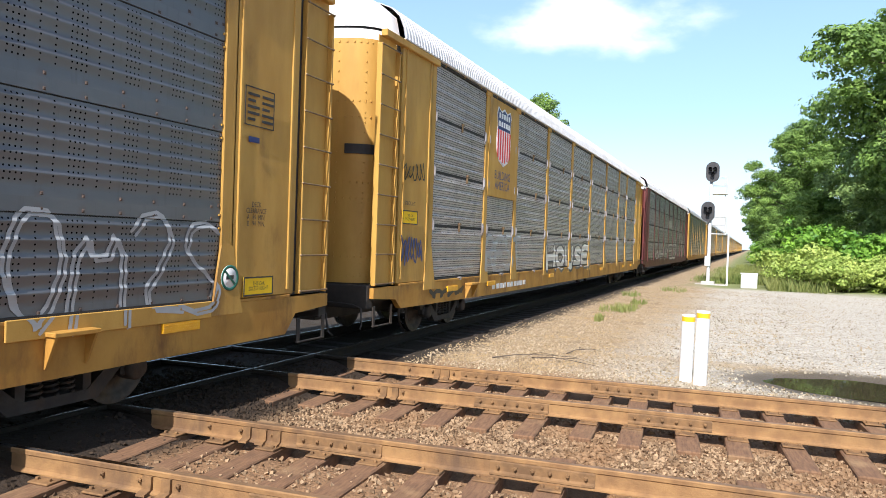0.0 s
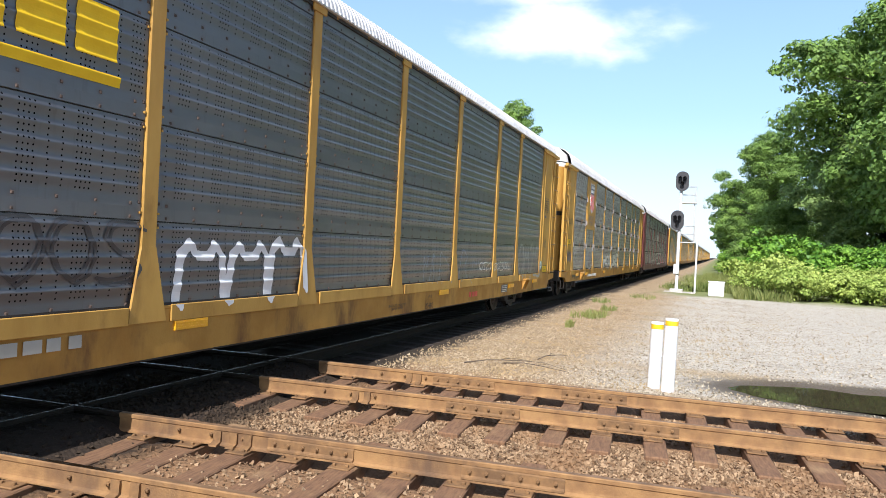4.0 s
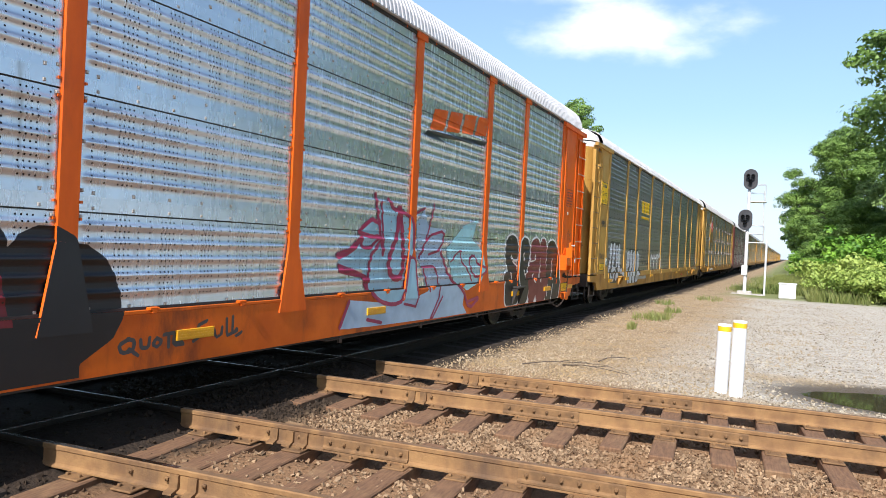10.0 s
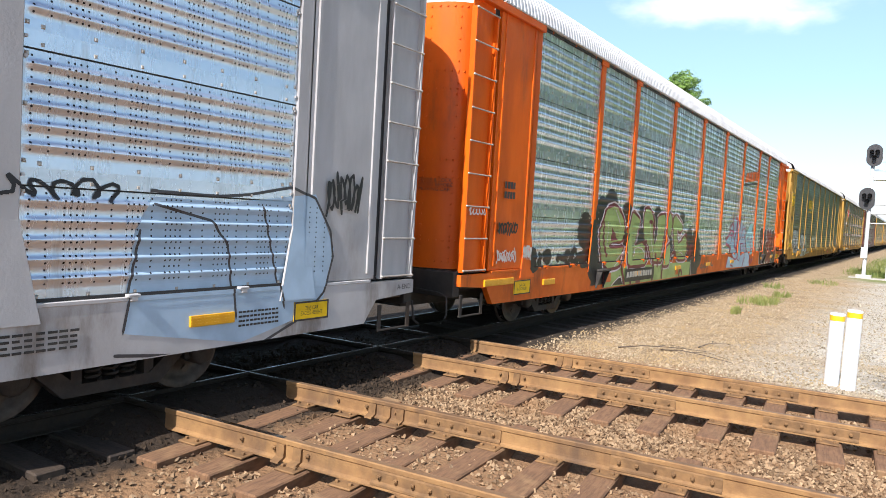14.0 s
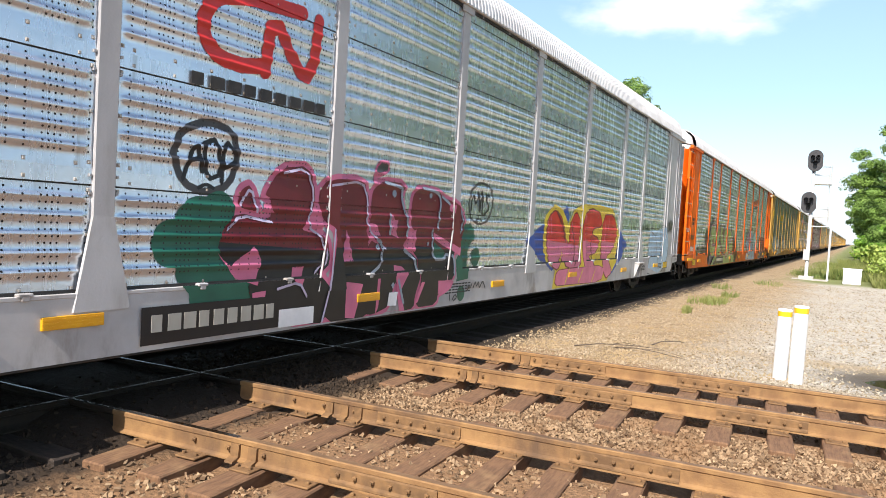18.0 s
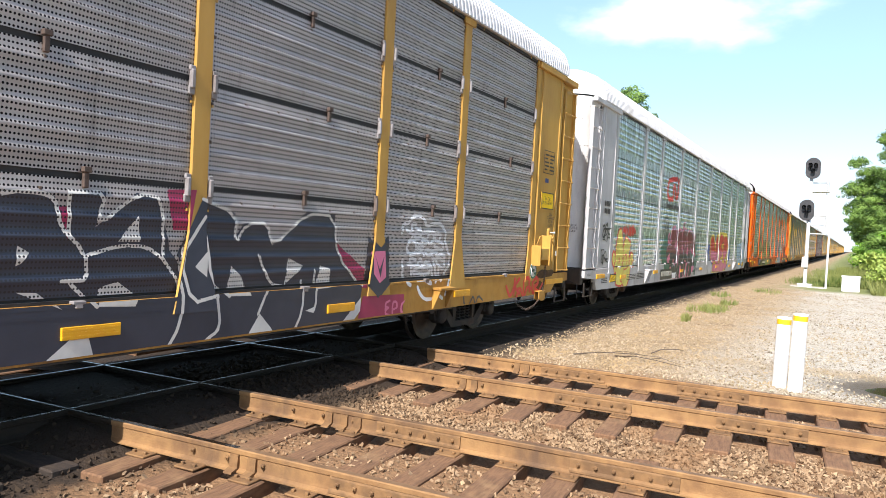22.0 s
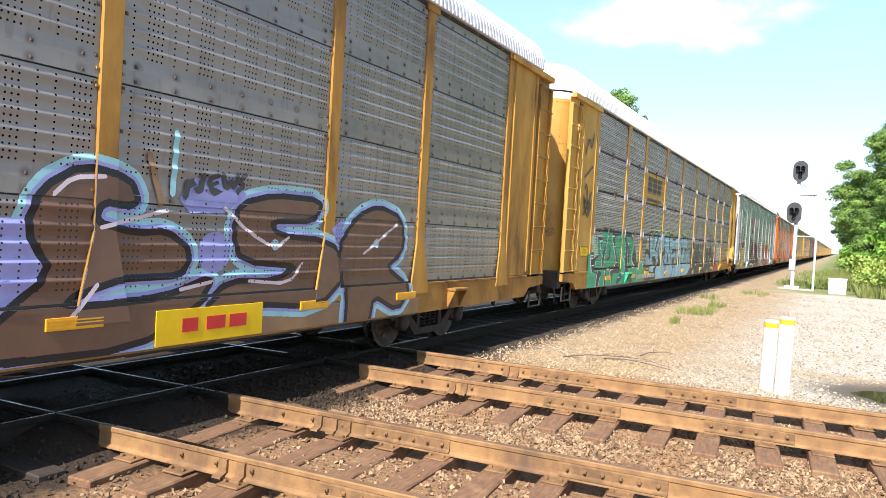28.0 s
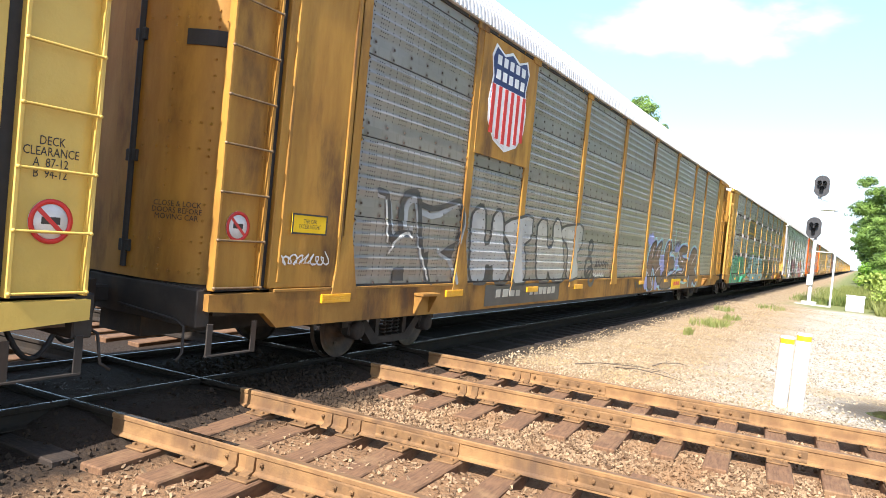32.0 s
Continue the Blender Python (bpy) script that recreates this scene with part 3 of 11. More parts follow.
def ground_mat():
    m, ns, ls, p = nodes_of("gravel_dirt_and_grass")
    nt = m.node_tree
    v = coords(nt, False)
    sep = ns.new("ShaderNodeSeparateXYZ")
    ls.new(v, sep.inputs[0])
    x, y = sep.outputs["X"], sep.outputs["Y"]
    wob = mth(nt, "MULTIPLY", mth(nt, "SUBTRACT", noise_of(nt, v, 0.55, 5), 0.5), 5.0)
    grain = noise_of(nt, v, 34.0, 4, 0.75)
    vor = ns.new("ShaderNodeTexVoronoi")
    vor.inputs["Scale"].default_value = 20.0
    ls.new(v, vor.inputs["Vector"])
    speck = ramp(nt, vor.outputs["Color"], 0.1, 0.95)
    lot = mixed(nt, ramp(nt, grain, 0.3, 0.7), (0.20, 0.17, 0.124), (0.52, 0.475, 0.385))
    lot = mixed(nt, mth(nt, "MULTIPLY", speck, 0.5), lot, (0.60, 0.565, 0.49))
    worn = ramp(nt, noise_of(nt, v, 3.2, 6, 0.75, (0.45, 1.5, 1)), 0.52, 0.72)
    lot = mixed(nt, mth(nt, "MULTIPLY", worn, 0.7), lot, (0.20, 0.165, 0.12))
    sandy = mixed(nt, ramp(nt, grain, 0.3, 0.7), (0.21, 0.15, 0.082), (0.47, 0.365, 0.22))
    litter = ramp(nt, noise_of(nt, v, 1.6, 6, 0.7, (1.0, 0.6, 1)), 0.52, 0.66)
    sandy = mixed(nt, mth(nt, "MULTIPLY", litter, 0.55), sandy, (0.14, 0.10, 0.055))
    patch = ramp(nt, noise_of(nt, v, 0.28, 5, 0.6, (0.5, 1.3, 1)), 0.5, 0.62)
    near = ramp(nt, mth(nt, "MULTIPLY", y, -1.0), -17.0, -13.0)
    lot = mixed(nt, mth(nt, "MULTIPLY", mth(nt, "MULTIPLY", patch, 0.85), near), lot, sandy)
    brown = mixed(nt, grain, (0.16, 0.086, 0.042), (0.31, 0.185, 0.095))
    # the trackside strip and the crossing are brown, the yard beyond is pale
    side = mth(nt, "ADD", mth(nt, "MULTIPLY", x, -1.0), mth(nt, "MULTIPLY", wob, 0.55))
    strip = ramp(nt, side, 0.4, 3.0)
    bed = ramp(nt, mth(nt, "ADD", mth(nt, "MULTIPLY", y, -1.0), mth(nt, "MULTIPLY", wob, 0.22)), -10.9, -9.9)
    brownish = mixed(nt, 0.78, brown, sandy)
    col = mixed(nt, strip, lot, brownish)
    lumps = noise_of(nt, v, 9.0, 6, 0.8)
    col = mixed(nt, mth(nt, "MULTIPLY", ramp(nt, lumps, 0.52, 0.68), 0.62), col, (0.15, 0.115, 0.075))
    col = mixed(nt, mth(nt, "MULTIPLY", ramp(nt, mth(nt, "SUBTRACT", 1.0, lumps), 0.54, 0.68), 0.5), col, (0.62, 0.57, 0.48))
    col = mixed(nt, bed, col, brown)
    # grease, brake dust and the train's painted-in shade blacken the ballast along its track
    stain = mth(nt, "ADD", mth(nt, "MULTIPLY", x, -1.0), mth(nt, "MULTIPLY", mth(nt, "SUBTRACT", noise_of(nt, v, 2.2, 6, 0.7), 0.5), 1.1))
    grease_shade = ramp(nt, stain, 4.42, 4.95)
    col = mixed(nt, mth(nt, "MULTIPLY", grease_shade, 0.94), col, (0.024, 0.018, 0.013))
    green = mixed(nt, grain, (0.11, 0.14, 0.04), (0.24, 0.25, 0.10))
    veg = ramp(nt, mth(nt, "ADD", y, mth(nt, "MULTIPLY", wob, 0.6)), 36.5, 39.5)
    veg = mth(nt, "MULTIPLY", veg, ramp(nt, mth(nt, "ADD", x, mth(nt, "MULTIPLY", wob, 0.3)), -3.6, -1.4))
    col = mixed(nt, veg, col, green)
    # mud round the puddle
    dx = mth(nt, "DIVIDE", mth(nt, "SUBTRACT", x, 2.6), 2.6)
    dy = mth(nt, "DIVIDE", mth(nt, "SUBTRACT", y, 11.95), 1.25)
    rad = mth(nt, "ADD", mth(nt, "SQRT", mth(nt, "ADD", mth(nt, "MULTIPLY", dx, dx), mth(nt, "MULTIPLY", dy, dy))), mth(nt, "MULTIPLY", wob, 0.07))
    mud = mth(nt, "SUBTRACT", 1.0, ramp(nt, rad, 0.92, 1.3))
    col = mixed(nt, mth(nt, "MULTIPLY", mud, 0.9), col, (0.075, 0.055, 0.034))
    ls.new(col, p.inputs["Base Color"])
    ls.new(mth(nt, "SUBTRACT", 0.95, mth(nt, "MULTIPLY", mud, 0.45)), p.inputs["Roughness"])
    p.inputs["Specular IOR Level"].default_value = 0.25
    bump_of(nt, p, mth(nt, "ADD", grain, mth(nt, "MULTIPLY", vor.outputs["Distance"], -0.8)), 0.7, 0.03)
    return m


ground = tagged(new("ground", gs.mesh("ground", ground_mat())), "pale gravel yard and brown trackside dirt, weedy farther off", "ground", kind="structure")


def water_mat():
    m, ns, ls, p = nodes_of("muddy_water")
    nt = m.node_tree
    p.inputs["Base Color"].default_value = (0.045, 0.036, 0.02, 1)
    p.inputs["Roughness"].default_value = 0.03
    p.inputs["IOR"].default_value = 1.33
    bump_of(nt, p, noise_of(nt, coords(nt, False), 3.0, 2), 0.02, 0.01)
    return m


pud = Shape()
ring = [(2.6 + math.cos(a) * 2.35 * (1 + 0.1 * noise.noise((math.cos(a) * 2, math.sin(a) * 2, 3))), 11.95 + math.sin(a) * 0.85 * (1 + 0.25 * noise.noise((math.cos(a) * 3, math.sin(a) * 3, 9))), BED - 0.045) for a in [math.tau * k / 40 for k in range(40)]]
pud.add(ring, [tuple(range(40))])
tagged(new("puddle", pud.mesh("puddle", water_mat())), "shallow brown rain puddle beside the crossing rails", "puddle", kind="structure")


# ---- rails, ties and plates ----
# dark grease; on the rails it also carries the shade under the train
GREASE_SHADE = mat("greasy_dark_casting", (0.020, 0.016, 0.012), (0.032, 0.023, 0.015), 6.0, 0.85, 0.0, bump=0.3, spec=0.25)
RAIL_PROFILE = [(-0.07, -0.175), (0.07, -0.175), (0.07, -0.163), (0.028, -0.146), (0.010, -0.125), (0.009, -0.062), (0.020, -0.046), (0.036, -0.038), (0.037, -0.008), (0.030, -0.001), (0.017, 0.0), (-0.017, 0.0), (-0.030, -0.001), (-0.037, -0.008), (-0.036, -0.038), (-0.020, -0.046), (-0.009, -0.062), (-0.010, -0.125), (-0.028, -0.146), (-0.07, -0.163)]

# heads dark with grease and painted shade but for a narrow worn band
WORN_PROFILE = [(math.copysign(0.0085, u), v) if abs(u) == 0.017 else (u, v) for u, v in RAIL_PROFILE]
HEAVY_PROFILE = [(u * 0.86 if abs(v) > 0.15 else (u / abs(u)) * max(abs(u), 0.026), v) for u, v in RAIL_PROFILE]


def rail(name, label, m, stations, tops, profile=RAIL_PROFILE):
    """A rail along the local x, its head polished or dull from station to station; m places it."""
    s = Shape()
    n = len(profile)
    slots = list(dict.fromkeys(tops))
    for a, b, top in zip(stations, stations[1:], tops):
        vs = [(a, u, v) for u, v in profile] + [(b, u, v) for u, v in profile]
        for i in range(n):
            s.add([vs[i], vs[(i + 1) % n], vs[n + (i + 1) % n], vs[n + i]], [(0, 1, 2, 3)], 1 + slots.index(top) if i == 10 else 0)
    s.add([(stations[0], u, v) for u, v in profile] + [(stations[-1], u, v) for u, v in profile], [tuple(range(n))[::-1], tuple(range(n, 2 * n))])
    ob = new(name, s.mesh(name, RAIL_RUST, *slots))
    ob.matrix_basis = m
    return tagged(ob, label, "rail", "rails of the crossing", "structure")


def turned(o, ang):
    return Matrix.Translation(o) @ Matrix.Rotation(ang, 4, "Z")


# bar with its bolts, in the space of a rail, on its -y face
def joint_bar(parent, u0, u1, y=-1):
    s = Shape()
    prof = [(y * 0.012, -0.15), (y * 0.060, -0.154), (y * 0.058, -0.138), (y * 0.042, -0.122), (y * 0.041, -0.055), (y * 0.035, -0.042), (y * 0.014, -0.040)]
    s.prism(prof, "x", u0, u1)
    bar = part("joint_bar", s, parent, "rusty bolted joint bar", mats=(PLATE_RUST,))
    n = 6 if u1 - u0 > 0.5 else 3
    for k in range(n):
        u = u0 + (u1 - u0) * (k + 0.5) / n
        part("bolt", BOLT, bar, at=Matrix.Translation((u, y * 0.040, -0.088)) @ Matrix.Rotation(0 if y < 0 else math.pi, 4, "Z"))
    return bar


bs = Shape()
bs.lathe([(0.0, -0.024), (0.013, -0.024), (0.018, -0.016), (0.018, 0.004)], "y", n=6, smooth=False)
bs.lathe([(0.0, -0.036), (0.009, -0.036), (0.009, -0.02)], "y", n=6, smooth=False)
BOLT = bs.mesh("bolt", PLATE_RUST)
bk = Shape()
bk.prism([(-0.02, -0.172), (-0.12, -0.172), (-0.115, -0.158), (-0.055, -0.14), (-0.047, -0.045), (-0.02, -0.042)], "x", -0.04, 0.04)
BRACE = bk.mesh("rail_brace", PLATE_RUST)
tp = Shape()
tp.cbox(-0.10, 0.10, -0.19, 0.19, -0.192, -0.174, 0.006)
for u in (-0.06, 0.06):
    for w in (-0.13, 0.13):
        tp.cbox(u - 0.014, u + 0.014, w - 0.014, w + 0.014, -0.176, -0.152, 0.004)
TIE_PLATE = tp.mesh("tie_plate", PLATE_RUST)

rails = []
rx = [(1, RAIL_X[1]), (0, RAIL_X[0])]
for k, x in rx:
    rails.append(rail("train_rail", "polished steel rail under the train", turned((x, 0, 0), math.pi / 2), (-60, 900), (RAIL_GLEAM,), WORN_PROFILE))
cross_rails = []
for k, c in enumerate(CROSS_C):
    r = rail("crossing_rail", "rust-brown rail of the crossing track, with bolted joints", turned(cross_at(0, c), CROSS), (0.09 * c - 5.35, 0.09 * c - 4.0, 120), (RAIL_TOP if k == 0 else RAIL_DULL, RAIL_DULL), HEAVY_PROFILE)
    cross_rails.append(r)
for k, c in enumerate(CROSS_C):
    rail("diamond_rail", "greasy dark diamond casting with a bright worn top", turned(cross_at(0, c), CROSS), (-90, 0.09 * c - 5.352), (RAIL_GLEAM,), WORN_PROFILE)
# rail bodies in the train's shadow get that shade in their colour
for r in [o for o in scene.objects if o.name.startswith(("diamond_rail", "train_rail"))]:
    r.data.materials[0] = GREASE_SHADE
BRACES = {0: (-3.62, -3.45), 1: (-3.73, -3.56, -3.41), 2: (-3.3, -3.15), 3: (-3.1, -2.96)}
BARS = {0: [(-2.75, -1.9), (-0.6, 0.25)], 1: [(-3.2, -2.36), (-1.38, -0.52), (1.9, 2.75)], 2: [(-2.15, -1.28), (-0.41, 0.45), (3.2, 4.06)], 3: [(-2.75, -1.88), (-0.97, -0.13), (3.6, 4.46)]}
for k, bars in BARS.items():
    for u0, u1 in bars:
        joint_bar(cross_rails[k], u0, u1)
    # braces and loose bolts near the diamond
    for u in BRACES[k]:
        part("rail_brace", BRACE, cross_rails[k], at=(u, 0, 0))
    for u in (BRACES[k][0] - 0.42, BRACES[k][0] - 0.07, BRACES[k][1] + 0.1):
        part("bolt", BOLT, cross_rails[k], at=(u, -0.03, -0.085))


def tie_mesh(length, seed, m):
    rnd = random.Random(seed)
    s = Shape()
    s.cbox(-0.115, 0.115, -length / 2, length / 2, -0.36, -0.188 + rnd.uniform(-0.006, 0.004), 0.012)
    return s.mesh("tie", m)


TIES = [tie_mesh(2.75, k, TIE_WOOD) for k in range(4)]
TIE_LONG = [tie_mesh(2.9, 10 + k, SHADED_OILY_TIE) for k in range(3)]
rnd = random.Random(5)
for tr, c in enumerate(((CROSS_C[0] + CROSS_C[1]) / 2, (CROSS_C[2] + CROSS_C[3]) / 2)):
    bedding = thing("crossing_track", "weathered wooden ties of a crossing track in brown ballast", "railway track", "crossing tracks", kind="structure")
    for k in range(-30, 76):
        u = -3.45 + 0.52 * k + rnd.uniform(-0.03, 0.03)
        if -8.0 < u < -4.75:
            continue
        dz = rnd.uniform(-0.012, 0.004)
        dc = rnd.uniform(-0.12, 0.12) - (0.14 if tr else 0.0)
        part("tie", TIES[(k * 7) % 4], bedding, at=turned(cross_at(u, c + dc, dz), CROSS + radians(rnd.uniform(-1.5, 1.5))))
        if -6 < u < 10:
            for q in (0, 1):
                part("tie_plate", TIE_PLATE, bedding, at=turned(cross_at(u, CROSS_C[2 * tr + q]), CROSS))
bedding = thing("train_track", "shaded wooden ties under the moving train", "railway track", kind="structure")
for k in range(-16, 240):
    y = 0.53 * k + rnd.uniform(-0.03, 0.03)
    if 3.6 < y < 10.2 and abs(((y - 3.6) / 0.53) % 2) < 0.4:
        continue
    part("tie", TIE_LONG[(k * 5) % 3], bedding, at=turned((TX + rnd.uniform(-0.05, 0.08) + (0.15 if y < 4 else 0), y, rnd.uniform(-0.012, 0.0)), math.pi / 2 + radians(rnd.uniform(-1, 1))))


# ---- loose ballast ----
def stones(name, label, count, where, size, m, seed):
    rnd = random.Random(seed)
    forms = []
    for k in range(12):
        bm = bmesh.new()
        bmesh.ops.create_cone(bm, segments=3, radius1=1.05, radius2=0.75, depth=1.3, cap_ends=True)
        q = [rnd.uniform(0.45, 1.2) for _ in range(3)]
        vs = [tuple(c * s * rnd.uniform(0.55, 1.2) for c, s in zip(v.co, q)) for v in bm.verts]
        bmesh.ops.triangulate(bm, faces=bm.faces)
        fs = [tuple(v.index for v in f.verts) for f in bm.faces]
        forms.append((np.array(vs), np.array(fs)))
        bm.free()
    V, Fc, n = [], [], 0
    while len(V) < count:
        x, y, z = where(rnd)
        v, f = forms[rnd.randrange(12)]
        s = size * rnd.uniform(0.5, 1.3) ** 1.5
        e = Euler((rnd.uniform(0, 6), rnd.uniform(0, 6), rnd.uniform(0, 6))).to_matrix()
        V.append((v * s) @ np.array(e).T + (x, y, z + s * 0.25))
        Fc.append(f + n)
        n += len(v)
    me = bpy.data.meshes.new(name)
    V, Fc = np.concatenate(V), np.concatenate(Fc)
    me.from_pydata(V.tolist(), [], Fc.tolist())
    me.materials.append(m)
    return tagged(new(name, me), label, "gravel", kind="stuff")


def stone_mat(name, a, b, c, grease_shade=False):
    m, ns, ls, p = nodes_of(name)
    nt = m.node_tree
    geo = ns.new("ShaderNodeNewGeometry")
    col = mixed(nt, geo.outputs["Random Per Island"], a, b)
    col = mixed(nt, ramp(nt, noise_of(nt, coords(nt, False), 1.2, 4), 0.45, 0.7), col, c)
    col = mixed(nt, mth(nt, "MULTIPLY", noise_of(nt, coords(nt, False), 60.0, 3), 0.5), col, tuple(q * 0.6 for q in a))
    if not grease_shade:
        # browner beside the track
        sep = ns.new("ShaderNodeSeparateXYZ")
        ls.new(coords(nt, False), sep.inputs[0])
        col = mixed(nt, mth(nt, "MULTIPLY", ramp(nt, mth(nt, "MULTIPLY", sep.outputs["X"], -1.0), 0.5, 3.0), 0.5), col, (0.38, 0.265, 0.14))
    # the train's shade painted into the stones, along with grease
    if grease_shade:
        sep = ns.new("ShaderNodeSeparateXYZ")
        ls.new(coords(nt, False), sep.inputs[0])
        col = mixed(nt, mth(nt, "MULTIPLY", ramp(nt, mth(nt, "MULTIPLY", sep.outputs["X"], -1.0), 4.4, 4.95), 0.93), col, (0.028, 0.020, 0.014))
    ls.new(col, p.inputs["Base Color"])
    p.inputs["Roughness"].default_value = 0.95
    p.inputs["Specular IOR Level"].default_value = 0.2
    return m


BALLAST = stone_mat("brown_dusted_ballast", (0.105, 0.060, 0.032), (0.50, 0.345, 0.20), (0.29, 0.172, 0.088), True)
PALE_STONE = stone_mat("pale_yard_gravel", (0.13, 0.10, 0.062), (0.62, 0.55, 0.42), (0.40, 0.30, 0.16))


def in_bed(rnd):
    while True:
        u = rnd.triangular(-6.5, 9, -2.5)
        c = rnd.choice((rnd.uniform(5.95, 7.7), rnd.uniform(5.95, 7.7), rnd.uniform(5.95, 7.7), rnd.uniform(2.0, 4.1), rnd.uniform(7.9, 9.2) if rnd.random() < 0.7 else rnd.uniform(4.4, 5.6)))
        if any(abs(c - q) < 0.13 for q in CROSS_C):
            continue
        p = cross_at(u, c)
        return p.x, p.y, ground_height(p.x, p.y) + rnd.uniform(-0.01, 0.012)


def in_yard(rnd):
    while True:
        x, y = rnd.choice((rnd.uniform(-5.0, 9), rnd.triangular(-5.2, 3.0, -4.0))), 9.75 + rnd.random() ** 1.9 * 26
        if ((x - 2.6) / 2.6) ** 2 + ((y - 11.95) / 1.2) ** 2 > 1:
            return x, y, ground_height(x, y)


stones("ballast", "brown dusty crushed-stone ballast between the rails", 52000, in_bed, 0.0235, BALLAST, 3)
stones("yard_gravel", "pale crushed gravel scattered over the yard", 42000, in_yard, 0.0185, PALE_STONE, 4)


# ---- bollards, signal, boxes, pole ----
def bollard(x, y, h, lean, label):
    t = thing("bollard", label, "bollard", "white bollards beside the crossing", at=pose(x, y, BED - 0.05, lean, 0.8, 0))
    s = Shape()
    s.lathe([(0.092, 0), (0.092, 0.50), (0.0922, 0.518), (0.095, 0.525), (0.095, 0.54), (0.0922, 0.547), (0.092, 0.565), (0.092, h - 0.1)], n=28)
    part("sleeve", s, t, "white plastic sleeve", mats=(WHITE_POST,))
    s = Shape()
    s.lathe([(0.094, h - 0.1), (0.094, h - 0.03)], n=28)
    part("band", s, t, "yellow reflective band", mats=(BAND_YELLOW,))
    s = Shape()
    s.lathe([(0.093, h - 0.03), (0.093, h - 0.008), (0.085, h), (0.0, h + 0.004)], n=28)
    part("cap", s, t, mats=(WHITE_POST,))
    return t


bollard(-0.775, 11.0, 1.04, 0.5, "white plastic bollard with a yellow band near its top")
bollard(-0.565, 10.83, 1.12, -0.3, "taller white plastic bollard with a yellow top band")


def signal_head(parent, x, y, z):
    s = Shape()
    pr = [(math.cos(a) * 0.35, math.sin(a) * 0.35 + (0.20 if math.sin(a) > 0 else -0.20)) for a in [math.tau * k / 28 for k in range(28)]]
    s.prism([(x + u, z + v) for u, v in pr], "y", y - 0.05, y + 0.02)
    hd = part("signal_target", s, parent, "black oval signal backing plate", mats=(SIGNAL_BLACK,))
    for dz, dx in ((0.16, -0.12), (0.16, 0.12), (-0.12, 0.0)):
        s = Shape()
        s.lathe([(0.07, 0), (0.07, -0.02), (0.095, -0.02), (0.1, -0.22)], "y", (x + dx, y - 0.05, z + dz), 16)
        s.lathe([(0.0, -0.015), (0.07, -0.015)], "y", (x + dx, y - 0.05, z + dz), 16)
        part("lens_hood", s, hd, "unlit lens under a black hood", mats=(SIGNAL_BLACK,))
    s = Shape()
    s.cbox(x - 0.16, x + 0.16, y + 0.02, y + 0.3, z - 0.22, z + 0.25, 0.02)
    part("lamp_housing", s, hd, mats=(SIGNAL_BLACK,))


def signal():
    x, y = 0, 0
    t = thing("signal_mast", "silver railway signal mast with two black signal heads", "railway signal", at=(-2.03, 41.28, BED))
    s = Shape()
    s.lathe([(0.16, 0), (0.16, 0.12), (0.09, 0.2), (0.085, 6.0), (0.0, 6.02)], n=16)
    part("mast", s, t, "silver-painted steel mast", mats=(MAST,))
    s = Shape()
    s.cbox(-0.35, 0.35, -0.35, 0.35, -0.05, 0.16, 0.02)
    part("base", s, t, "concrete mast base", mats=(CONCRETE,))
    s = Shape()
    s.cbox(-0.2, 0.1, -0.18, 0.14, 1.0, 1.55, 0.015)
    part("junction_box", s, t, "small silver junction box", mats=(MAST,))
    signal_head(t, 0.05, -0.15, 6.15)
    signal_head(t, -0.12, -0.15, 3.98)
    # maintainer's ladder and two landings behind
    lad = Shape()
    for dy in (0.2, 0.5):
        lad.tube([(0.78, dy, 2.8), (0.72, dy, 5.6)], 0.024, 6)
    for k in range(9):
        lad.tube([(0.775 - 0.006 * k, 0.2, 2.95 + 0.3 * k), (0.775 - 0.006 * k, 0.5, 2.95 + 0.3 * k)], 0.014, 5)
    part("ladder", lad, t, "silver access ladder", mats=(MAST,))
    for z in (2.75, 4.95):
        s = Shape()
        s.cbox(-0.05, 0.85, 0.05, 0.75, z, z + 0.05, 0.008)
        pl = part("landing", s, t, "steel grating landing", mats=(MAST,))
        s = Shape()
        for px, py in ((0.02, 0.08), (0.8, 0.08), (0.8, 0.7), (0.02, 0.7)):
            s.tube([(px, py, z), (px, py, z + 0.95)], 0.018, 5)
        for zz in (0.5, 0.95):
            s.tube([(0.02, 0.7, z + zz), (0.8, 0.7, z + zz), (0.8, 0.08, z + zz), (0.02, 0.08, z + zz)], 0.016, 5)
        part("guard_hoop", s, pl, mats=(MAST,))
    return t


signal()
s = Shape()
s.cbox(-0.7, 1.0, -0.6, 0.7, -0.3, 0.015, 0.03)
tagged(new("signal_pad", s.mesh("signal_pad", CONCRETE)), "pale concrete and stone pad under the signal mast", "pad", kind="structure").location = (-2.0, 41.0, BED)
t = thing("post", "thin silver relay post beside the signal mast", "post", at=(-1.05, 41.0, BED))
s = Shape()
s.lathe([(0.07, 0), (0.07, 0.05), (0.05, 0.08), (0.05, 2.9), (0, 2.92)], n=10)
part("tube", s, t, mats=(MAST,))
t = thing("equipment_box", "small white metal equipment box on the ground", "equipment box", at=(0.05, 39.0, BED))
s = Shape()
s.cbox(-0.38, 0.38, -0.3, 0.3, 0.03, 0.72, 0.02)
part("case", s, t, "white painted case", mats=(WHITE_POST,))
s = Shape()
s.cbox(-0.41, 0.41, -0.33, 0.33, 0.72, 0.78, 0.015)
part("lid", s, t, "white lid", mats=(WHITE_POST,))
s = Shape()
s.cbox(-0.35, 0.35, -0.27, 0.27, -0.05, 0.03, 0.01)
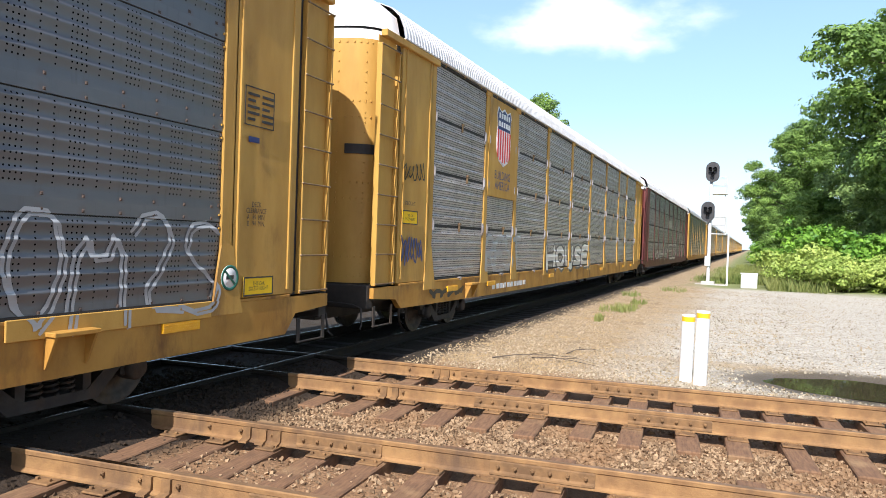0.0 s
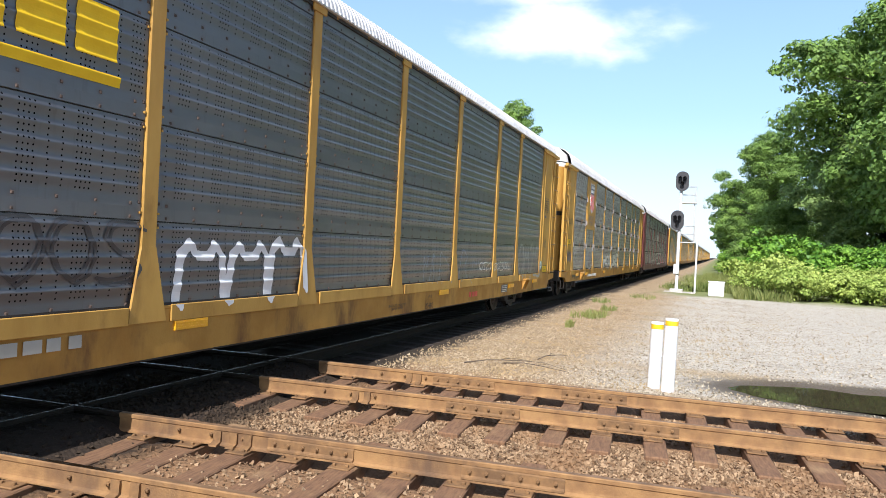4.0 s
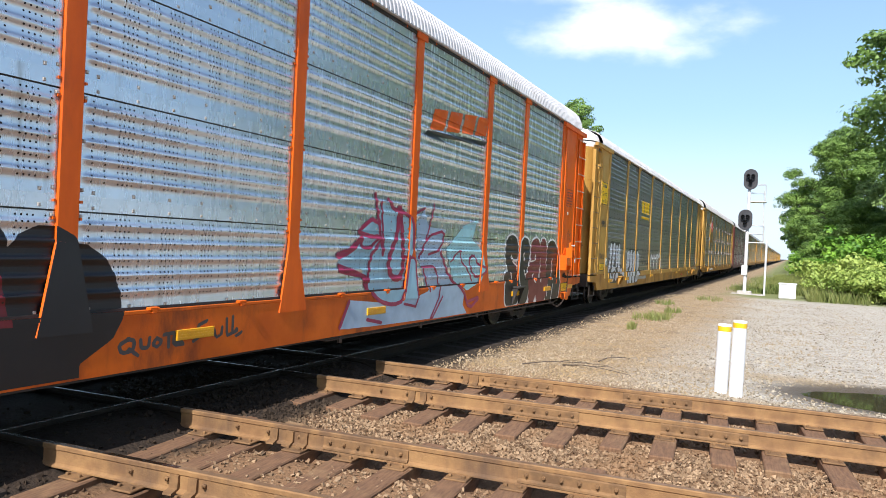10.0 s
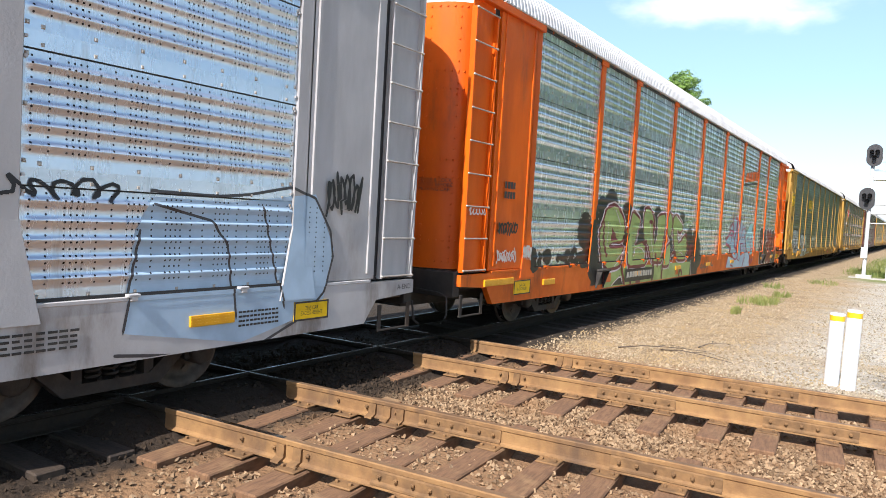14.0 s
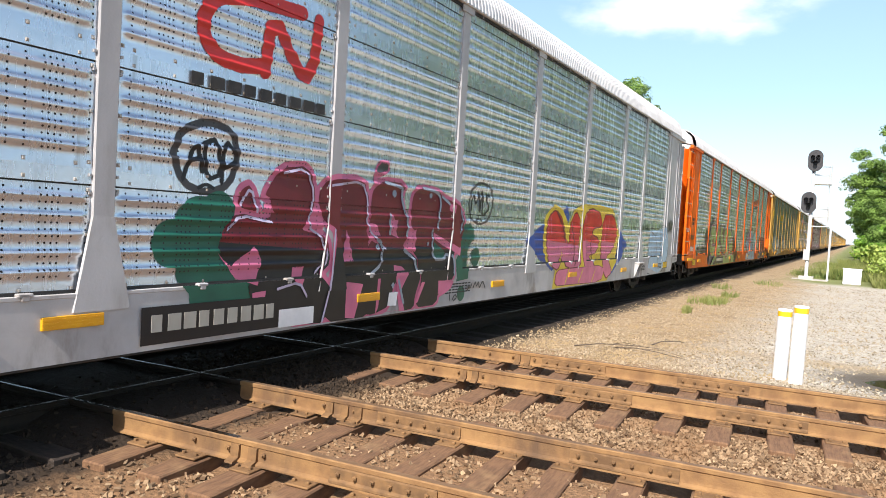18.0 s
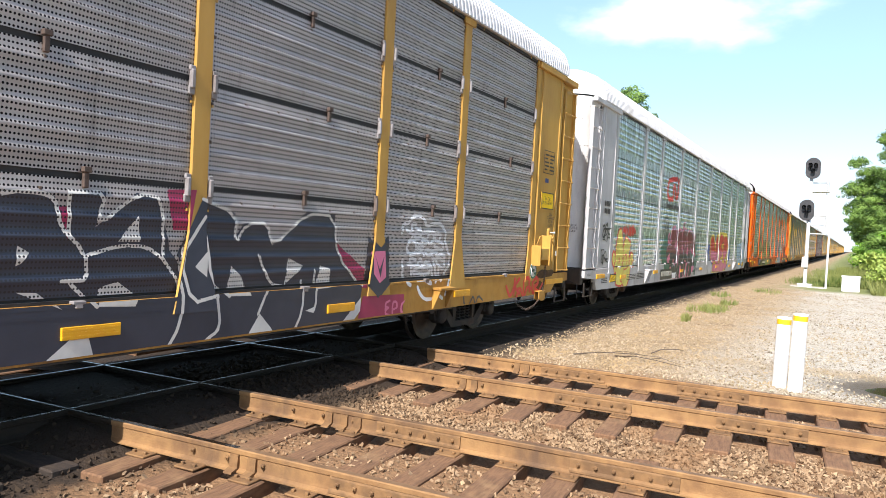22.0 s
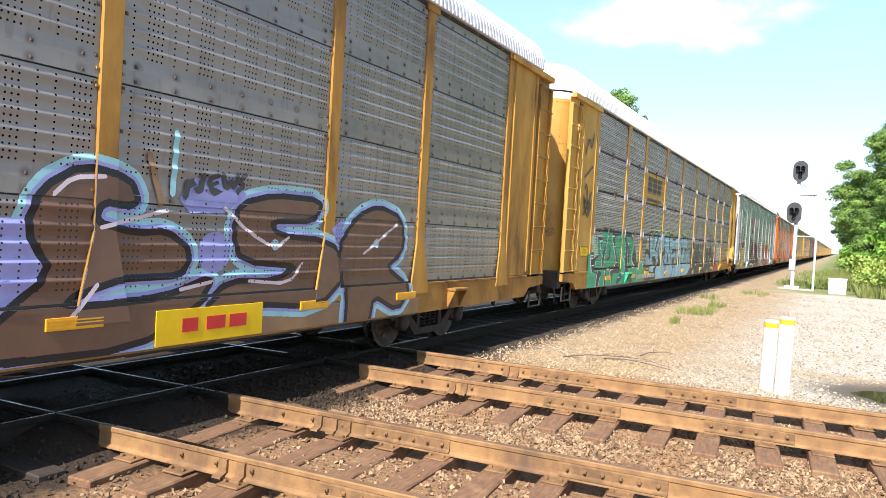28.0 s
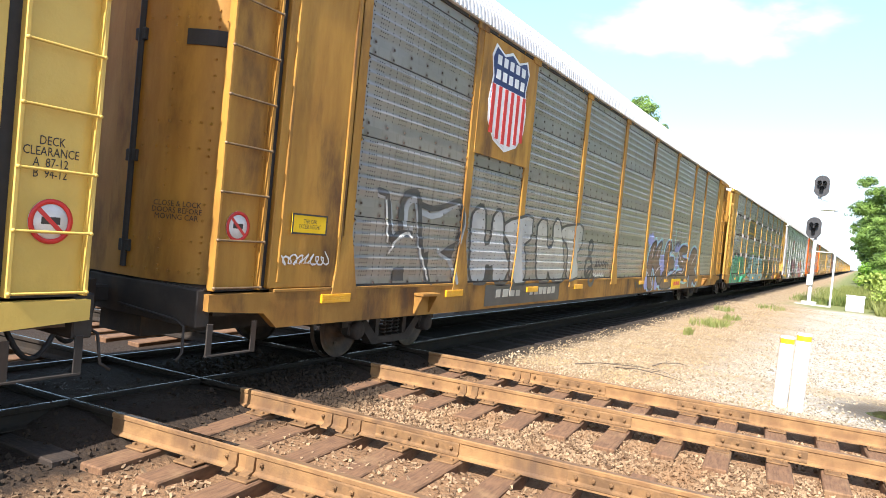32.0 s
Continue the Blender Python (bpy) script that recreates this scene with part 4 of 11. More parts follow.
part("plinth", s, t, mats=(CONCRETE,))
t = thing("utility_pole", "bleached grey wooden pole at the wood's edge", "pole", at=(9.2, 45.0, 0))
s = Shape()
s.tube([(0, 0, -0.5), (0, 0, 5.4)], 0.17, 12, 0, 0.14)
part("shaft", s, t, mats=(POLE_WOOD,))


# ---- trees, shrubs and grass ----
def leaf_cloud(blobs, per_area, size, seed, tuft=0.55):
    """Leaves in tufts over lumps (x, y, z, rx, ry, rz), with gaps between the tufts and a dark thin filling inside."""
    rnd = np.random.RandomState(seed)
    V = []
    for bx, by, bz, rx, ry, rz in blobs:
        k = int(per_area * (rx * ry + ry * rz + rx * rz) / 3)
        per = 34
        n = max(4, k // per)
        d = rnd.normal(size=(n, 3))
        d[:, 2] = np.where(rnd.rand(n) < 0.72, np.abs(d[:, 2]), d[:, 2])
        d /= np.linalg.norm(d, axis=1)[:, None]
        at = np.array((bx, by, bz)) + d * rnd.uniform(0.72, 1.08, n)[:, None] * (rx, ry, rz)
        wide = (tuft * rnd.uniform(0.55, 1.25, n))[:, None]
        o = rnd.normal(size=(n, per, 3))
        o /= np.linalg.norm(o, axis=2)[:, :, None]
        o *= rnd.uniform(0.45, 1.0, (n, per, 1)) ** 0.5
        c = (at[:, None, :] + o * wide[:, :, None] * (1, 1, 0.62)).reshape(-1, 3)
        out = (o * 0.9 + d[:, None, :] * 0.5 + (0, 0, 0.35)).reshape(-1, 3)
        # a few leaves inside close the view through the lump
        f = rnd.normal(size=(k // 5, 3))
        f /= np.linalg.norm(f, axis=1)[:, None]
        c = np.concatenate((c, np.array((bx, by, bz)) + f * rnd.uniform(0.2, 0.72, len(f))[:, None] * (rx, ry, rz)))
        nrm = np.concatenate((out, f)) + rnd.normal(scale=0.4, size=(len(c), 3))
        nrm /= np.linalg.norm(nrm, axis=1)[:, None]
        a = np.cross(nrm, rnd.normal(size=(len(c), 3)))
        a /= np.linalg.norm(a, axis=1)[:, None]
        b = np.cross(nrm, a)
        s = (size * rnd.uniform(0.65, 1.4, len(c)))[:, None]
        V.append(np.stack([c - a * s + nrm * s * 0.2, c + a * s * 0.55 - b * s * 0.75, c + a * s * 0.55 + b * s * 0.75], 1).reshape(-1, 3))
    V = np.concatenate(V)
    me = bpy.data.meshes.new("crown")
    me.from_pydata(V.tolist(), [], np.arange(len(V)).reshape(-1, 3).tolist())
    return me


def tree_meshes(h, w, seed, leaf, m, density=190):
    rnd = random.Random(seed)
    tr = Shape()
    tr.tube([(0, 0, -0.4), (0.1, 0.05, h * 0.25), (-0.08, 0.1, h * 0.5), (0.1, 0, h * 0.8)], 0.028 * h * 0.75, 10, 0, 0.05)
    blobs = []
    for k in range(52):
        a, f = k * 2.4 + rnd.uniform(-0.4, 0.4), k / 51
        z = h * (0.2 + 0.72 * f)
        reach = w * (0.74 * math.sin(math.pi * (0.18 + 0.74 * f)) + 0.05) * rnd.uniform(0.55, 1.25)
        p = (math.cos(a) * reach, math.sin(a) * reach, z)
        base = (0, 0, z - h * 0.12)
        tr.tube([base, tuple((base[i] + p[i]) / 2 + rnd.uniform(-0.2, 0.2) for i in range(3)), p], 0.008 * h * 0.6, 5, 0, 0.02)
        r = w * rnd.uniform(0.11, 0.26)
        blobs.append((p[0], p[1], p[2], r, r, r * rnd.uniform(0.65, 0.9)))
    blobs.append((0, 0, h * 0.93, w * 0.3, w * 0.3, h * 0.09))
    blobs.append((0, 0, h * 0.6, w * 0.42, w * 0.42, h * 0.26))
    cr = leaf_cloud(blobs, density, leaf, seed)
    cr.materials.append(m)
    return tr.mesh("trunk", BARK), cr


def tree(meshes, x, y, z, turn, scale, label, name="tree"):
    t = thing(name, label, "tree", "trees along the line", at=Matrix.Translation((x, y, z)) @ Matrix.Rotation(turn, 4, "Z") @ Matrix.Scale(scale, 4))
    part("trunk", meshes[0], t)
    part("crown", meshes[1], t)
    return t


OAK = tree_meshes(17, 8.5, 1, 0.112, LEAF, 900)
ASH = tree_meshes(19, 7.5, 2, 0.112, LEAF, 900)
MAPLE = tree_meshes(14, 8.0, 3, 0.115, LEAF, 800)
FAR = tree_meshes(16, 7.5, 4, 0.46, LEAF_FAR, 34)
PALE = tree_meshes(14, 7.0, 5, 0.115, LEAF_PALE, 800)
NARROW = tree_meshes(18, 5.2, 7, 0.112, LEAF, 700)
BROAD = "tall broad-leaved tree in full summer leaf"
for m, x, y, turn, k in TREES:
    tree((OAK, ASH, MAPLE, FAR, PALE, NARROW)[m], x, y, ground_height(x, y) - 0.3, turn, k, ("dense dark-green broad-leaved tree at the yard's edge", BROAD, "broad round-crowned tree in full leaf", "hazy tree far down the line", "pale grey-green tree beside the taller ones", "slender tree standing behind the train")[m])


def shrub_mesh(w, h, seed, leaf, m, density):
    rnd = random.Random(seed)
    blobs = []
    for k in range(11):
        a = rnd.uniform(0, math.tau)
        r = w * rnd.uniform(0, 0.75)
        q = w * rnd.uniform(0.25, 0.45)
        blobs.append((math.cos(a) * r, math.sin(a) * r, h * rnd.uniform(0.25, 0.7), q, q, h * rnd.uniform(0.22, 0.42)))
    me = leaf_cloud(blobs, density, leaf, seed, 0.3)
    me.materials.append(m)
    st = Shape()
    for b in blobs:
        st.tube([(b[0] * 0.3, b[1] * 0.3, -0.2), (b[0] * 0.8, b[1] * 0.8, b[2])], 0.03, 5, 0, 0.01)
    return st.mesh("stems", BARK), me


SHRUB = [shrub_mesh(2.4, 3.4, 20 + k, 0.10, LEAF_SHRUB, 640) for k in range(3)]
BRAMBLE = [shrub_mesh(2.6, 1.7, 30 + k, 0.075, LEAF_BRAMBLE, 900) for k in range(3)]


def shrub(meshes, x, y, turn, k, label, name):
    t = thing(name, label, "shrub", "shrubs at the yard's edge", at=Matrix.Translation((x, y, ground_height(x, y) - 0.1)) @ Matrix.Rotation(turn, 4, "Z") @ Matrix.Scale(k, 4))
    part("stems", meshes[0], t)
    part("foliage", meshes[1], t)


rnd = random.Random(9)
for k in range(15):
    x = 3.0 + 1.75 * k + rnd.uniform(-0.5, 0.5)
    shrub(BRAMBLE[k % 3], x, 39.6 + rnd.uniform(-0.5, 0.9), rnd.uniform(0, 6), rnd.uniform(0.75, 1.05), "low pale-green bramble thicket edging the gravel", "bramble")
    if k % 2 == 0:
        shrub(BRAMBLE[(k + 1) % 3], x + 0.6, 42.5 + rnd.uniform(-0.5, 0.9), rnd.uniform(0, 6), rnd.uniform(1.0, 1.3), "low pale-green bramble thicket edging the gravel", "bramble")
for k in range(11):
    shrub(SHRUB[k % 3], 4.2 + 2.3 * k + rnd.uniform(-0.6, 0.6), 46 + rnd.uniform(-1.2, 1.5), rnd.uniform(0, 6), rnd.uniform(0.75, 1.15), "bright green leafy shrub below the trees", "shrub")
for k in range(8):
    shrub(SHRUB[(k + 1) % 3], 2.2 + rnd.uniform(-0.5, 1.2), 52 + 7 * k, rnd.uniform(0, 6), rnd.uniform(0.6, 0.95), "bright green leafy shrub beside the track", "shrub")


def grass(name, label, count, where, hgt, seed):
    rnd = random.Random(seed)
    s = Shape()
    for _ in range(count):
        x, y, z, k = where(rnd)
        a, ln = rnd.uniform(0, math.tau), rnd.uniform(0.1, 0.5)
        h, w = hgt * k * rnd.uniform(0.5, 1.2), 0.012 + 0.004 * hgt
        dx, dy = math.cos(a), math.sin(a)
        s.add([(x - dy * w, y + dx * w, z), (x + dy * w, y - dx * w, z), (x + dx * ln * h * 0.4 + dy * w * 0.6, y + dy * ln * h * 0.4 - dx * w * 0.6, z + h * 0.6), (x + dx * ln * h, y + dy * ln * h, z + h)], [(0, 1, 2), (0, 2, 3)])
    return tagged(new(name, s.mesh(name, GRASS)), label, "grass", kind="stuff")


def verge(rnd):
    x = rnd.triangular(-3.2, 4.0, 0.9)
    y = rnd.choice((rnd.uniform(37.6, 48), rnd.uniform(42, 75)))
    if x < 0.9 and y < 43:
        y += 6
    return x, y, ground_height(x, y) - 0.03, 1 if x > -1 else 0.5


def weeds(spots):
    def w(rnd):
        x, y, r = spots[rnd.randrange(len(spots))]
        a, q = rnd.uniform(0, math.tau), r * rnd.random() ** 0.5
        return x + math.cos(a) * q * 0.7, y + math.sin(a) * q * 1.6, ground_height(x, y) - 0.02, 1
    return w


grass("verge_grass", "tall dry and green grass along the verge", 16000, verge, 0.6, 5)
grass("trackside_weeds", "tufts of green weeds growing in the trackside gravel", 1000, weeds([(-3.7, 21.6, 0.55), (-3.45, 22.3, 0.6), (-3.3, 21.4, 0.4), (-3.5, 18.4, 0.16), (-3.0, 33, 0.8), (-4.2, 28.5, 0.5), (-3.4, 24.8, 0.4)]), 0.2, 6)


# dry twigs lying on the trackside
for x, y, a, ln, sd in ((-3.9, 11.2, 0.5, 1.5, 1), (-3.3, 11.6, -0.3, 1.2, 2), (-2.9, 12.4, 0.9, 0.8, 3)):
    rnd = random.Random(sd)
    t = thing("dead_branch", "thin dry branch lying on the gravel", "branch", "dead branches on the gravel", at=pose(x, y, ground_height(x, y) + 0.01, 0, 0, math.degrees(a)))
    s = Shape()
    s.tube([(0, 0, 0), (ln * 0.3, 0.05, 0.05), (ln * 0.65, -0.06, 0.07), (ln, 0.1, 0.01)], 0.011, 6, 0, 0.004)
    part("stem", s, t, mats=(BARK,))
    s = Shape()
    s.tube([(ln * 0.4, 0.03, 0.05), (ln * 0.6, 0.25, 0.06), (ln * 0.8, 0.32, 0.01)], 0.006, 5, 0, 0.003)
    part("twig", s, t, mats=(BARK,))


# ---- autorack cars ----
BAYS = (2.80, 2.05, 2.88, 2.88, 2.88, 2.88, 2.88, 2.05, 2.80)
EDGES = [-sum(BAYS) / 2 + sum(BAYS[:k]) for k in range(10)]   # post middles, from the rear
HALF = EDGES[-1]
Z0, Z1 = 1.04, 4.90
ROW = (Z1 - Z0) / 4
FACE, POST, SILL = 1.425, 1.455, 1.47
POST_W, FOOT_W, FOOT_TOP, FOOT_LOW = 0.098, 0.25, 1.63, 0.885   # half widths and heights of a post and its spreading foot
FOOT_G = (FOOT_W - POST_W) / (FOOT_TOP - FOOT_LOW)


def foot_x(z):
    """How far the face of a post's foot stands out: it leans out over the sill."""
    return POST + 0.004 + (SILL + 0.012 - POST) * min(1.0, (FOOT_TOP - z) / (FOOT_TOP - FOOT_LOW))


def ridges(kind):
    """The section of one sheet: (height above its lower edge, how far it stands out): five pressed ridges, steep on top."""
    ribbed = kind == "ribbed"
    z, pitch = (0.075, 0.166) if ribbed else (0.105, 0.143)
    pts = [(0.045, 0.0)] if ribbed else [(0.0, 0.004), (0.004, 0.004), (0.076, 0.0005), (0.08, 0.0)]
    for k in range(5):
        if kind == "flat":
            pts += [(z + pitch * u, 0.019 * d) for u, d in ((0.0, 0.0), (0.10, 0.12), (0.20, 0.42), (0.30, 0.78), (0.38, 0.97), (0.43, 1.0), (0.48, 0.88), (0.56, 0.42), (0.64, 0.14), (0.74, 0.02))]
        else:
            pts += [(z + pitch * u, 0.0145 * d) for u, d in ((0.0, 0.0), (0.12, 0.07), (0.28, 0.30), (0.44, 0.66), (0.56, 0.92), (0.62, 1.0), (0.66, 0.97), (0.72, 0.72), (0.80, 0.28), (0.88, 0.06))]
        z += pitch
    if ribbed:
        return pts + [(ROW - 0.004, 0.0)]
    seam = ROW - 0.135
    # the lap joint between two sheets, its groove floor coloured black as shade
    return pts + [(seam - 0.004, 0.0), (seam, 0.0), (seam + 0.001, -0.012), (seam + 0.013, -0.012), (seam + 0.014, 0.006), (seam + 0.018, 0.006), (ROW - 0.004, 0.004), (ROW, 0.004)]


RIDGES = {k: ridges(k) for k in ("ribbed", "flat", "wave")}


def panel_mesh(kind, w, m):
    s = Shape()
    pr = RIDGES[kind]
    h = w / 2 - 0.035
    n = len(pr)
    lo, hi = (0.06, ROW - 0.05) if kind == "ribbed" else (0.085, ROW - 0.15)
    # the ridges run out short of the posts
    cols = [(-h, 0), (-h + 0.09, 0), (-h + 0.12, 0.8), (-h + 0.14, 1), (h - 0.14, 1), (h - 0.12, 0.8), (h - 0.09, 0), (h, 0)]
    if w > 10:
        cols = [(-h, 1), (h, 1)]
    vs = [(d * q if lo < z < hi else d, y, z) for y, q in cols for z, d in pr]
    for c in range(len(cols) - 1):
        for i in range(n - 1):
            s.add([vs[c * n + i], vs[c * n + n + i], vs[c * n + n + i + 1], vs[c * n + i + 1]] if not lo - 0.02 < pr[i][0] < hi else (), [(0, 1, 2, 3)] if not lo - 0.02 < pr[i][0] < hi else [], 2 if pr[i][1] < -0.01 and pr[i + 1][1] < -0.01 else 0)
    mid = [i for i in range(n) if lo - 0.02 < pr[i][0] < hi]
    first, last = mid[0], mid[-1] + 1
    m2 = last - first + 1
    s.add([vs[c * n + i] for c in range(len(cols)) for i in range(first, last + 1)], [(c * m2 + i, c * m2 + m2 + i, c * m2 + m2 + i + 1, c * m2 + i + 1) for c in range(len(cols) - 1) for i in range(m2 - 1)], 0, True)
    s.box(-0.03, -0.014, -h, h, 0.0, ROW - 0.002, 2)
    # rows of bolt heads along the sheet's edges
    k = max(2, round(w / 0.48))
    if kind == "ribbed":
        spots = [(-h + 0.06 + (2 * h - 0.12) * i / k, ROW - 0.10) for i in range(k + 1)]
    else:
        spots = [(-h + 0.2 + (2 * h - 0.4) * i / k, z) for i in range(k + 1) for z in (ROW - 0.09, 0.035)]
    spots += [(q, z) for q in (-h + 0.092, h - 0.092) for z in (0.05, 0.45, 0.80)]
    for y, z in spots:
        r = 0.017
        s.add([(0.001, y - r, z - r), (0.001, y + r, z - r), (0.001, y + r, z + r), (0.001, y - r, z + r), (0.014, y - r * 0.5, z - r * 0.5), (0.014, y + r * 0.5, z - r * 0.5), (0.014, y + r * 0.5, z + r * 0.5), (0.014, y - r * 0.5, z + r * 0.5)], [(0, 1, 5, 4), (1, 2, 6, 5), (2, 3, 7, 6), (3, 0, 4, 7), (4, 5, 6, 7)], 1)
    return s.mesh("side_panel", m, RUNG if m is SILVER_PANEL else RIVET, BLACK_GAP)


def post_mesh(m, bolts=True, gusset=True):
    s = Shape()
    w = POST_W
    s.cbox(FACE - 0.02, POST, -w, w, Z0, Z1 + 0.06, 0.01)
    s.cbox(POST - 0.01, POST + 0.022, -0.17, 0.17, Z1 - 0.05, Z1 + 0.06, 0.006)
    for r in range(1, 4) if bolts else ():
        for z in (Z0 + r * ROW - 0.20, Z0 + r * ROW - 0.06):
            for y in (-0.116, 0.116):
                s.box(FACE + 0.004, FACE + 0.022, y - 0.011, y + 0.011, z, z + 0.022)
    if gusset:
        # the foot: a plate that spreads and leans out over the sill, folded back along its edges
        zs = (FOOT_TOP, 1.10, FOOT_LOW)
        ws = [w + FOOT_G * (FOOT_TOP - z) for z in zs]
        vs = [(foot_x(z), sg * (q - 0.006), z) for z, q in zip(zs, ws) for sg in (-1, 1)]
        vs += [(foot_x(z) - 0.008, sg * q, z) for z, q in zip(zs, ws) for sg in (-1, 1)]
        back = [max(FACE, foot_x(z) - 0.022) for z in zs[:2]] + [SILL + 0.001]
        vs += [(x, sg * q, z) for z, q, x in zip(zs, ws, back) for sg in (-1, 1)]
        s.add(vs, [(0, 2, 3, 1), (2, 4, 5, 3), (6, 8, 2, 0), (8, 10, 4, 2), (1, 3, 9, 7), (3, 5, 11, 9), (12, 14, 8, 6), (14, 16, 10, 8), (7, 9, 15, 13), (9, 11, 17, 15), (4, 10, 11, 5), (10, 16, 17, 11), (0, 1, 7, 6), (6, 7, 13, 12)])
    return s.mesh("side_post", m)


def roof_profile(rise=1.0):
    p = [(1.505, 4.955), (1.47, 5.14), (1.39, 5.32), (1.24, 5.46), (0.98, 5.57), (0.6, 5.64), (0.0, 5.68)]
    p = [(x, 4.955 + (z - 4.955) * rise) for x, z in p]
    return p + [(-x, z) for x, z in p[-2::-1]]


def roof_mesh(m, ribs, rise):
    """Arched roof with ribs pressed across it."""
    s = Shape()
    pr = roof_profile(rise)
    ys, y = [], -13.35
    pitch = 0.115 if ribs else 0.9
    while y < 13.35:
        ys += [(y, 0.0), (y + pitch * 0.3, 0.0), (y + pitch * 0.45, 0.018), (y + pitch * 0.85, 0.018)]
        y += pitch
    ys.append((13.35, 0.0))
    n = len(pr)
    vs = []
    for y, d in ys:
        for x, z in pr:
            q = Vector((x, 0, z - 4.2)).normalized() * d
            vs.append((x + q.x, y, z + q.z))
    s.add(vs, [(j * n + i, j * n + i + 1, (j + 1) * n + i + 1, (j + 1) * n + i) for j in range(len(ys) - 1) for i in range(n - 1)])
    if rise > 1.0:
        # end sheets close the arch over the doors
        for y in (-13.345, 13.345):
            s.add([(x, y, z) for x, z in pr], [tuple(range(n)) if y < 0 else tuple(range(n))[::-1]])
    return s.mesh("roof", m)


def plan_door(y_end, n=14):
    """The plan of one end: from the side round to the middle."""
    out = []
    for k in range(n + 1):
        a = math.pi / 2 * k / n
        out.append((1.40 * math.cos(a) ** 0.55, 13.30 + (y_end - 13.30) * math.sin(a) ** 0.8))
    return out


def door_mesh(m, roof_m, sgn, side, rivets=True, rise=1.0):
    """A curved end door, with its rivets, and the roof's rounded end over it."""
    s = Shape()
    pl = plan_door(14.12)
    n = len(pl)
    zs = (1.06, 4.98)
    for z0, z1, mi, k0, k1 in ((1.06, 4.82, 0, 1, 1), (4.82, 4.97, 1, 1, 0.99), (4.97, 5.01, 2, 0.97, 0.97), (5.01, 4.955 + 0.345 * rise, 1, 0.99, 0.94), (4.955 + 0.345 * rise, 4.955 + 0.605 * rise, 1, 0.94, 0.72)):
        vs = [(side * x * k0, sgn * (13.2 + (y - 13.2) * k0), z0) for x, y in pl] + [(side * x * k1, sgn * (13.2 + (y - 13.2) * k1), z1) for x, y in pl]
        s.add(vs, [(i, i + 1, n + i + 1, n + i) for i in range(n - 1)], mi, True)
    top = [(side * x * 0.72, sgn * (13.2 + (y - 13.2) * 0.72), 4.955 + 0.605 * rise) for x, y in pl] + [(0, sgn * 13.2, 4.955 + 0.685 * rise)]
    s.add(top, [(i, i + 1, n) for i in range(n - 1)], 1)
    for z in (1.15, 1.45, 2.35, 2.6, 3.6, 3.85, 4.75) if rivets else ():
        for i in range(1, n - 1):
            x, y = pl[i]
            s.box(side * x - 0.012, side * x + 0.012, sgn * y - 0.012, sgn * y + 0.012, z, z + 0.022, 0)
    for i in (3, 7, 11) if rivets else ():
        x, y = pl[i]
        for k in range(23):
            z = 1.2 + 0.155 * k
            s.box(side * x - 0.011, side * x + 0.011, sgn * y - 0.011, sgn * y + 0.011, z, z + 0.02, 0)
    return s.mesh("end_door", m, roof_m, BLACK_GAP)


def ladder_meshes(m, rung_m):
    s = Shape()
    s.cbox(POST - 0.075, POST + 0.015, -0.31, -0.275, 1.03, 4.72, 0.006)
    s.cbox(POST - 0.075, POST + 0.015, 0.275, 0.31, 1.03, 4.72, 0.006)
    s.box(POST - 0.075, POST - 0.06, -0.28, 0.28, 1.03, 4.85)
    r = Shape()
    r.tube([(POST + 0.02, -0.30, 0), (POST + 0.02, 0.30, 0)], 0.011, 8)
    r.lathe([(0, 0.024), (0.014, 0.024), (0.018, 0.0)], "x", (POST + 0.01, -0.293, 0), 8)
    r.lathe([(0, 0.024), (0.014, 0.024), (0.018, 0.0)], "x", (POST + 0.01, 0.293, 0), 8)
    return s.mesh("ladder", m), r.mesh("rung", rung_m)


def spring(s, x, y, z0, z1):
    pts = [(x + 0.055 * math.cos(a), y + 0.055 * math.sin(a), z0 + (z1 - z0) * a / (math.tau * 5)) for a in [math.tau * 5 * k / 60 for k in range(61)]]
    s.tube(pts, 0.014, 5)


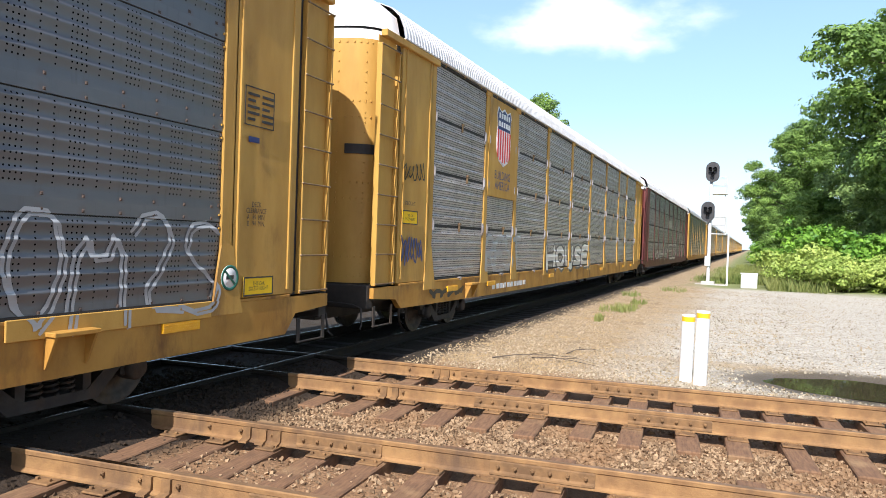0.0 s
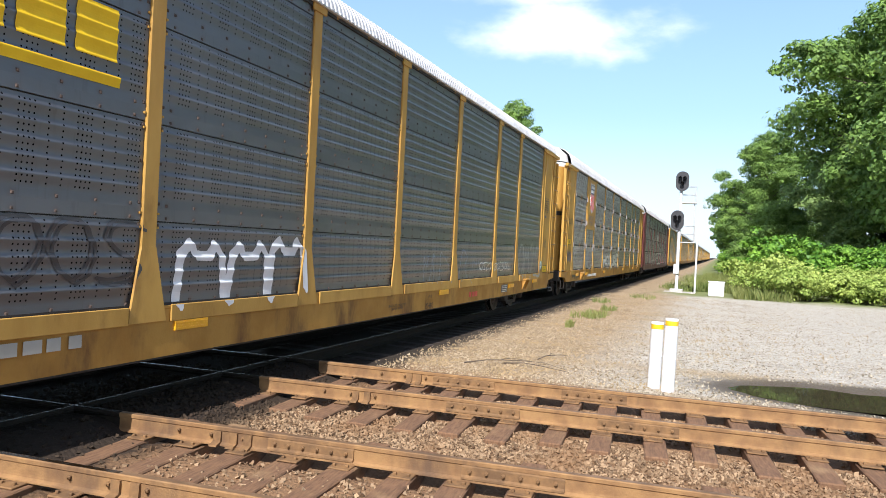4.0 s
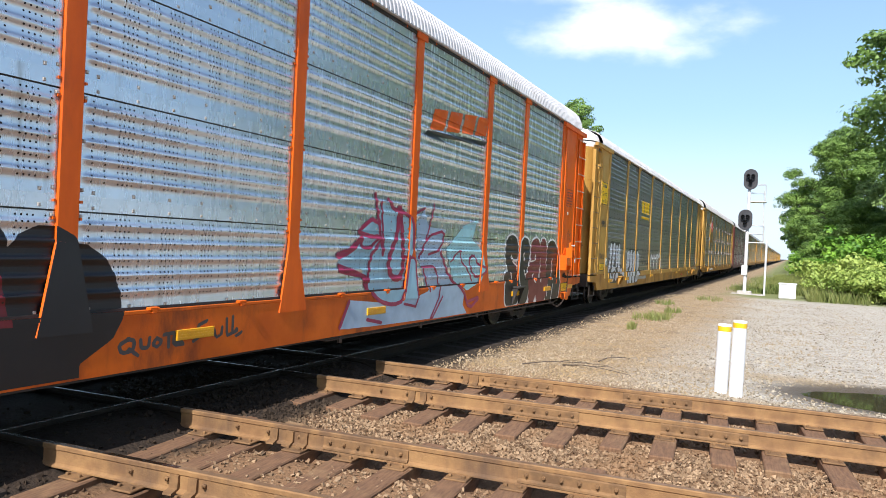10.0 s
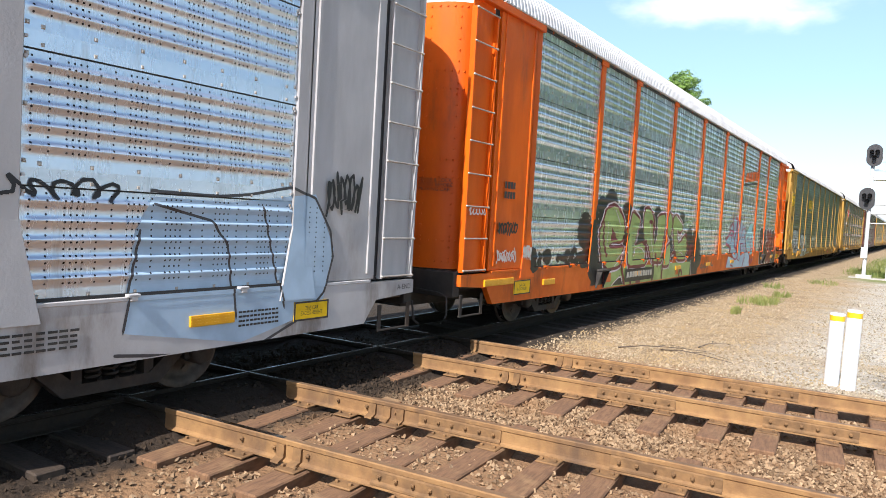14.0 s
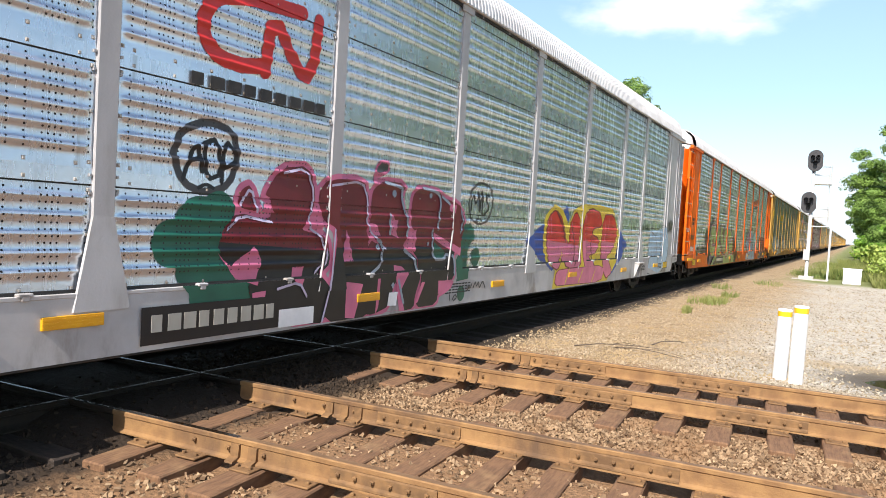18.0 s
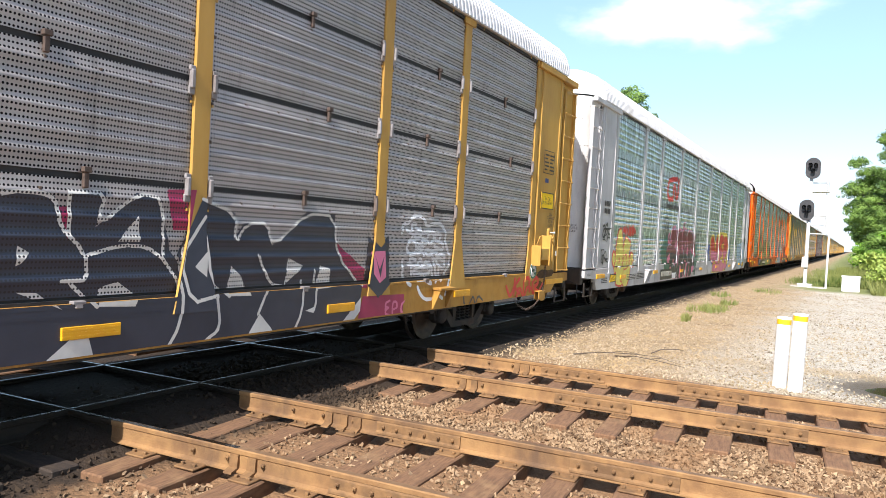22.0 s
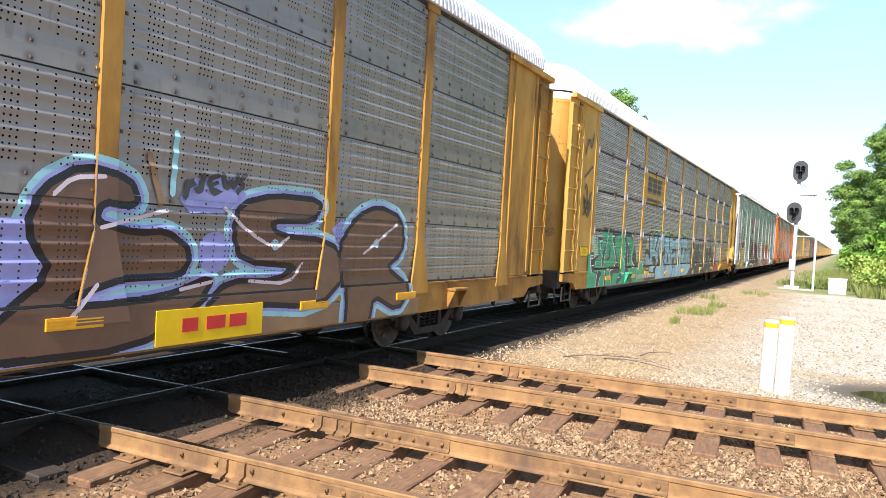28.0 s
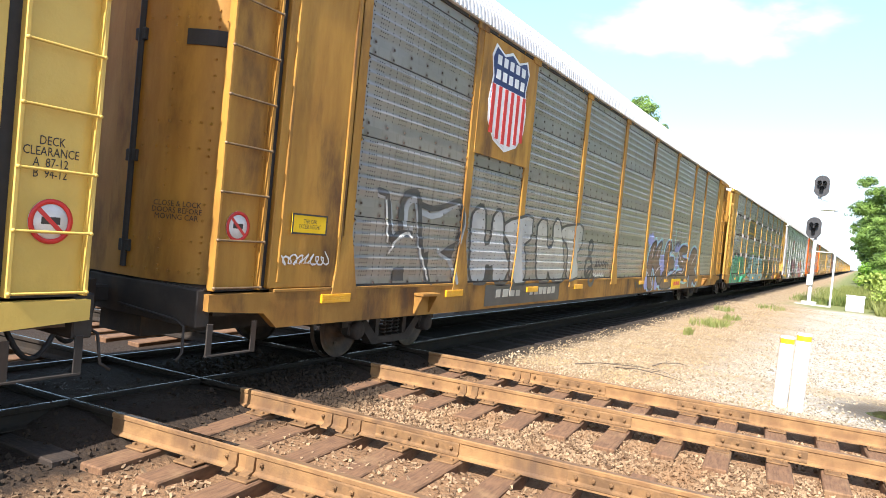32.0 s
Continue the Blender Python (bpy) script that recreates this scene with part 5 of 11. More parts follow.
def truck_meshes(turns=32):
    """Side frame, springs, bolster, wheelset."""
    f = Shape()
    prof = [(-1.12, 0.42), (-1.12, 0.56), (-0.95, 0.62), (-0.70, 0.60), (-0.42, 0.74), (0.42, 0.74), (0.70, 0.60), (0.95, 0.62), (1.12, 0.56), (1.12, 0.42), (0.98, 0.36), (0.72, 0.36), (0.42, 0.20), (-0.42, 0.20), (-0.72, 0.36), (-0.98, 0.36)]
    hole = [(-0.24, 0.30), (0.24, 0.30), (0.24, 0.62), (-0.24, 0.62)]
    # lower and upper chords, columns and pedestals
    f.prism([(-1.12, 0.44), (-1.12, 0.56), (-0.95, 0.62), (-0.66, 0.60), (-0.40, 0.74), (0.40, 0.74), (0.66, 0.60), (0.95, 0.62), (1.12, 0.56), (1.12, 0.44), (0.7, 0.46), (0.38, 0.63), (-0.38, 0.63), (-0.7, 0.46)], "x", 0.90, 1.04)
    f.prism([(-0.78, 0.50), (-0.62, 0.52), (-0.33, 0.27), (0.33, 0.27), (0.62, 0.52), (0.78, 0.50), (0.44, 0.17), (-0.44, 0.17)], "x", 0.90, 1.04)
    for a in (-1, 1):
        f.box(0.91, 1.03, a * 0.33 - 0.045, a * 0.33 + 0.045, 0.26, 0.66)
        f.lathe([(0, 0.17), (0.10, 0.17), (0.125, 0.14), (0.125, -0.02)], "x", (0.96, a * 0.85, 0.40), 14)
        f.cbox(0.93, 1.06, a * 0.85 - 0.15, a * 0.85 + 0.15, 0.33, 0.50, 0.02)
    sp = Shape()
    spring(sp, 0.98, 0, 0.27, 0.52)
    f.cbox(0.86, 1.09, -0.28, 0.28, 0.52, 0.56, 0.01)
    bo = Shape()
    bo.cbox(-1.1, 1.1, -0.2, 0.2, 0.52, 0.70, 0.02)
    bo.lathe([(0.2, 0.70), (0.2, 0.78), (0, 0.78)], "z", n=14)
    bo.box(-0.9, 0.9, -0.55, -0.47, 0.42, 0.5)
    bo.box(-0.9, 0.9, 0.47, 0.55, 0.42, 0.5)
    wh = Shape()
    for sgn in (-1, 1):
        c = (sgn * 0.7175, 0, 0)
        wh.lathe([(0.40, sgn * 0.075), (0.402, sgn * -0.03)], "x", c, turns, 1)
        wh.lathe([(0.402, sgn * -0.03), (0.43, sgn * -0.045), (0.43, sgn * -0.065), (0.36, sgn * -0.065), (0.31, sgn * -0.02), (0.15, sgn * -0.045), (0.12, sgn * -0.05), (0.0, sgn * -0.05)], "x", c, turns, 0)
        wh.lathe([(0.40, sgn * 0.075), (0.335, sgn * 0.075), (0.31, sgn * 0.045), (0.16, sgn * 0.02), (0.13, sgn * 0.085), (0.085, sgn * 0.085), (0.085, sgn * 0.2), (0, sgn * 0.2)], "x", c, turns, 0)
        for k in range(3):
            a = math.tau * k / 3
            wh.box(c[0] + sgn * 0.03 - 0.01, c[0] + sgn * 0.03 + 0.016, 0.235 * math.cos(a) - 0.03, 0.235 * math.cos(a) + 0.03, 0.235 * math.sin(a) - 0.03, 0.235 * math.sin(a) + 0.03)
    wh.lathe([(0.075, -0.9), (0.075, 0.9)], "x", (0, 0, 0), 14)
    return f.mesh("side_frame", TRUCK_STEEL), sp.mesh("coil_spring", TRUCK_STEEL), bo.mesh("bolster", TRUCK_STEEL), wh.mesh("wheelset", WHEEL_STEEL, TREAD)


TRUCK, FAR_TRUCK = truck_meshes(), truck_meshes(12)
MIRROR_Y = Matrix.Diagonal((1, -1, 1, 1))
wheelsets = []
mesh_cache = {}


def cached(key, fn, *args):
    if key not in mesh_cache:
        mesh_cache[key] = fn(*args)
    return mesh_cache[key]


def coupler_mesh():
    s = Shape()
    s.cbox(-0.09, 0.09, 13.9, 14.32, 0.76, 0.93, 0.02)
    s.prism([(-0.15, 14.30), (0.15, 14.30), (0.17, 14.45), (0.05, 14.64), (-0.02, 14.62), (-0.04, 14.5), (-0.12, 14.52), (-0.19, 14.44)], "z", 0.70, 1.0)
    return s.mesh("coupler", UNDER)


def step_mesh(m):
    s = Shape()
    pts = [(SILL - 0.03, 13.42, 0.72), (SILL - 0.02, 13.42, 0.42), (SILL - 0.02, 13.98, 0.42), (SILL - 0.03, 13.98, 0.72)]
    for a, b in ((0, 1), (3, 2)):
        s.cbox(SILL - 0.03, SILL - 0.014, pts[a][1] - 0.035, pts[a][1] + 0.035, pts[b][2] - 0.006, pts[a][2], 0.004)
    s.cbox(SILL - 0.045, SILL - 0.008, 13.39, 14.01, 0.405, 0.425, 0.004)
    return s.mesh("step", m)


def hose_mesh():
    s = Shape()
    pts = [(0.35 - 0.1 * t, 13.95 + 0.6 * t, 0.72 - 0.42 * math.sin(math.pi * t * 0.92)) for t in [k / 12 for k in range(13)]]
    s.tube(pts, 0.025, 7)
    return s.mesh("air_hose", BLACK_GAP)


def lever_mesh(m):
    s = Shape()
    s.tube([(0.3, 14.15, 0.78), (1.2, 14.18, 0.74), (1.35, 14.2, 0.7), (1.38, 14.22, 0.46), (1.40, 14.3, 0.40)], 0.014, 6)
    return s.mesh("uncoupling_lever", m)


def clip_mesh(m):
    s = Shape()
    s.cbox(FACE, POST + 0.005, -0.015, 0.015, 4.905, 4.945, 0.004)
    return s.mesh("eave_clip", m)


def slot_clip_mesh(m):
    s = Shape()
    s.cbox(FACE, SILL + 0.03, -0.055, 0.055, 1.03, 1.058, 0.006)
    s.cbox(SILL + 0.01, SILL + 0.03, -0.03, 0.03, 1.0, 1.05, 0.005)
    return s.mesh("slot_clip", m)


def autorack(label, s_mid, body, sheet, kind, roof_m=None, detail=2, sill_low=0.60, door_m=None, sign=None, end_roof=None, rung_m=None, rise=1.0):
    """One covered rack car. detail 2: passes close by; 1: some way off; 0: far down the line."""
    car = thing("autorack_car", label, "railroad car", "cars of the moving train", at=(TX, s_mid, 0))
    low_m = {YELLOW: YELLOW_SILL, YELLOW_OLD: OLD_SILL, ORANGE: ORANGE_SILL, WHITE_CAR: WHITE_SILL}.get(body, body)
    # underframe and deck
    s = Shape()
    s.box(-1.38, 1.38, -13.9, 13.9, 0.78, 0.98)
    s.box(-0.34, 0.34, -13.9, 13.9, 0.42, 0.78)
    for y in np.arange(-8.4, 8.5, 1.2):
        s.box(-1.36, 1.36, y - 0.05, y + 0.05, 0.60, 0.78)
    part("underframe", s, car, "grimy black underframe", mats=(UNDER,))
    for sx in (1, -1):
        s = Shape()
        x0, x1 = sorted((sx * (SILL - 0.09), sx * SILL))
        s.prism([(-14.04, 1.0), (-14.04, 0.84), (-13.32, 0.79), (-13.12, sill_low + 0.03), (-9.2, sill_low), (9.2, sill_low), (13.12, sill_low + 0.03), (13.32, 0.79), (14.04, 0.84), (14.04, 1.0)], "x", x0, x1)
        sill = part("side_sill", s, car, "long painted side sill, grimy with road dirt", mats=(low_m,))
        s = Shape()
        s.cbox(*sorted((sx * (SILL - 0.09), sx * (SILL + 0.006))), -13.2, 13.2, 1.0, 1.035, 0.005)
        part("sill_cap", s, sill, mats=(low_m,))
        s = Shape()
        s.cbox(*sorted((sx * (SILL - 0.13), sx * (SILL - 0.004))), -9.2, 9.2, sill_low - 0.022, sill_low - 0.001, 0.005)
        part("sill_lip", s, sill, "dark grimy lower lip", mats=(UNDER,))
    for sy in (1, -1):
        s = Shape()
        s.cbox(-1.40, 1.40, *sorted((sy * 13.95, sy * 14.12)), 0.68, 1.04, 0.012)
        s.box(-1.40, 1.40, *sorted((sy * 13.2, sy * 14.05)), 1.02, 1.05)
        part("end_sill", s, car, "grimy black end sill under the door", mats=(UNDER,))
        turn = Matrix.Identity(4) if sy > 0 else Matrix.Rotation(math.pi, 4, "Z")
        part("coupler", cached("coupler", coupler_mesh), car, "rusty knuckle coupler", at=turn)
        if detail:
            part("air_hose", cached("hose", hose_mesh), car, "black rubber air hose", at=turn)
            part("uncoupling_lever", cached("lever", lever_mesh, UNDER), car, at=Matrix.Identity(4) if sy > 0 else MIRROR_Y)
        # the trucks
        tk = part("truck", TRUCK[2], car, "grimy cast-steel truck", at=(0, sy * 10.35, 0))
        for sx in (1, -1):
            if sx > 0 or detail > 1:
                turn2 = Matrix.Identity(4) if sx > 0 else Matrix.Rotation(math.pi, 4, "Z")
                part("side_frame", TRUCK[0], tk, at=turn2)
                if detail:
                    for dy in (-0.16, 0, 0.16):
                        part("coil_spring", TRUCK[1], tk, at=turn2 @ Matrix.Translation((0, dy, 0)))
        for a in (-0.85, 0.85):
            ws = part("wheelset", (TRUCK if detail > 1 else FAR_TRUCK)[3], tk, "steel wheelset with bright treads", at=(0, a, 0.40))
            if detail > 1:
                wheelsets.append(ws)
    # side sheets and posts
    for sx in (1, -1):
        turn = Matrix.Identity(4) if sx > 0 else Matrix.Rotation(math.pi, 4, "Z")
        if sx > 0 and detail:
            for b, w in enumerate(BAYS):
                y = (EDGES[b] + EDGES[b + 1]) / 2
                for r in range(4):
                    if sign and (b, r) in sign:
                        part("side_panel", cached("pan" + kind + str(w) + sign[b, r].name, panel_mesh, kind, w, sign[b, r]), car, "painted sheet behind the emblem", at=(FACE, y, Z0 + r * ROW))
                        continue
                    part("side_panel", cached("pan" + kind + str(w) + sheet.name, panel_mesh, kind, w, sheet), car, at=(FACE, y, Z0 + r * ROW))
        else:
            for r in range(4):
                part("side_panel", cached("long" + kind + sheet.name, panel_mesh, kind, 2 * HALF, sheet), car, at=turn @ Matrix.Translation((FACE, 0, Z0 + r * ROW)))
        for y in EDGES:
            part("side_post", cached("post%d" % (detail > 0 and sx > 0) + body.name, post_mesh, body, detail > 0 and sx > 0), car, at=turn @ Matrix.Translation((0, y, 0)))
        # plain end sections, ladders
        for sy in (1, -1):
            s = Shape()
            x0, x1 = sorted((sx * 1.38, sx * 1.455))
            s.cbox(x0, x1, *sorted((sy * (HALF + 0.06), sy * 13.28)), 1.04, 4.95, 0.01)
            ep = part("end_panel", s, car, "plain painted end section", mats=(body,))
            for yy in (HALF + 0.16, HALF + 1.10) if detail else ():
                s = Shape()
                s.cbox(*sorted((sx * 1.44, sx * 1.472)), sy * yy - 0.025, sy * yy + 0.025, 1.1, 4.9, 0.008)
                part("end_rib", s, ep, mats=(body,))
            if detail > 1 and sx > 0:
                s = Shape()
                s.cbox(1.41, 1.515, *sorted((sy * (HALF - 0.1), sy * 13.95)), 4.83, 4.94, 0.01)
                part("header_beam", s, ep, "painted beam over the end section", mats=(body,))
            if detail:
                s = Shape()
                s.box(*sorted((sx * 1.30, sx * 1.40)), *sorted((sy * 13.28, sy * 13.40)), 1.06, 4.9)
                part("door_seal", s, car, "dark gap beside the end door", mats=(BLACK_GAP,))
            if sx > 0 or detail > 1:
                lad, rung = cached("lad" + body.name + label[:9], ladder_meshes, body, rung_m or body)
                ld = part("ladder", lad, car, "painted corner ladder", at=turn @ Matrix.Translation((0, sx * sy * 13.70, 0)))
                if detail:
                    for k in range(9):
                        part("rung", rung, ld, at=(0, 0, 1.06 + 0.455 * k))
                part("step", cached("step" + body.name, step_mesh, UNDER), car, at=turn if sy * sx > 0 else turn @ MIRROR_Y)
    # black strips stand for the shaded slot under the lowest sheets, with its clips
    if detail:
        for b, w in enumerate(BAYS):
            s = Shape()
            s.box(FACE - 0.01, FACE + 0.024, EDGES[b] + 0.2, EDGES[b + 1] - 0.2, 1.037, 1.062)
            part("drain_slot", s, car, "narrow black slot below the sheets", mats=(BLACK_GAP,))
        # a black strip paints the shade under the eave
        s = Shape()
        s.box(FACE - 0.01, FACE + 0.03, -HALF, HALF, 4.90, 4.945)
        part("eave_gap", s, car, "dark gap under the eave", mats=(BLACK_GAP,))
        for b, w in enumerate(BAYS):
            clip_m = CLAMP if kind == "ribbed" else body
            for f in {"ribbed": (0.56,), "flat": (0.3, 0.7), "wave": ()}[kind]:
                part("slot_clip", cached("slotclip" + clip_m.name, slot_clip_mesh, clip_m), car, at=(0, EDGES[b] + w * f + 0.13 * ((b * 7) % 3 - 1), 0))
    # doors and roof
    er = end_roof or ROOF_WHITE
    for sy in (1, -1):
        for sx in (1, -1):
            part("end_door", cached("door%d%d" % (sy, sx) + (door_m or body).name + er.name + str(detail > 0 and sx > 0) + str(rise), door_mesh, door_m or body, er, sy, sx, detail > 0 and sx > 0, rise), car, "curved riveted end door")
    if detail:
        for sy in (1, -1):
            s = Shape()
            s.tube([(0.30, sy * 14.13, 1.15), (0.30, sy * 14.13, 4.9)], 0.032, 8)
            for z in (1.3, 2.2, 3.4, 4.6):
                s.cbox(0.22, 0.38, *sorted((sy * 14.09, sy * 14.15)), z, z + 0.12, 0.008)
            part("lock_rod", s, car, "dark door lock rod", mats=(BLACK_GAP,))
    part("roof", cached("roof%d%.2f" % (detail > 0, rise), roof_mesh, roof_m or ROOF, detail > 0, rise), car, "pale ribbed sheet-metal roof")
    for sx in (1, -1):
        s = Shape()
        s.cbox(*sorted((sx * 1.40, sx * 1.512)), -13.3, 13.3, 4.945, 4.97, 0.006)
        part("eave_rail", s, car, "thin rail along the eave", mats=(ROOF,))
        if sx > 0 and detail:
            for b, w in enumerate(BAYS):
                k = 3 if w > 2.5 else 2
                for j in range(k):
                    y = EDGES[b] + w * (j + 0.5) / k
                    part("eave_clip", cached("clip" + body.name, clip_mesh, body), car, at=(0, y, 0))
    return car


def jack_bracket(car, y, m, low):
    """Jacking pad on the sill: a ledge on two tapering cheeks."""
    s = Shape()
    s.cbox(SILL, SILL + 0.15, y - 0.22, y + 0.22, 0.885, 0.925, 0.006)
    b = part("jack_bracket", s, car, "welded jacking bracket on the sill", mats=(m,))
    for sg in (-1, 1):
        s = Shape()
        q = [(SILL, 0.89), (SILL + 0.135, 0.89), (SILL + 0.02, low), (SILL, low)]
        y0 = y + sg * 0.19
        s.add([(a, y0 - 0.012, c) for a, c in q] + [(a, y0 + 0.012, c) for a, c in q], [(0, 1, 2, 3), (7, 6, 5, 4), (0, 4, 5, 1), (1, 5, 6, 2), (2, 6, 7, 3), (3, 7, 4, 0)])
        part("cheek", s, b, mats=(m,))


def brake_pipe(car, y0, y1, m):
    """Train-line pipe slung below the sill on small hangers."""
    s = Shape()
    s.tube([(1.40, y0 - 0.8, 0.62), (1.43, y0, 0.46), (1.43, (y0 + y1) / 2, 0.44), (1.43, y1, 0.42), (1.38, y1 + 0.5, 0.46)], 0.016, 8)
    p = part("brake_pipe", s, car, "rusty pipe slung under the sill", mats=(m,))
    n = 5
    for k in range(n):
        y = y0 + 0.3 + (y1 - y0 - 0.6) * k / (n - 1)
        s = Shape()
        s.cbox(1.41, 1.45, y - 0.03, y + 0.03, 0.40, 0.54, 0.004)
        part("hanger", s, p, mats=(m,))


def latches(car, m):
    """Small clips that hang over the gaps between the ribbed sheets."""
    s = Shape()
    s.cbox(FACE + 0.002, FACE + 0.034, -0.022, 0.022, -0.09, 0.075, 0.005)
    s.cbox(FACE + 0.002, FACE + 0.05, -0.035, 0.035, 0.03, 0.075, 0.005)
    me = s.mesh("latch", m)
    for b, w in enumerate(BAYS):
        for r in (1, 2, 3):
            part("latch", me, car, at=(0, EDGES[b] + w * (0.5 if (b + r) % 2 else 0.62), Z0 + r * ROW + 0.02))


def clamps(car, m):
    """Bent grey clamps that hold the corners of the ribbed sheets beside each post."""
    s = Shape()
    s.cbox(FACE + 0.004, FACE + 0.052, -0.022, 0.022, -0.07, 0.10, 0.008)
    s.cbox(FACE + 0.004, FACE + 0.030, -0.034, 0.034, -0.125, -0.05, 0.008)
    s.cbox(FACE + 0.004, FACE + 0.036, -0.032, 0.032, 0.085, 0.135, 0.008)
    me = s.mesh("sheet_clamp", m)
    for e in EDGES:
        for r in (1, 2, 3):
            for sg in (-1, 1):
                if abs(e + sg * 0.1) < HALF:
                    part("sheet_clamp", me, car, at=(0, e + sg * 0.128, Z0 + r * ROW))


PITCH = 29.22
cars = {}
cars["A"] = autorack("yellow autorack with dark grey punched side panels and graffiti", -6.0, YELLOW, GREY_PANEL, "wave", sill_low=0.52, rung_m=RUNG_OLD, rise=0.73)
# kick plates along the foot of its side sheets
for b, w in enumerate(BAYS):
    s = Shape()
    y = (EDGES[b] + EDGES[b + 1]) / 2
    s.cbox(SILL + 0.002, SILL + 0.024, y - w / 2 + 0.31, y + w / 2 - 0.25, 0.872, 1.045, 0.006)
    part("kick_plate", s, cars["A"], mats=(YELLOW,))
cars["N"] = autorack("orange autorack with silver punched side panels and large graffiti", -35.2, ORANGE, SILVER_PANEL, "flat", sill_low=0.5, rung_m=RUNG, rise=1.0)
cars["W"] = autorack("light grey autorack with silver punched panels and graffiti", -64.4, WHITE_CAR, SILVER_PANEL, "flat", sill_low=0.5, rung_m=RUNG, door_m=WHITE_DOOR, rise=1.10)
cars["E"] = autorack("weathered yellow autorack with ribbed grey panels and graffiti", -93.6, YELLOW, RIBBED_PANEL, "ribbed", sign={(2, 2): YELLOW}, rise=1.15)
cars["U"] = autorack("weathered yellow autorack with rusty grey panels and a shield emblem", -122.85, YELLOW_OLD, WORN_PANEL, "wave", rung_m=RUNG_OLD, rise=1.12)
cars["Z"] = autorack("yellow autorack with riveted end doors following behind", -152.1, PALE_YELLOW, GREY_PANEL, "wave", detail=1)
cars["B"] = autorack("yellow autorack with ribbed grey panels and a shield emblem panel", 23.35, YELLOW, RIBBED_PANEL, "ribbed", detail=2)
cars["C"] = autorack("dark maroon autorack with ribbed grey panels", 52.5, MAROON, RIBBED_PANEL, "ribbed", detail=1)
far_styles = [("far", YELLOW, GREY_PANEL, "flat"), ("far", YELLOW_OLD, WORN_PANEL, "flat"), ("far", YELLOW, RIBBED_PANEL, "ribbed")]
far_made = []
for k in range(16):
    y = 52.5 + PITCH * (k + 1)
    if k < 3:
        _, b, sh, kd = far_styles[k]
        far_made.append(autorack("distant yellow autorack with grey side panels", y, b, sh, kd, detail=0))
    else:
        far_made.append(copy_thing(far_made[(k * 2 + 1) % 3], pose(TX, y, 0)))
for k, c in enumerate(far_made):
    cars["far" + str(k)] = c

for key, y, m, low in (("A", -10.1, YELLOW_SILL, 0.62), ("A", 10.1, YELLOW_SILL, 0.62), ("N", -8.84, INK, 0.54), ("N", 8.94, INK, 0.54), ("W", -8.5, WHITE_SILL, 0.54), ("W", 8.9, WHITE_SILL, 0.54), ("E", -8.82, GREEN_SILL, 0.62), ("E", 8.74, YELLOW_SILL, 0.62), ("U", -10.3, OLD_SILL, 0.64), ("U", 10.3, OLD_SILL, 0.64), ("B", -10.1, YELLOW_SILL, 0.62)):
    jack_bracket(cars[key], y, m, low)
brake_pipe(cars["N"], 2.2, 11.8, RIVET)
latches(cars["E"], RIVET)
clamps(cars["E"], CLAMP)
clamps(cars["B"], CLAMP)
latches(cars["B"], RUNG_OLD)


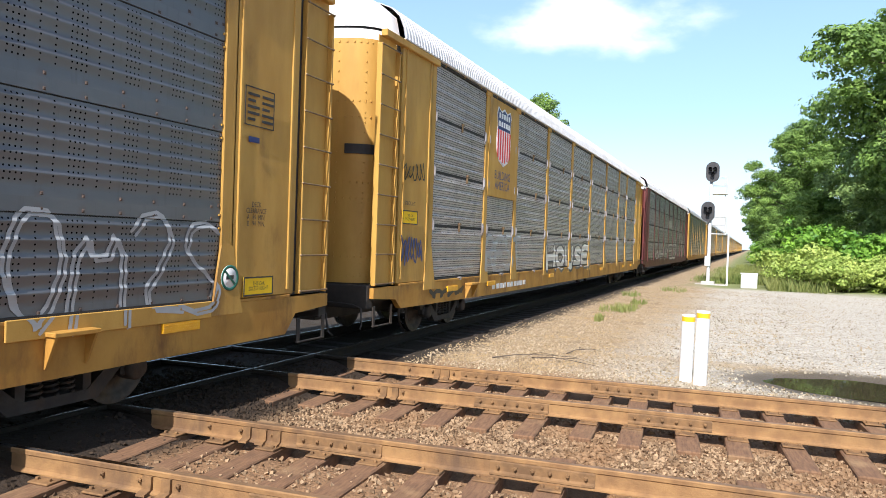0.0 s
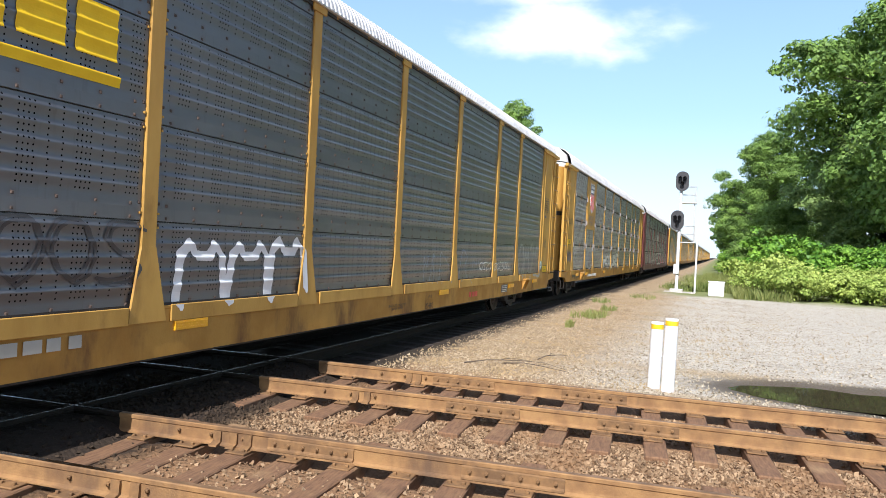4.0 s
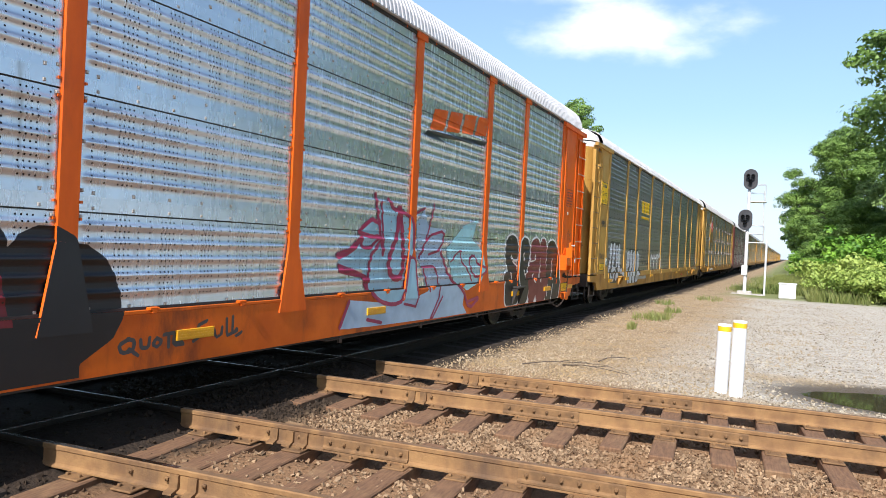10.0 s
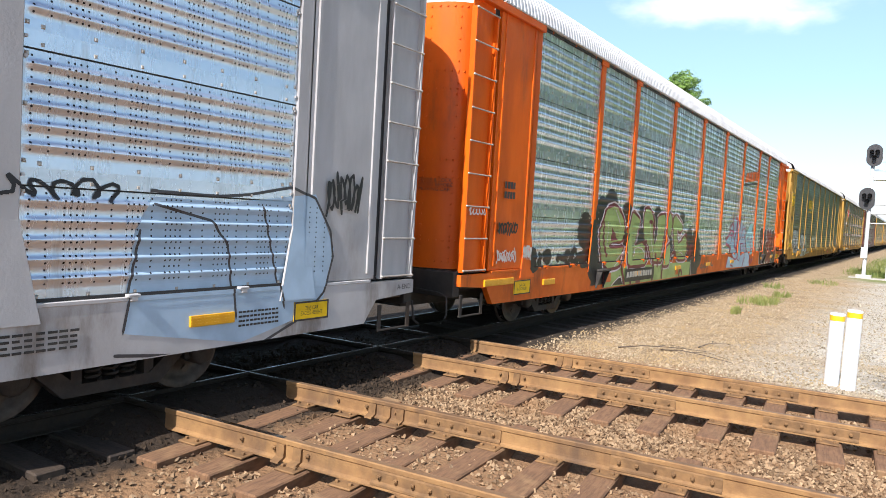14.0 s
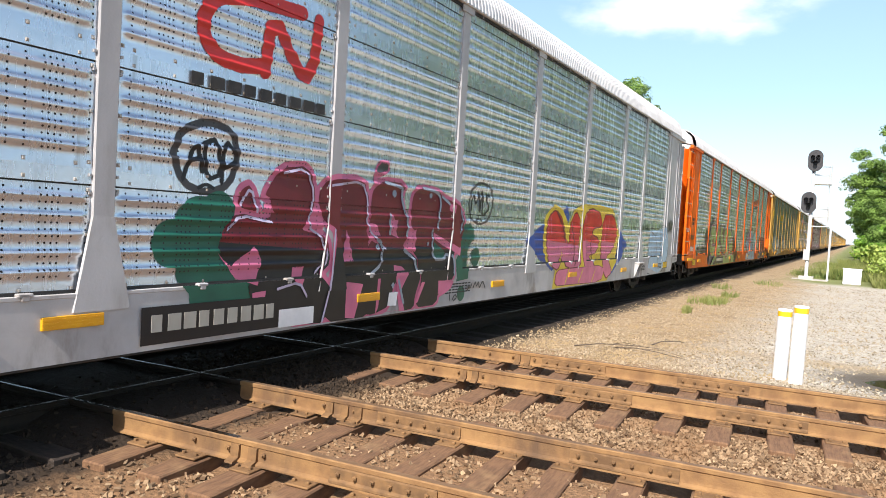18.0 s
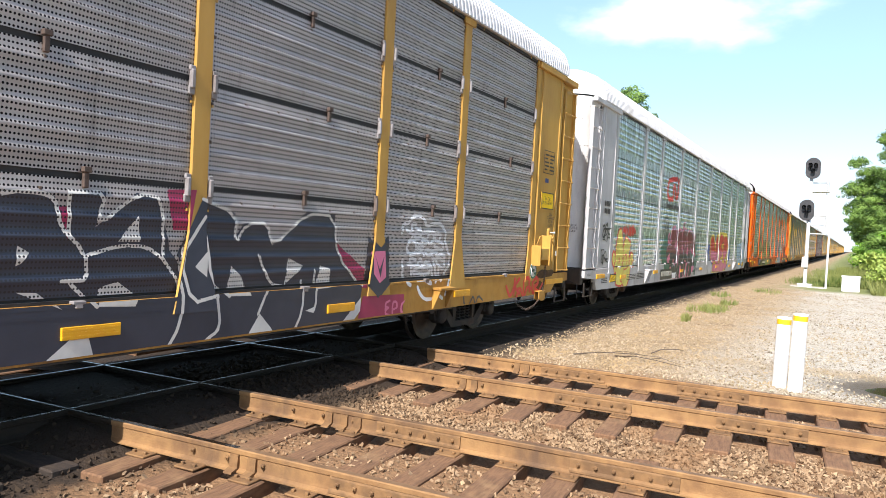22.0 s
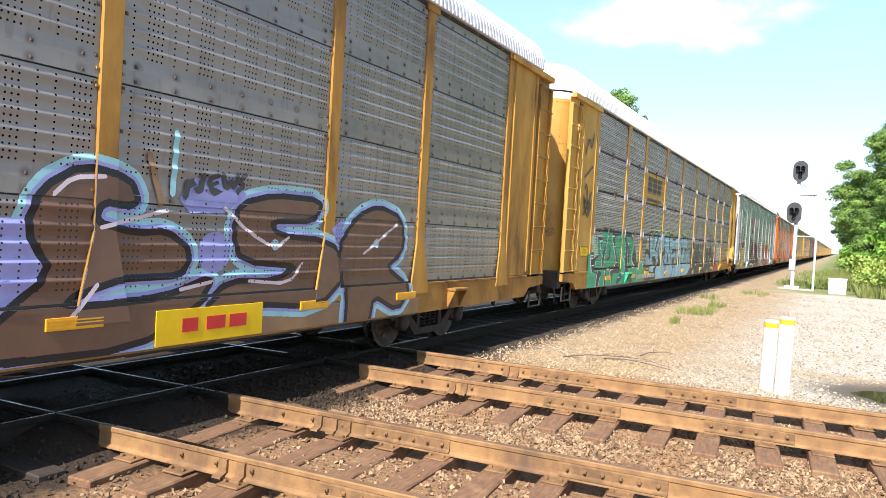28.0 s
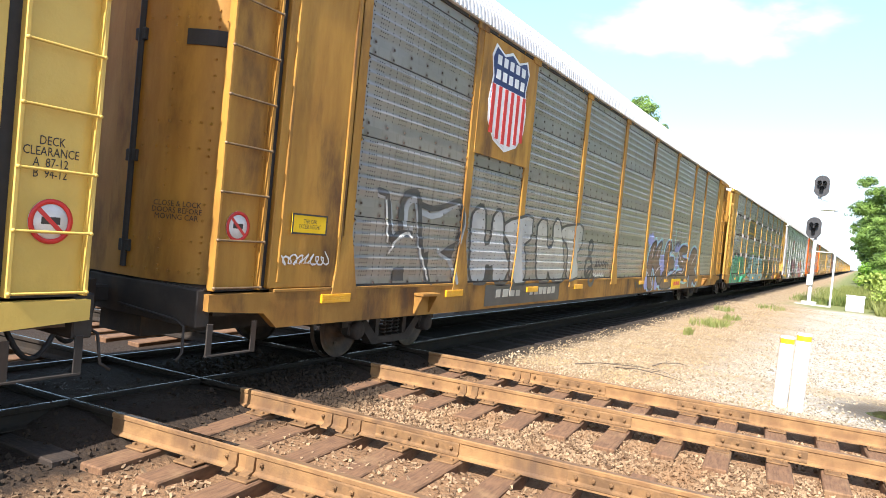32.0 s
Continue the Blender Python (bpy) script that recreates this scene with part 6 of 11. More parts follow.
# ---- paint and signs on the cars ----
LETTERS = {
    "A": [[(0, 0), (0.42, 1), (0.6, 1), (1, 0)], [(0.2, 0.36), (0.8, 0.36)]],
    "B": [[(0, 0), (0, 1), (0.7, 1), (0.88, 0.78), (0.6, 0.53), (0, 0.53)], [(0.6, 0.53), (1, 0.3), (0.75, 0), (0, 0)]],
    "C": [[(1, 0.8), (0.65, 1), (0.2, 0.88), (0, 0.5), (0.15, 0.12), (0.6, 0), (1, 0.16)]],
    "D": [[(0, 0), (0, 1), (0.55, 1), (0.95, 0.7), (0.95, 0.3), (0.55, 0), (0, 0)]],
    "E": [[(1, 0.95), (0.1, 1), (0, 0.5), (0, 0), (1, 0.03)], [(0, 0.52), (0.8, 0.52)]],
    "F": [[(1, 1), (0, 0.95), (0.05, 0)], [(0, 0.5), (0.8, 0.52)]],
    "H": [[(0, 0), (0, 1)], [(1, 0), (0.95, 1)], [(0, 0.45), (1, 0.5)]],
    "I": [[(0.5, 0), (0.45, 1)]],
    "K": [[(0, 0), (0.05, 1)], [(1, 1), (0.1, 0.45), (1, 0)]],
    "L": [[(0, 1), (0, 0.05), (0.9, 0)]],
    "M": [[(0, 0), (0.1, 1), (0.5, 0.4), (0.9, 1), (1, 0)]],
    "N": [[(0, 0), (0.05, 1), (0.9, 0.05), (1, 1)]],
    "O": [[(0.5, 0), (0.08, 0.25), (0.05, 0.75), (0.5, 1), (0.95, 0.75), (0.92, 0.25), (0.5, 0)]],
    "P": [[(0, 0), (0.05, 1), (0.8, 0.95), (0.95, 0.68), (0.7, 0.42), (0.05, 0.42)]],
    "R": [[(0, 0), (0.05, 1), (0.8, 0.95), (0.92, 0.7), (0.65, 0.46), (0.05, 0.46)], [(0.5, 0.46), (1.05, 0)]],
    "S": [[(0.95, 0.86), (0.5, 1), (0.08, 0.8), (0.3, 0.55), (0.8, 0.42), (0.92, 0.2), (0.5, 0), (0, 0.12)]],
    "T": [[(0, 0.95), (1, 1)], [(0.5, 0.98), (0.5, 0)]],
    "U": [[(0, 1), (0.02, 0.3), (0.4, 0), (0.8, 0.12), (0.95, 0.4), (0.95, 1)]],
    "V": [[(0, 1), (0.48, 0), (1, 1)]],
    "W": [[(0, 1), (0.22, 0), (0.5, 0.7), (0.78, 0), (1, 1)]],
    "G": [[(1, 0.85), (0.55, 1), (0.1, 0.8), (0, 0.4), (0.3, 0), (0.9, 0.1), (0.95, 0.45), (0.55, 0.45)]],
    "2": [[(0.05, 0.75), (0.4, 1), (0.85, 0.85), (0.8, 0.5), (0.1, 0.05), (1, 0)]],
    "0": [[(0.5, 0), (0.08, 0.25), (0.05, 0.75), (0.5, 1), (0.95, 0.75), (0.92, 0.25), (0.5, 0)]],
}


def cut(poly, a, b, c):
    """The part of a convex polygon where a*y + b*z <= c."""
    out = []
    for i, p in enumerate(poly):
        q = poly[i - 1]
        dp, dq = a * p[0] + b * p[1] - c, a * q[0] + b * q[1] - c
        if (dp <= 0) != (dq <= 0):
            t = dq / (dq - dp)
            out.append((q[0] + (p[0] - q[0]) * t, q[1] + (p[1] - q[1]) * t))
        if dp <= 0:
            out.append(p)
    return out


def bands_of(kind):
    out = []
    for r in range(4):
        pr = RIDGES[kind]
        for (za, da), (zb, db) in zip(pr, pr[1:]):
            if zb - za > 1e-6:
                out.append((Z0 + r * ROW + za, FACE + da, Z0 + r * ROW + zb, FACE + db))
    return out


BANDS = {k: bands_of(k) for k in RIDGES}


def apart(polys):
    """Sorts polygons into groups that touch, by the boxes round them."""
    boxes = np.array([(min(p[0] for p in q), max(p[0] for p in q), min(p[1] for p in q), max(p[1] for p in q)) for q in polys])
    left, out = set(range(len(polys))), []
    while left:
        group, todo = [], [left.pop()]
        while todo:
            k = todo.pop()
            group.append(k)
            a = boxes[k]
            near = np.nonzero((boxes[:, 0] < a[1] + 0.004) & (boxes[:, 1] > a[0] - 0.004) & (boxes[:, 2] < a[3] + 0.004) & (boxes[:, 3] > a[2] - 0.004))[0]
            for q in near.tolist():
                if q in left:
                    left.discard(q)
                    todo.append(q)
        out.append([polys[k] for k in sorted(group)])
    return sorted(out, key=len, reverse=True)


class Decal:
    """Paint that follows the sheets, posts and sill of one car."""

    def __init__(self, car, kind, sill_low=0.6):
        self.car, self.kind, self.low, self.plates = car, kind, sill_low, car is cars["A"]

    def lay(self, polys, m, name, label, layer, parent=None):
        """One coat; pieces of it that lie apart are meshes of their own under the first."""
        top = None
        for piece in apart(polys):
            ob = self.lay_piece(piece, m, name if top is None else "spray", label if top is None else "", layer, parent or top)
            top = top or ob
        return top

    def lay_piece(self, polys, m, name, label, layer, parent):
        """The polygons joined into spans, band by band, on whatever lies under them."""
        s, lift = Shape(), 0.0035 * layer
        boxes = [(min(p[1] for p in q), max(p[1] for p in q), q) for q in polys]
        lo, hi = min(b[0] for b in boxes), max(b[1] for b in boxes)
        marks = {lo, hi, 1.0, 1.035, FOOT_TOP, FOOT_LOW, self.low + 0.02} | {z for b in BANDS[self.kind] for z in (b[0], b[2])}
        marks = sorted(z for z in marks if lo <= z <= hi)

        def spans(z, live):
            out = []
            for q in live:
                ys = []
                for k, b in enumerate(q):
                    a = q[k - 1]
                    if (a[1] <= z) != (b[1] <= z):
                        ys.append(a[0] + (b[0] - a[0]) * (z - a[1]) / (b[1] - a[1]))
                ys.sort()
                out += list(zip(ys[::2], ys[1::2]))
            out.sort()
            merged = []
            for a, b in out:
                if merged and a <= merged[-1][1] + 0.002:
                    merged[-1][1] = max(merged[-1][1], b)
                else:
                    merged.append([a, b])
            return merged

        def slab(za, zb, live):
            live = [q for q in live if q[0] < zb and q[1] > za]
            if not live or zb - za < 1e-5:
                return
            e = (zb - za) * 0.01
            shapes = [q[2] for q in live]
            low, top = spans(za + e, shapes), spans(zb - e, shapes)
            jump = len(low) != len(top) or any(abs(a - c) + abs(b - f) > 3 * (zb - za) + 0.06 for (a, b), (c, f) in zip(low, top))
            if zb - za > 0.045 or (jump and zb - za > 0.009):
                zm = (za + zb) / 2
                slab(za, zm, live)
                slab(zm, zb, live)
                return
            if len(low) != len(top):
                low = top = spans((za + zb) / 2, shapes)
            for (a, b), (c, f) in zip(low, top):
                self.patch(s, [(a, za), (b, za), (f, zb), (c, zb)], lift)

        for za, zb in zip(marks, marks[1:]):
            slab(za, zb, boxes)
        if s.f:
            return part(name, s, parent or self.car, label, mats=(m,))

    def patch(self, s, poly, lift):
        ys, zs = [p[0] for p in poly], [p[1] for p in poly]
        y0, y1, z0, z1 = min(ys), max(ys), min(zs), max(zs)
        zm = (z0 + z1) / 2

        def put(q, x):
            if len(q) > 2:
                s.add([(x(z) + lift if callable(x) else x + lift, y, z) for y, z in q], [tuple(range(len(q)))])

        if zm > Z0 and y0 < HALF and y1 > -HALF:
            for za, da, zb, db in BANDS[self.kind]:
                if za - 1e-6 <= zm <= zb + 1e-6:
                    put(cut(cut(poly, -1, 0, HALF), 1, 0, HALF), lambda z: da + (db - da) * min(1, max(0, (z - za) / (zb - za))))
                    break
        if zm > FOOT_LOW and not (self.plates and zm < 1.04):
            for e in EDGES:
                if e - 0.26 < y1 and e + 0.26 > y0:
                    if zm > FOOT_TOP:
                        put(cut(cut(poly, 1, 0, e + POST_W - 0.003), -1, 0, -(e - POST_W + 0.003)), POST)
                    else:
                        wide = POST_W - 0.006 + FOOT_G * FOOT_TOP
                        q = cut(poly, 1, FOOT_G, e + wide)
                        put(cut(q, -1, FOOT_G, -e + wide) if q else q, foot_x)
        if zm > 1.04:
            for sg in (1, -1):
                if (y1 if sg > 0 else -y0) > HALF + 0.07:
                    put(cut(poly, -sg, 0, -(HALF + 0.07)), 1.474)
        elif self.plates and zm > 0.872:
            put(poly, SILL + 0.0255)
        elif zm > 1.0:
            put(poly, SILL + 0.0065)
        elif zm > self.low + 0.02:
            put(poly, SILL)


def stroke(pts, w):
    """Convex pieces of a thick line with round ends."""
    out = []
    for (ya, za), (yb, zb) in zip(pts, pts[1:]):
        d = math.hypot(yb - ya, zb - za)
        if d < 1e-5:
            continue
        ny, nz = -(zb - za) / d * w, (yb - ya) / d * w
        out.append([(ya + ny, za + nz), (ya - ny, za - nz), (yb - ny, zb - nz), (yb + ny, zb + nz)])
    for y, z in pts:
        out.append([(y + w * math.cos(a), z + w * math.sin(a)) for a in [math.tau * (k + 0.5) / 10 for k in range(10)]])
    return out


def smooth_line(pts, bend):
    """Rounds the corners of a line once."""
    if not bend or len(pts) < 3:
        return pts
    out = [pts[0]]
    for a, b, c in zip(pts, pts[1:], pts[2:]):
        out.append((b[0] + (a[0] - b[0]) * bend, b[1] + (a[1] - b[1]) * bend))
        out.append((b[0] + (c[0] - b[0]) * bend, b[1] + (c[1] - b[1]) * bend))
    return out + [pts[-1]]


def graffito(dec, text, y0, y1, z0, z1, fill, line, w=0.1, rim=0.035, glow=None, glow_w=0.1, low=None, shine=None, seed=1, slant=0.0, bend=0.3, label=""):
    """A sprayed word: thick letters with an outline, a halo, a second colour below and shine marks."""
    rnd = random.Random(seed)
    n = len(text)
    step = (y1 - y0) / n
    lines = []
    for k, ch in enumerate(text):
        a, b = y0 + k * step + w * 0.9, y0 + (k + 1) * step - w * 0.9
        lo, hi = z0 + w + rnd.uniform(-0.06, 0.06), z1 - w + rnd.uniform(-0.08, 0.05)
        tilt = slant + rnd.uniform(-0.07, 0.07)
        for ln in LETTERS.get(ch, []):
            q = [(a + (b - a) * u + tilt * (v - 0.5) * (hi - lo) + rnd.uniform(-0.02, 0.02), lo + (hi - lo) * v + rnd.uniform(-0.02, 0.02)) for u, v in ln]
            lines.append(smooth_line(q, bend))
    top = None
    if glow:
        top = dec.lay([p for ln in lines for p in stroke(ln, w + glow_w)], glow, "graffiti", label, 1.5)
    sh = [[(y + 0.05, z - 0.04) for y, z in ln] for ln in lines]
    ob = dec.lay([p for ln in lines for p in stroke(ln, w + rim)] + [p for ln in sh for p in stroke(ln, w + rim * 0.7)], line, "outline" if top else "graffiti", "" if top else label, 2, top)
    top = top or ob
    if fill:
        polys = [p for ln in lines for p in stroke(ln, w)]
        dec.lay(polys, fill, "fill", "", 3.4, top)
        if low:
            mid = z0 + (z1 - z0) * 0.52
            polys = [q for q in (cut(p, 0.15 * math.sin(seed), 1, mid + 0.15 * math.sin(seed) * (y0 + y1) / 2) for p in polys) if len(q) > 2]
            dec.lay(polys, low, "fill", "", 4.6, top)
        if shine:
            polys = []
            for ln in lines:
                for (ya, za), (yb, zb) in zip(ln, ln[1:]):
                    if math.hypot(yb - ya, zb - za) > 0.25 and rnd.random() < 0.7:
                        t0, t1 = rnd.uniform(0.05, 0.2), rnd.uniform(0.45, 0.7)
                        o = w * 0.5
                        polys += stroke([(ya + (yb - ya) * t0 - o, za + (zb - za) * t0 + o * 0.3), (ya + (yb - ya) * t1 - o, za + (zb - za) * t1 + o * 0.3)], w * 0.13)
            if polys:
                dec.lay(polys, shine, "shine", "", 5.8, top)
    return top

class Art:
    """A sprayed piece, coat over coat: haloes and rims first, then fills, then lines."""

    def __init__(self, car, kind, low, label):
        self.dec, self.label, self.coats, self.stage = Decal(car, kind, low), label, {}, 0
        self.punched = PUNCHED[kind]
        self.solid = {}

    def put(self, colour, sub, polys):
        """Shapes that touch are one piece, those that lie apart stay apart."""
        groups = self.coats.setdefault((self.stage, sub, colour), [])
        box = [min(p[0] for q in polys for p in q) - 0.01, max(p[0] for q in polys for p in q) + 0.01, min(p[1] for q in polys for p in q) - 0.01, max(p[1] for q in polys for p in q) + 0.01]
        polys, k = list(polys), 0
        while k < len(groups):
            o = groups[k][0]
            if o[0] < box[1] and o[1] > box[0] and o[2] < box[3] and o[3] > box[2]:
                polys = groups[k][1] + polys
                box = [min(o[0], box[0]), max(o[1], box[1]), min(o[2], box[2]), max(o[3], box[3])]
                del groups[k]
                k = 0
            else:
                k += 1
        groups.append((box, polys))

    def next(self):
        self.stage += 1

    def rounded(self, poly):
        out = []
        for k, b in enumerate(poly):
            a, c = poly[k - 1], poly[(k + 1) % len(poly)]
            out += [(b[0] + (a[0] - b[0]) * 0.2, b[1] + (a[1] - b[1]) * 0.2), (b[0] + (c[0] - b[0]) * 0.2, b[1] + (c[1] - b[1]) * 0.2)]
        return out

    def fill(self, colour, poly):
        self.put(colour, 1, [poly])

    def blob(self, colour, rim, w, poly):
        q = self.rounded(poly)
        self.put(rim, 0, stroke(q + q[:1], w))
        self.put(colour, 1, [q])
        self.solid.setdefault(colour, []).append(q)

    def line(self, colour, w, pts):
        self.put(colour, 2, stroke(smooth_line(pts, 0.22), w))

    def spot(self, colour, c, r):
        self.put(colour, 1, [ring(c[0], c[1], r, 18)[:-1]])

    def lower(self, colour, of, z):
        shapes = self.solid.get(of)
        for q in (cut(p, 0.06, 1, z + 0.06 * p[0][0]) for p in shapes):
            if len(q) > 2:
                self.put(colour, 1, [q])

    def done(self):
        top = None
        for k, key in enumerate(sorted(self.coats, key=lambda q: q[:2])):
            for box, polys in self.coats[key]:
                ob = self.dec.lay(polys, paint(key[2], COLOURS[key[2]], 0.42, self.punched), ("rim", "fill", "line")[key[1]] if top else "graffiti", "" if top else self.label, 1 + 0.5 * k, top)
                top = top or ob




def scrawl(dec, y0, y1, z0, z1, m, seed, w=0.014, turns=7, label="thin sprayed tag"):
    """A loose illegible tag of one line."""
    rnd = random.Random(seed)
    pts = []
    for k in range(turns * 3):
        f = k / (turns * 3 - 1)
        pts.append((y0 + (y1 - y0) * (f + 0.1 * math.sin(k * 2.1)), z0 + (z1 - z0) * (0.5 + 0.45 * math.sin(k * 1.9 + seed) * rnd.uniform(0.5, 1.05))))
    return dec.lay(stroke(smooth_line(pts, 0.3), w), m, "tag", label, 3)


def ring(y, z, r, n=24):
    return [(y + r * math.cos(math.tau * k / n), z + r * math.sin(math.tau * k / n)) for k in range(n + 1)]


def rect(y0, y1, z0, z1):
    return [(y0, z0), (y1, z0), (y1, z1), (y0, z1)]


def plate(car, y, z, w, h, m, x, name, label, border=None):
    s = Shape()
    s.cbox(x - 0.004, x + 0.005, y - w / 2, y + w / 2, z - h / 2, z + h / 2, 0.002)
    p = part(name, s, car, label, mats=(m,))
    if border:
        b = 0.018
        s = Shape()
        for q in ((y - w / 2, y + w / 2, z + h / 2 - b, z + h / 2), (y - w / 2, y + w / 2, z - h / 2, z - h / 2 + b), (y - w / 2, y - w / 2 + b, z - h / 2 + b, z + h / 2 - b), (y + w / 2 - b, y + w / 2, z - h / 2 + b, z + h / 2 - b)):
            s.box(x + 0.004, x + 0.0085, *q)
        part("border", s, p, mats=(border,))
    return p


def words(parent, text, y, z, size, m, x, squeeze=1.0):
    me = lettering(text, size, m)
    return part("lettering", me, parent, at=Matrix.Translation((x, y, z)) @ SIDEWAYS @ Matrix.Diagonal((squeeze, 1, 1, 1)))


def height_sign(car, y, z, x=1.476, w=0.56, h=0.23):
    p = plate(car, y, z, w, h, SIGN_YELLOW, x, "sign", "yellow height warning sign", INK)
    words(p, "THIS CAR\nEXCESS HEIGHT", y, z, h * 0.30, INK, x + 0.0065, 0.74)


def bars(car, y0, y1, z0, z1, m, x, rows=1, seed=1, name="marking", label="painted number, as plain bars", dots=6, slim=0.7):
    """Writing that stays unread: short bars."""
    rnd = random.Random(seed)
    s = Shape()
    hh = (z1 - z0) / rows
    for r in range(rows):
        y = y0
        w = (y1 - y0) / dots
        while y < y1 - w * 0.5:
            g = w * rnd.uniform(0.6, 0.85)
            s.box(x, x + 0.004, y, min(y1, y + g), z1 - r * hh - hh * (0.1 + slim), z1 - r * hh - hh * 0.1)
            y += w
    return part(name, s, car, label, mats=(m,))


def sticker(car, y, z, r, ringm, x=1.476):
    p = Shape()
    p.lathe([(0, 0.004), (r, 0.004), (r, 0)], "x", (x, y, z), 28)
    st = part("sticker", p, car, "round warning sticker with a slash", mats=(WHITE_INK,))
    p = Shape()
    p.lathe([(r * 0.78, 0.005), (r * 0.78, 0.008), (r, 0.008), (r, 0.005)], "x", (x, y, z), 28)
    for q in stroke([(y - r * 0.6, z + r * 0.55), (y + r * 0.6, z - r * 0.55)], r * 0.1)[:1]:
        p.add([(x + 0.0085, a, b) for a, b in q], [(0, 1, 2, 3)])
    part("ring", p, st, mats=(ringm,))
    p = Shape()
    p.box(x + 0.0045, x + 0.0062, y - r * 0.42, y + r * 0.42, z - r * 0.12, z + r * 0.2)
    part("emblem", p, st, mats=(INK,))


def reflectors(car, spots):
    """Ribbed reflective strips on the sill: (middle, lower edge, half width)."""
    for y, z, w in spots:
        s = Shape()
        s.cbox(SILL - 0.002, SILL + 0.025, y - w, y + w, z, z + 0.10, 0.003)
        for k in range(3):
            s.box(SILL + 0.0245, SILL + 0.0275, y - w + 0.006, y + w - 0.006, z + 0.018 + k * 0.026, z + 0.030 + k * 0.026)
        part("reflector", s, car, "yellow reflective strip", mats=(REFLECT,))


def chain(parent, pts, m):
    """Links along a line of points, each turned against the next."""
    pts = [Vector(p) for p in pts]
    run = [0.0]
    for a, b in zip(pts, pts[1:]):
        run.append(run[-1] + (b - a).length)
    n = int(run[-1] / 0.055)
    for k in range(n):
        t = (k + 0.5) / n * run[-1]
        i = max(q for q in range(len(pts) - 1) if run[q] <= t)
        d = (pts[i + 1] - pts[i]).normalized()
        c = pts[i] + d * (t - run[i])
        u = d.cross((1, 0, 0) if k % 2 else (0.3, 0.9, 0.1)).normalized()
        s = Shape()
        s.tube([c + d * 0.036 * math.sin(a) + u * 0.019 * math.cos(a) for a in [math.tau * q / 8 for q in range(9)]], 0.007, 5)
        part("chain_link", s, parent, mats=(m,))


def hand_brake(car, y, z, m, low_m, low, x=1.46):
    """Step bracket between two end plates, ratchet with its lever, and the chain down to a box below the sill."""
    s = Shape()
    s.prism([(y - 0.46, z - 0.16), (y, z - 0.16), (y, z + 0.30), (y - 0.10, z + 0.30), (y - 0.26, z + 0.14), (y - 0.46, z + 0.11)], "x", x, x + 0.02)
    b = part("hand_brake", s, car, "painted hand-brake bracket", mats=(m,))
    for dy, lo, hi in ((-0.46, -0.26, 0.12), (0.0, -0.26, 0.31)):
        s = Shape()
        s.cbox(x, x + 0.19, y + dy - 0.012, y + dy + 0.012, z + lo, z + hi, 0.004)
        part("end_plate", s, b, mats=(m,))
    s = Shape()
    s.cbox(x, x + 0.17, y - 0.445, y - 0.015, z + 0.03, z + 0.06, 0.004)
    s.cbox(x + 0.155, x + 0.17, y - 0.36, y - 0.015, z - 0.12, z + 0.04, 0.004)
    s.cbox(x, x + 0.17, y - 0.445, y - 0.015, z - 0.15, z - 0.12, 0.004)
    part("step_channel", s, b, mats=(m,))
    s = Shape()
    s.prism([(y + 0.04, z - 0.06), (y + 0.16, z - 0.06), (y + 0.17, z + 0.12), (y + 0.15, z + 0.22), (y + 0.06, z + 0.24), (y + 0.04, z + 0.1)], "x", x, x + 0.09)
    part("ratchet_case", s, b, "greasy ratchet case", mats=(RUNG_OLD,))
    s = Shape()
    s.prism([(y + 0.09 + 0.042 * math.cos(a), z + (0.41 if math.sin(a) > 0 else 0.27) + 0.042 * math.sin(a)) for a in [math.tau * k / 16 for k in range(16)]], "x", x + 0.08, x + 0.125)
    part("ratchet_arm", s, b, mats=(m,))
    s = Shape()
    s.lathe([(0.0, 0.17), (0.04, 0.17), (0.055, 0.155), (0.065, 0.13), (0.065, 0.11)], "x", (x, y + 0.12, z + 0.27), 16)
    s.lathe([(0.0, 0.19), (0.025, 0.19), (0.025, 0.16)], "x", (x, y + 0.12, z + 0.27), 8)
    part("ratchet_wheel", s, b, mats=(m,))
    s = Shape()
    s.tube([(x + 0.10, y + 0.10, z + 0.37), (x + 0.17, y + 0.17, z + 0.37)], 0.01, 6)
    s.lathe([(0.0, 0.225), (0.022, 0.21), (0.026, 0.19), (0.016, 0.165)], "y", (x + 0.17, y, z + 0.37), 8)
    part("release_knob", s, b, "pale release knob", mats=(WHITE_INK,))
    s = Shape()
    s.tube([(x + 0.16, y + 0.13, z + 0.22), (x + 0.16, y + 0.27, z + 0.12), (x + 0.16, y + 0.36, z + 0.03)], 0.012, 7)
    lv = part("lever", s, b, mats=(m,))
    s = Shape()
    s.tube([(x + 0.16, y + 0.365, z + 0.03), (x + 0.16, y + 0.365, z - 0.07)], 0.015, 8)
    part("grip", s, lv, "pale worn grip", mats=(WHITE_INK,))
    s = Shape()
    s.cbox(SILL, SILL + 0.11, y - 0.26, y + 0.06, low + 0.13, low + 0.145, 0.004)
    q = [(y - 0.255, low + 0.13), (y - 0.25, low + 0.0), (y - 0.12, low - 0.045), (y + 0.02, low - 0.03), (y + 0.055, low + 0.02), (y + 0.055, low + 0.13)]
    s.prism(q, "x", SILL + 0.09, SILL + 0.108)
    s.prism(q, "x", SILL, SILL + 0.012)
    part("chain_box", s, b, "grimy chain guide bracket", mats=(low_m,))
    chain(b, [(x + 0.08, y + 0.09, z - 0.08), (x + 0.08, y + 0.05, z - 0.5), (x + 0.09, y - 0.04, low + 0.1)], RIVET)
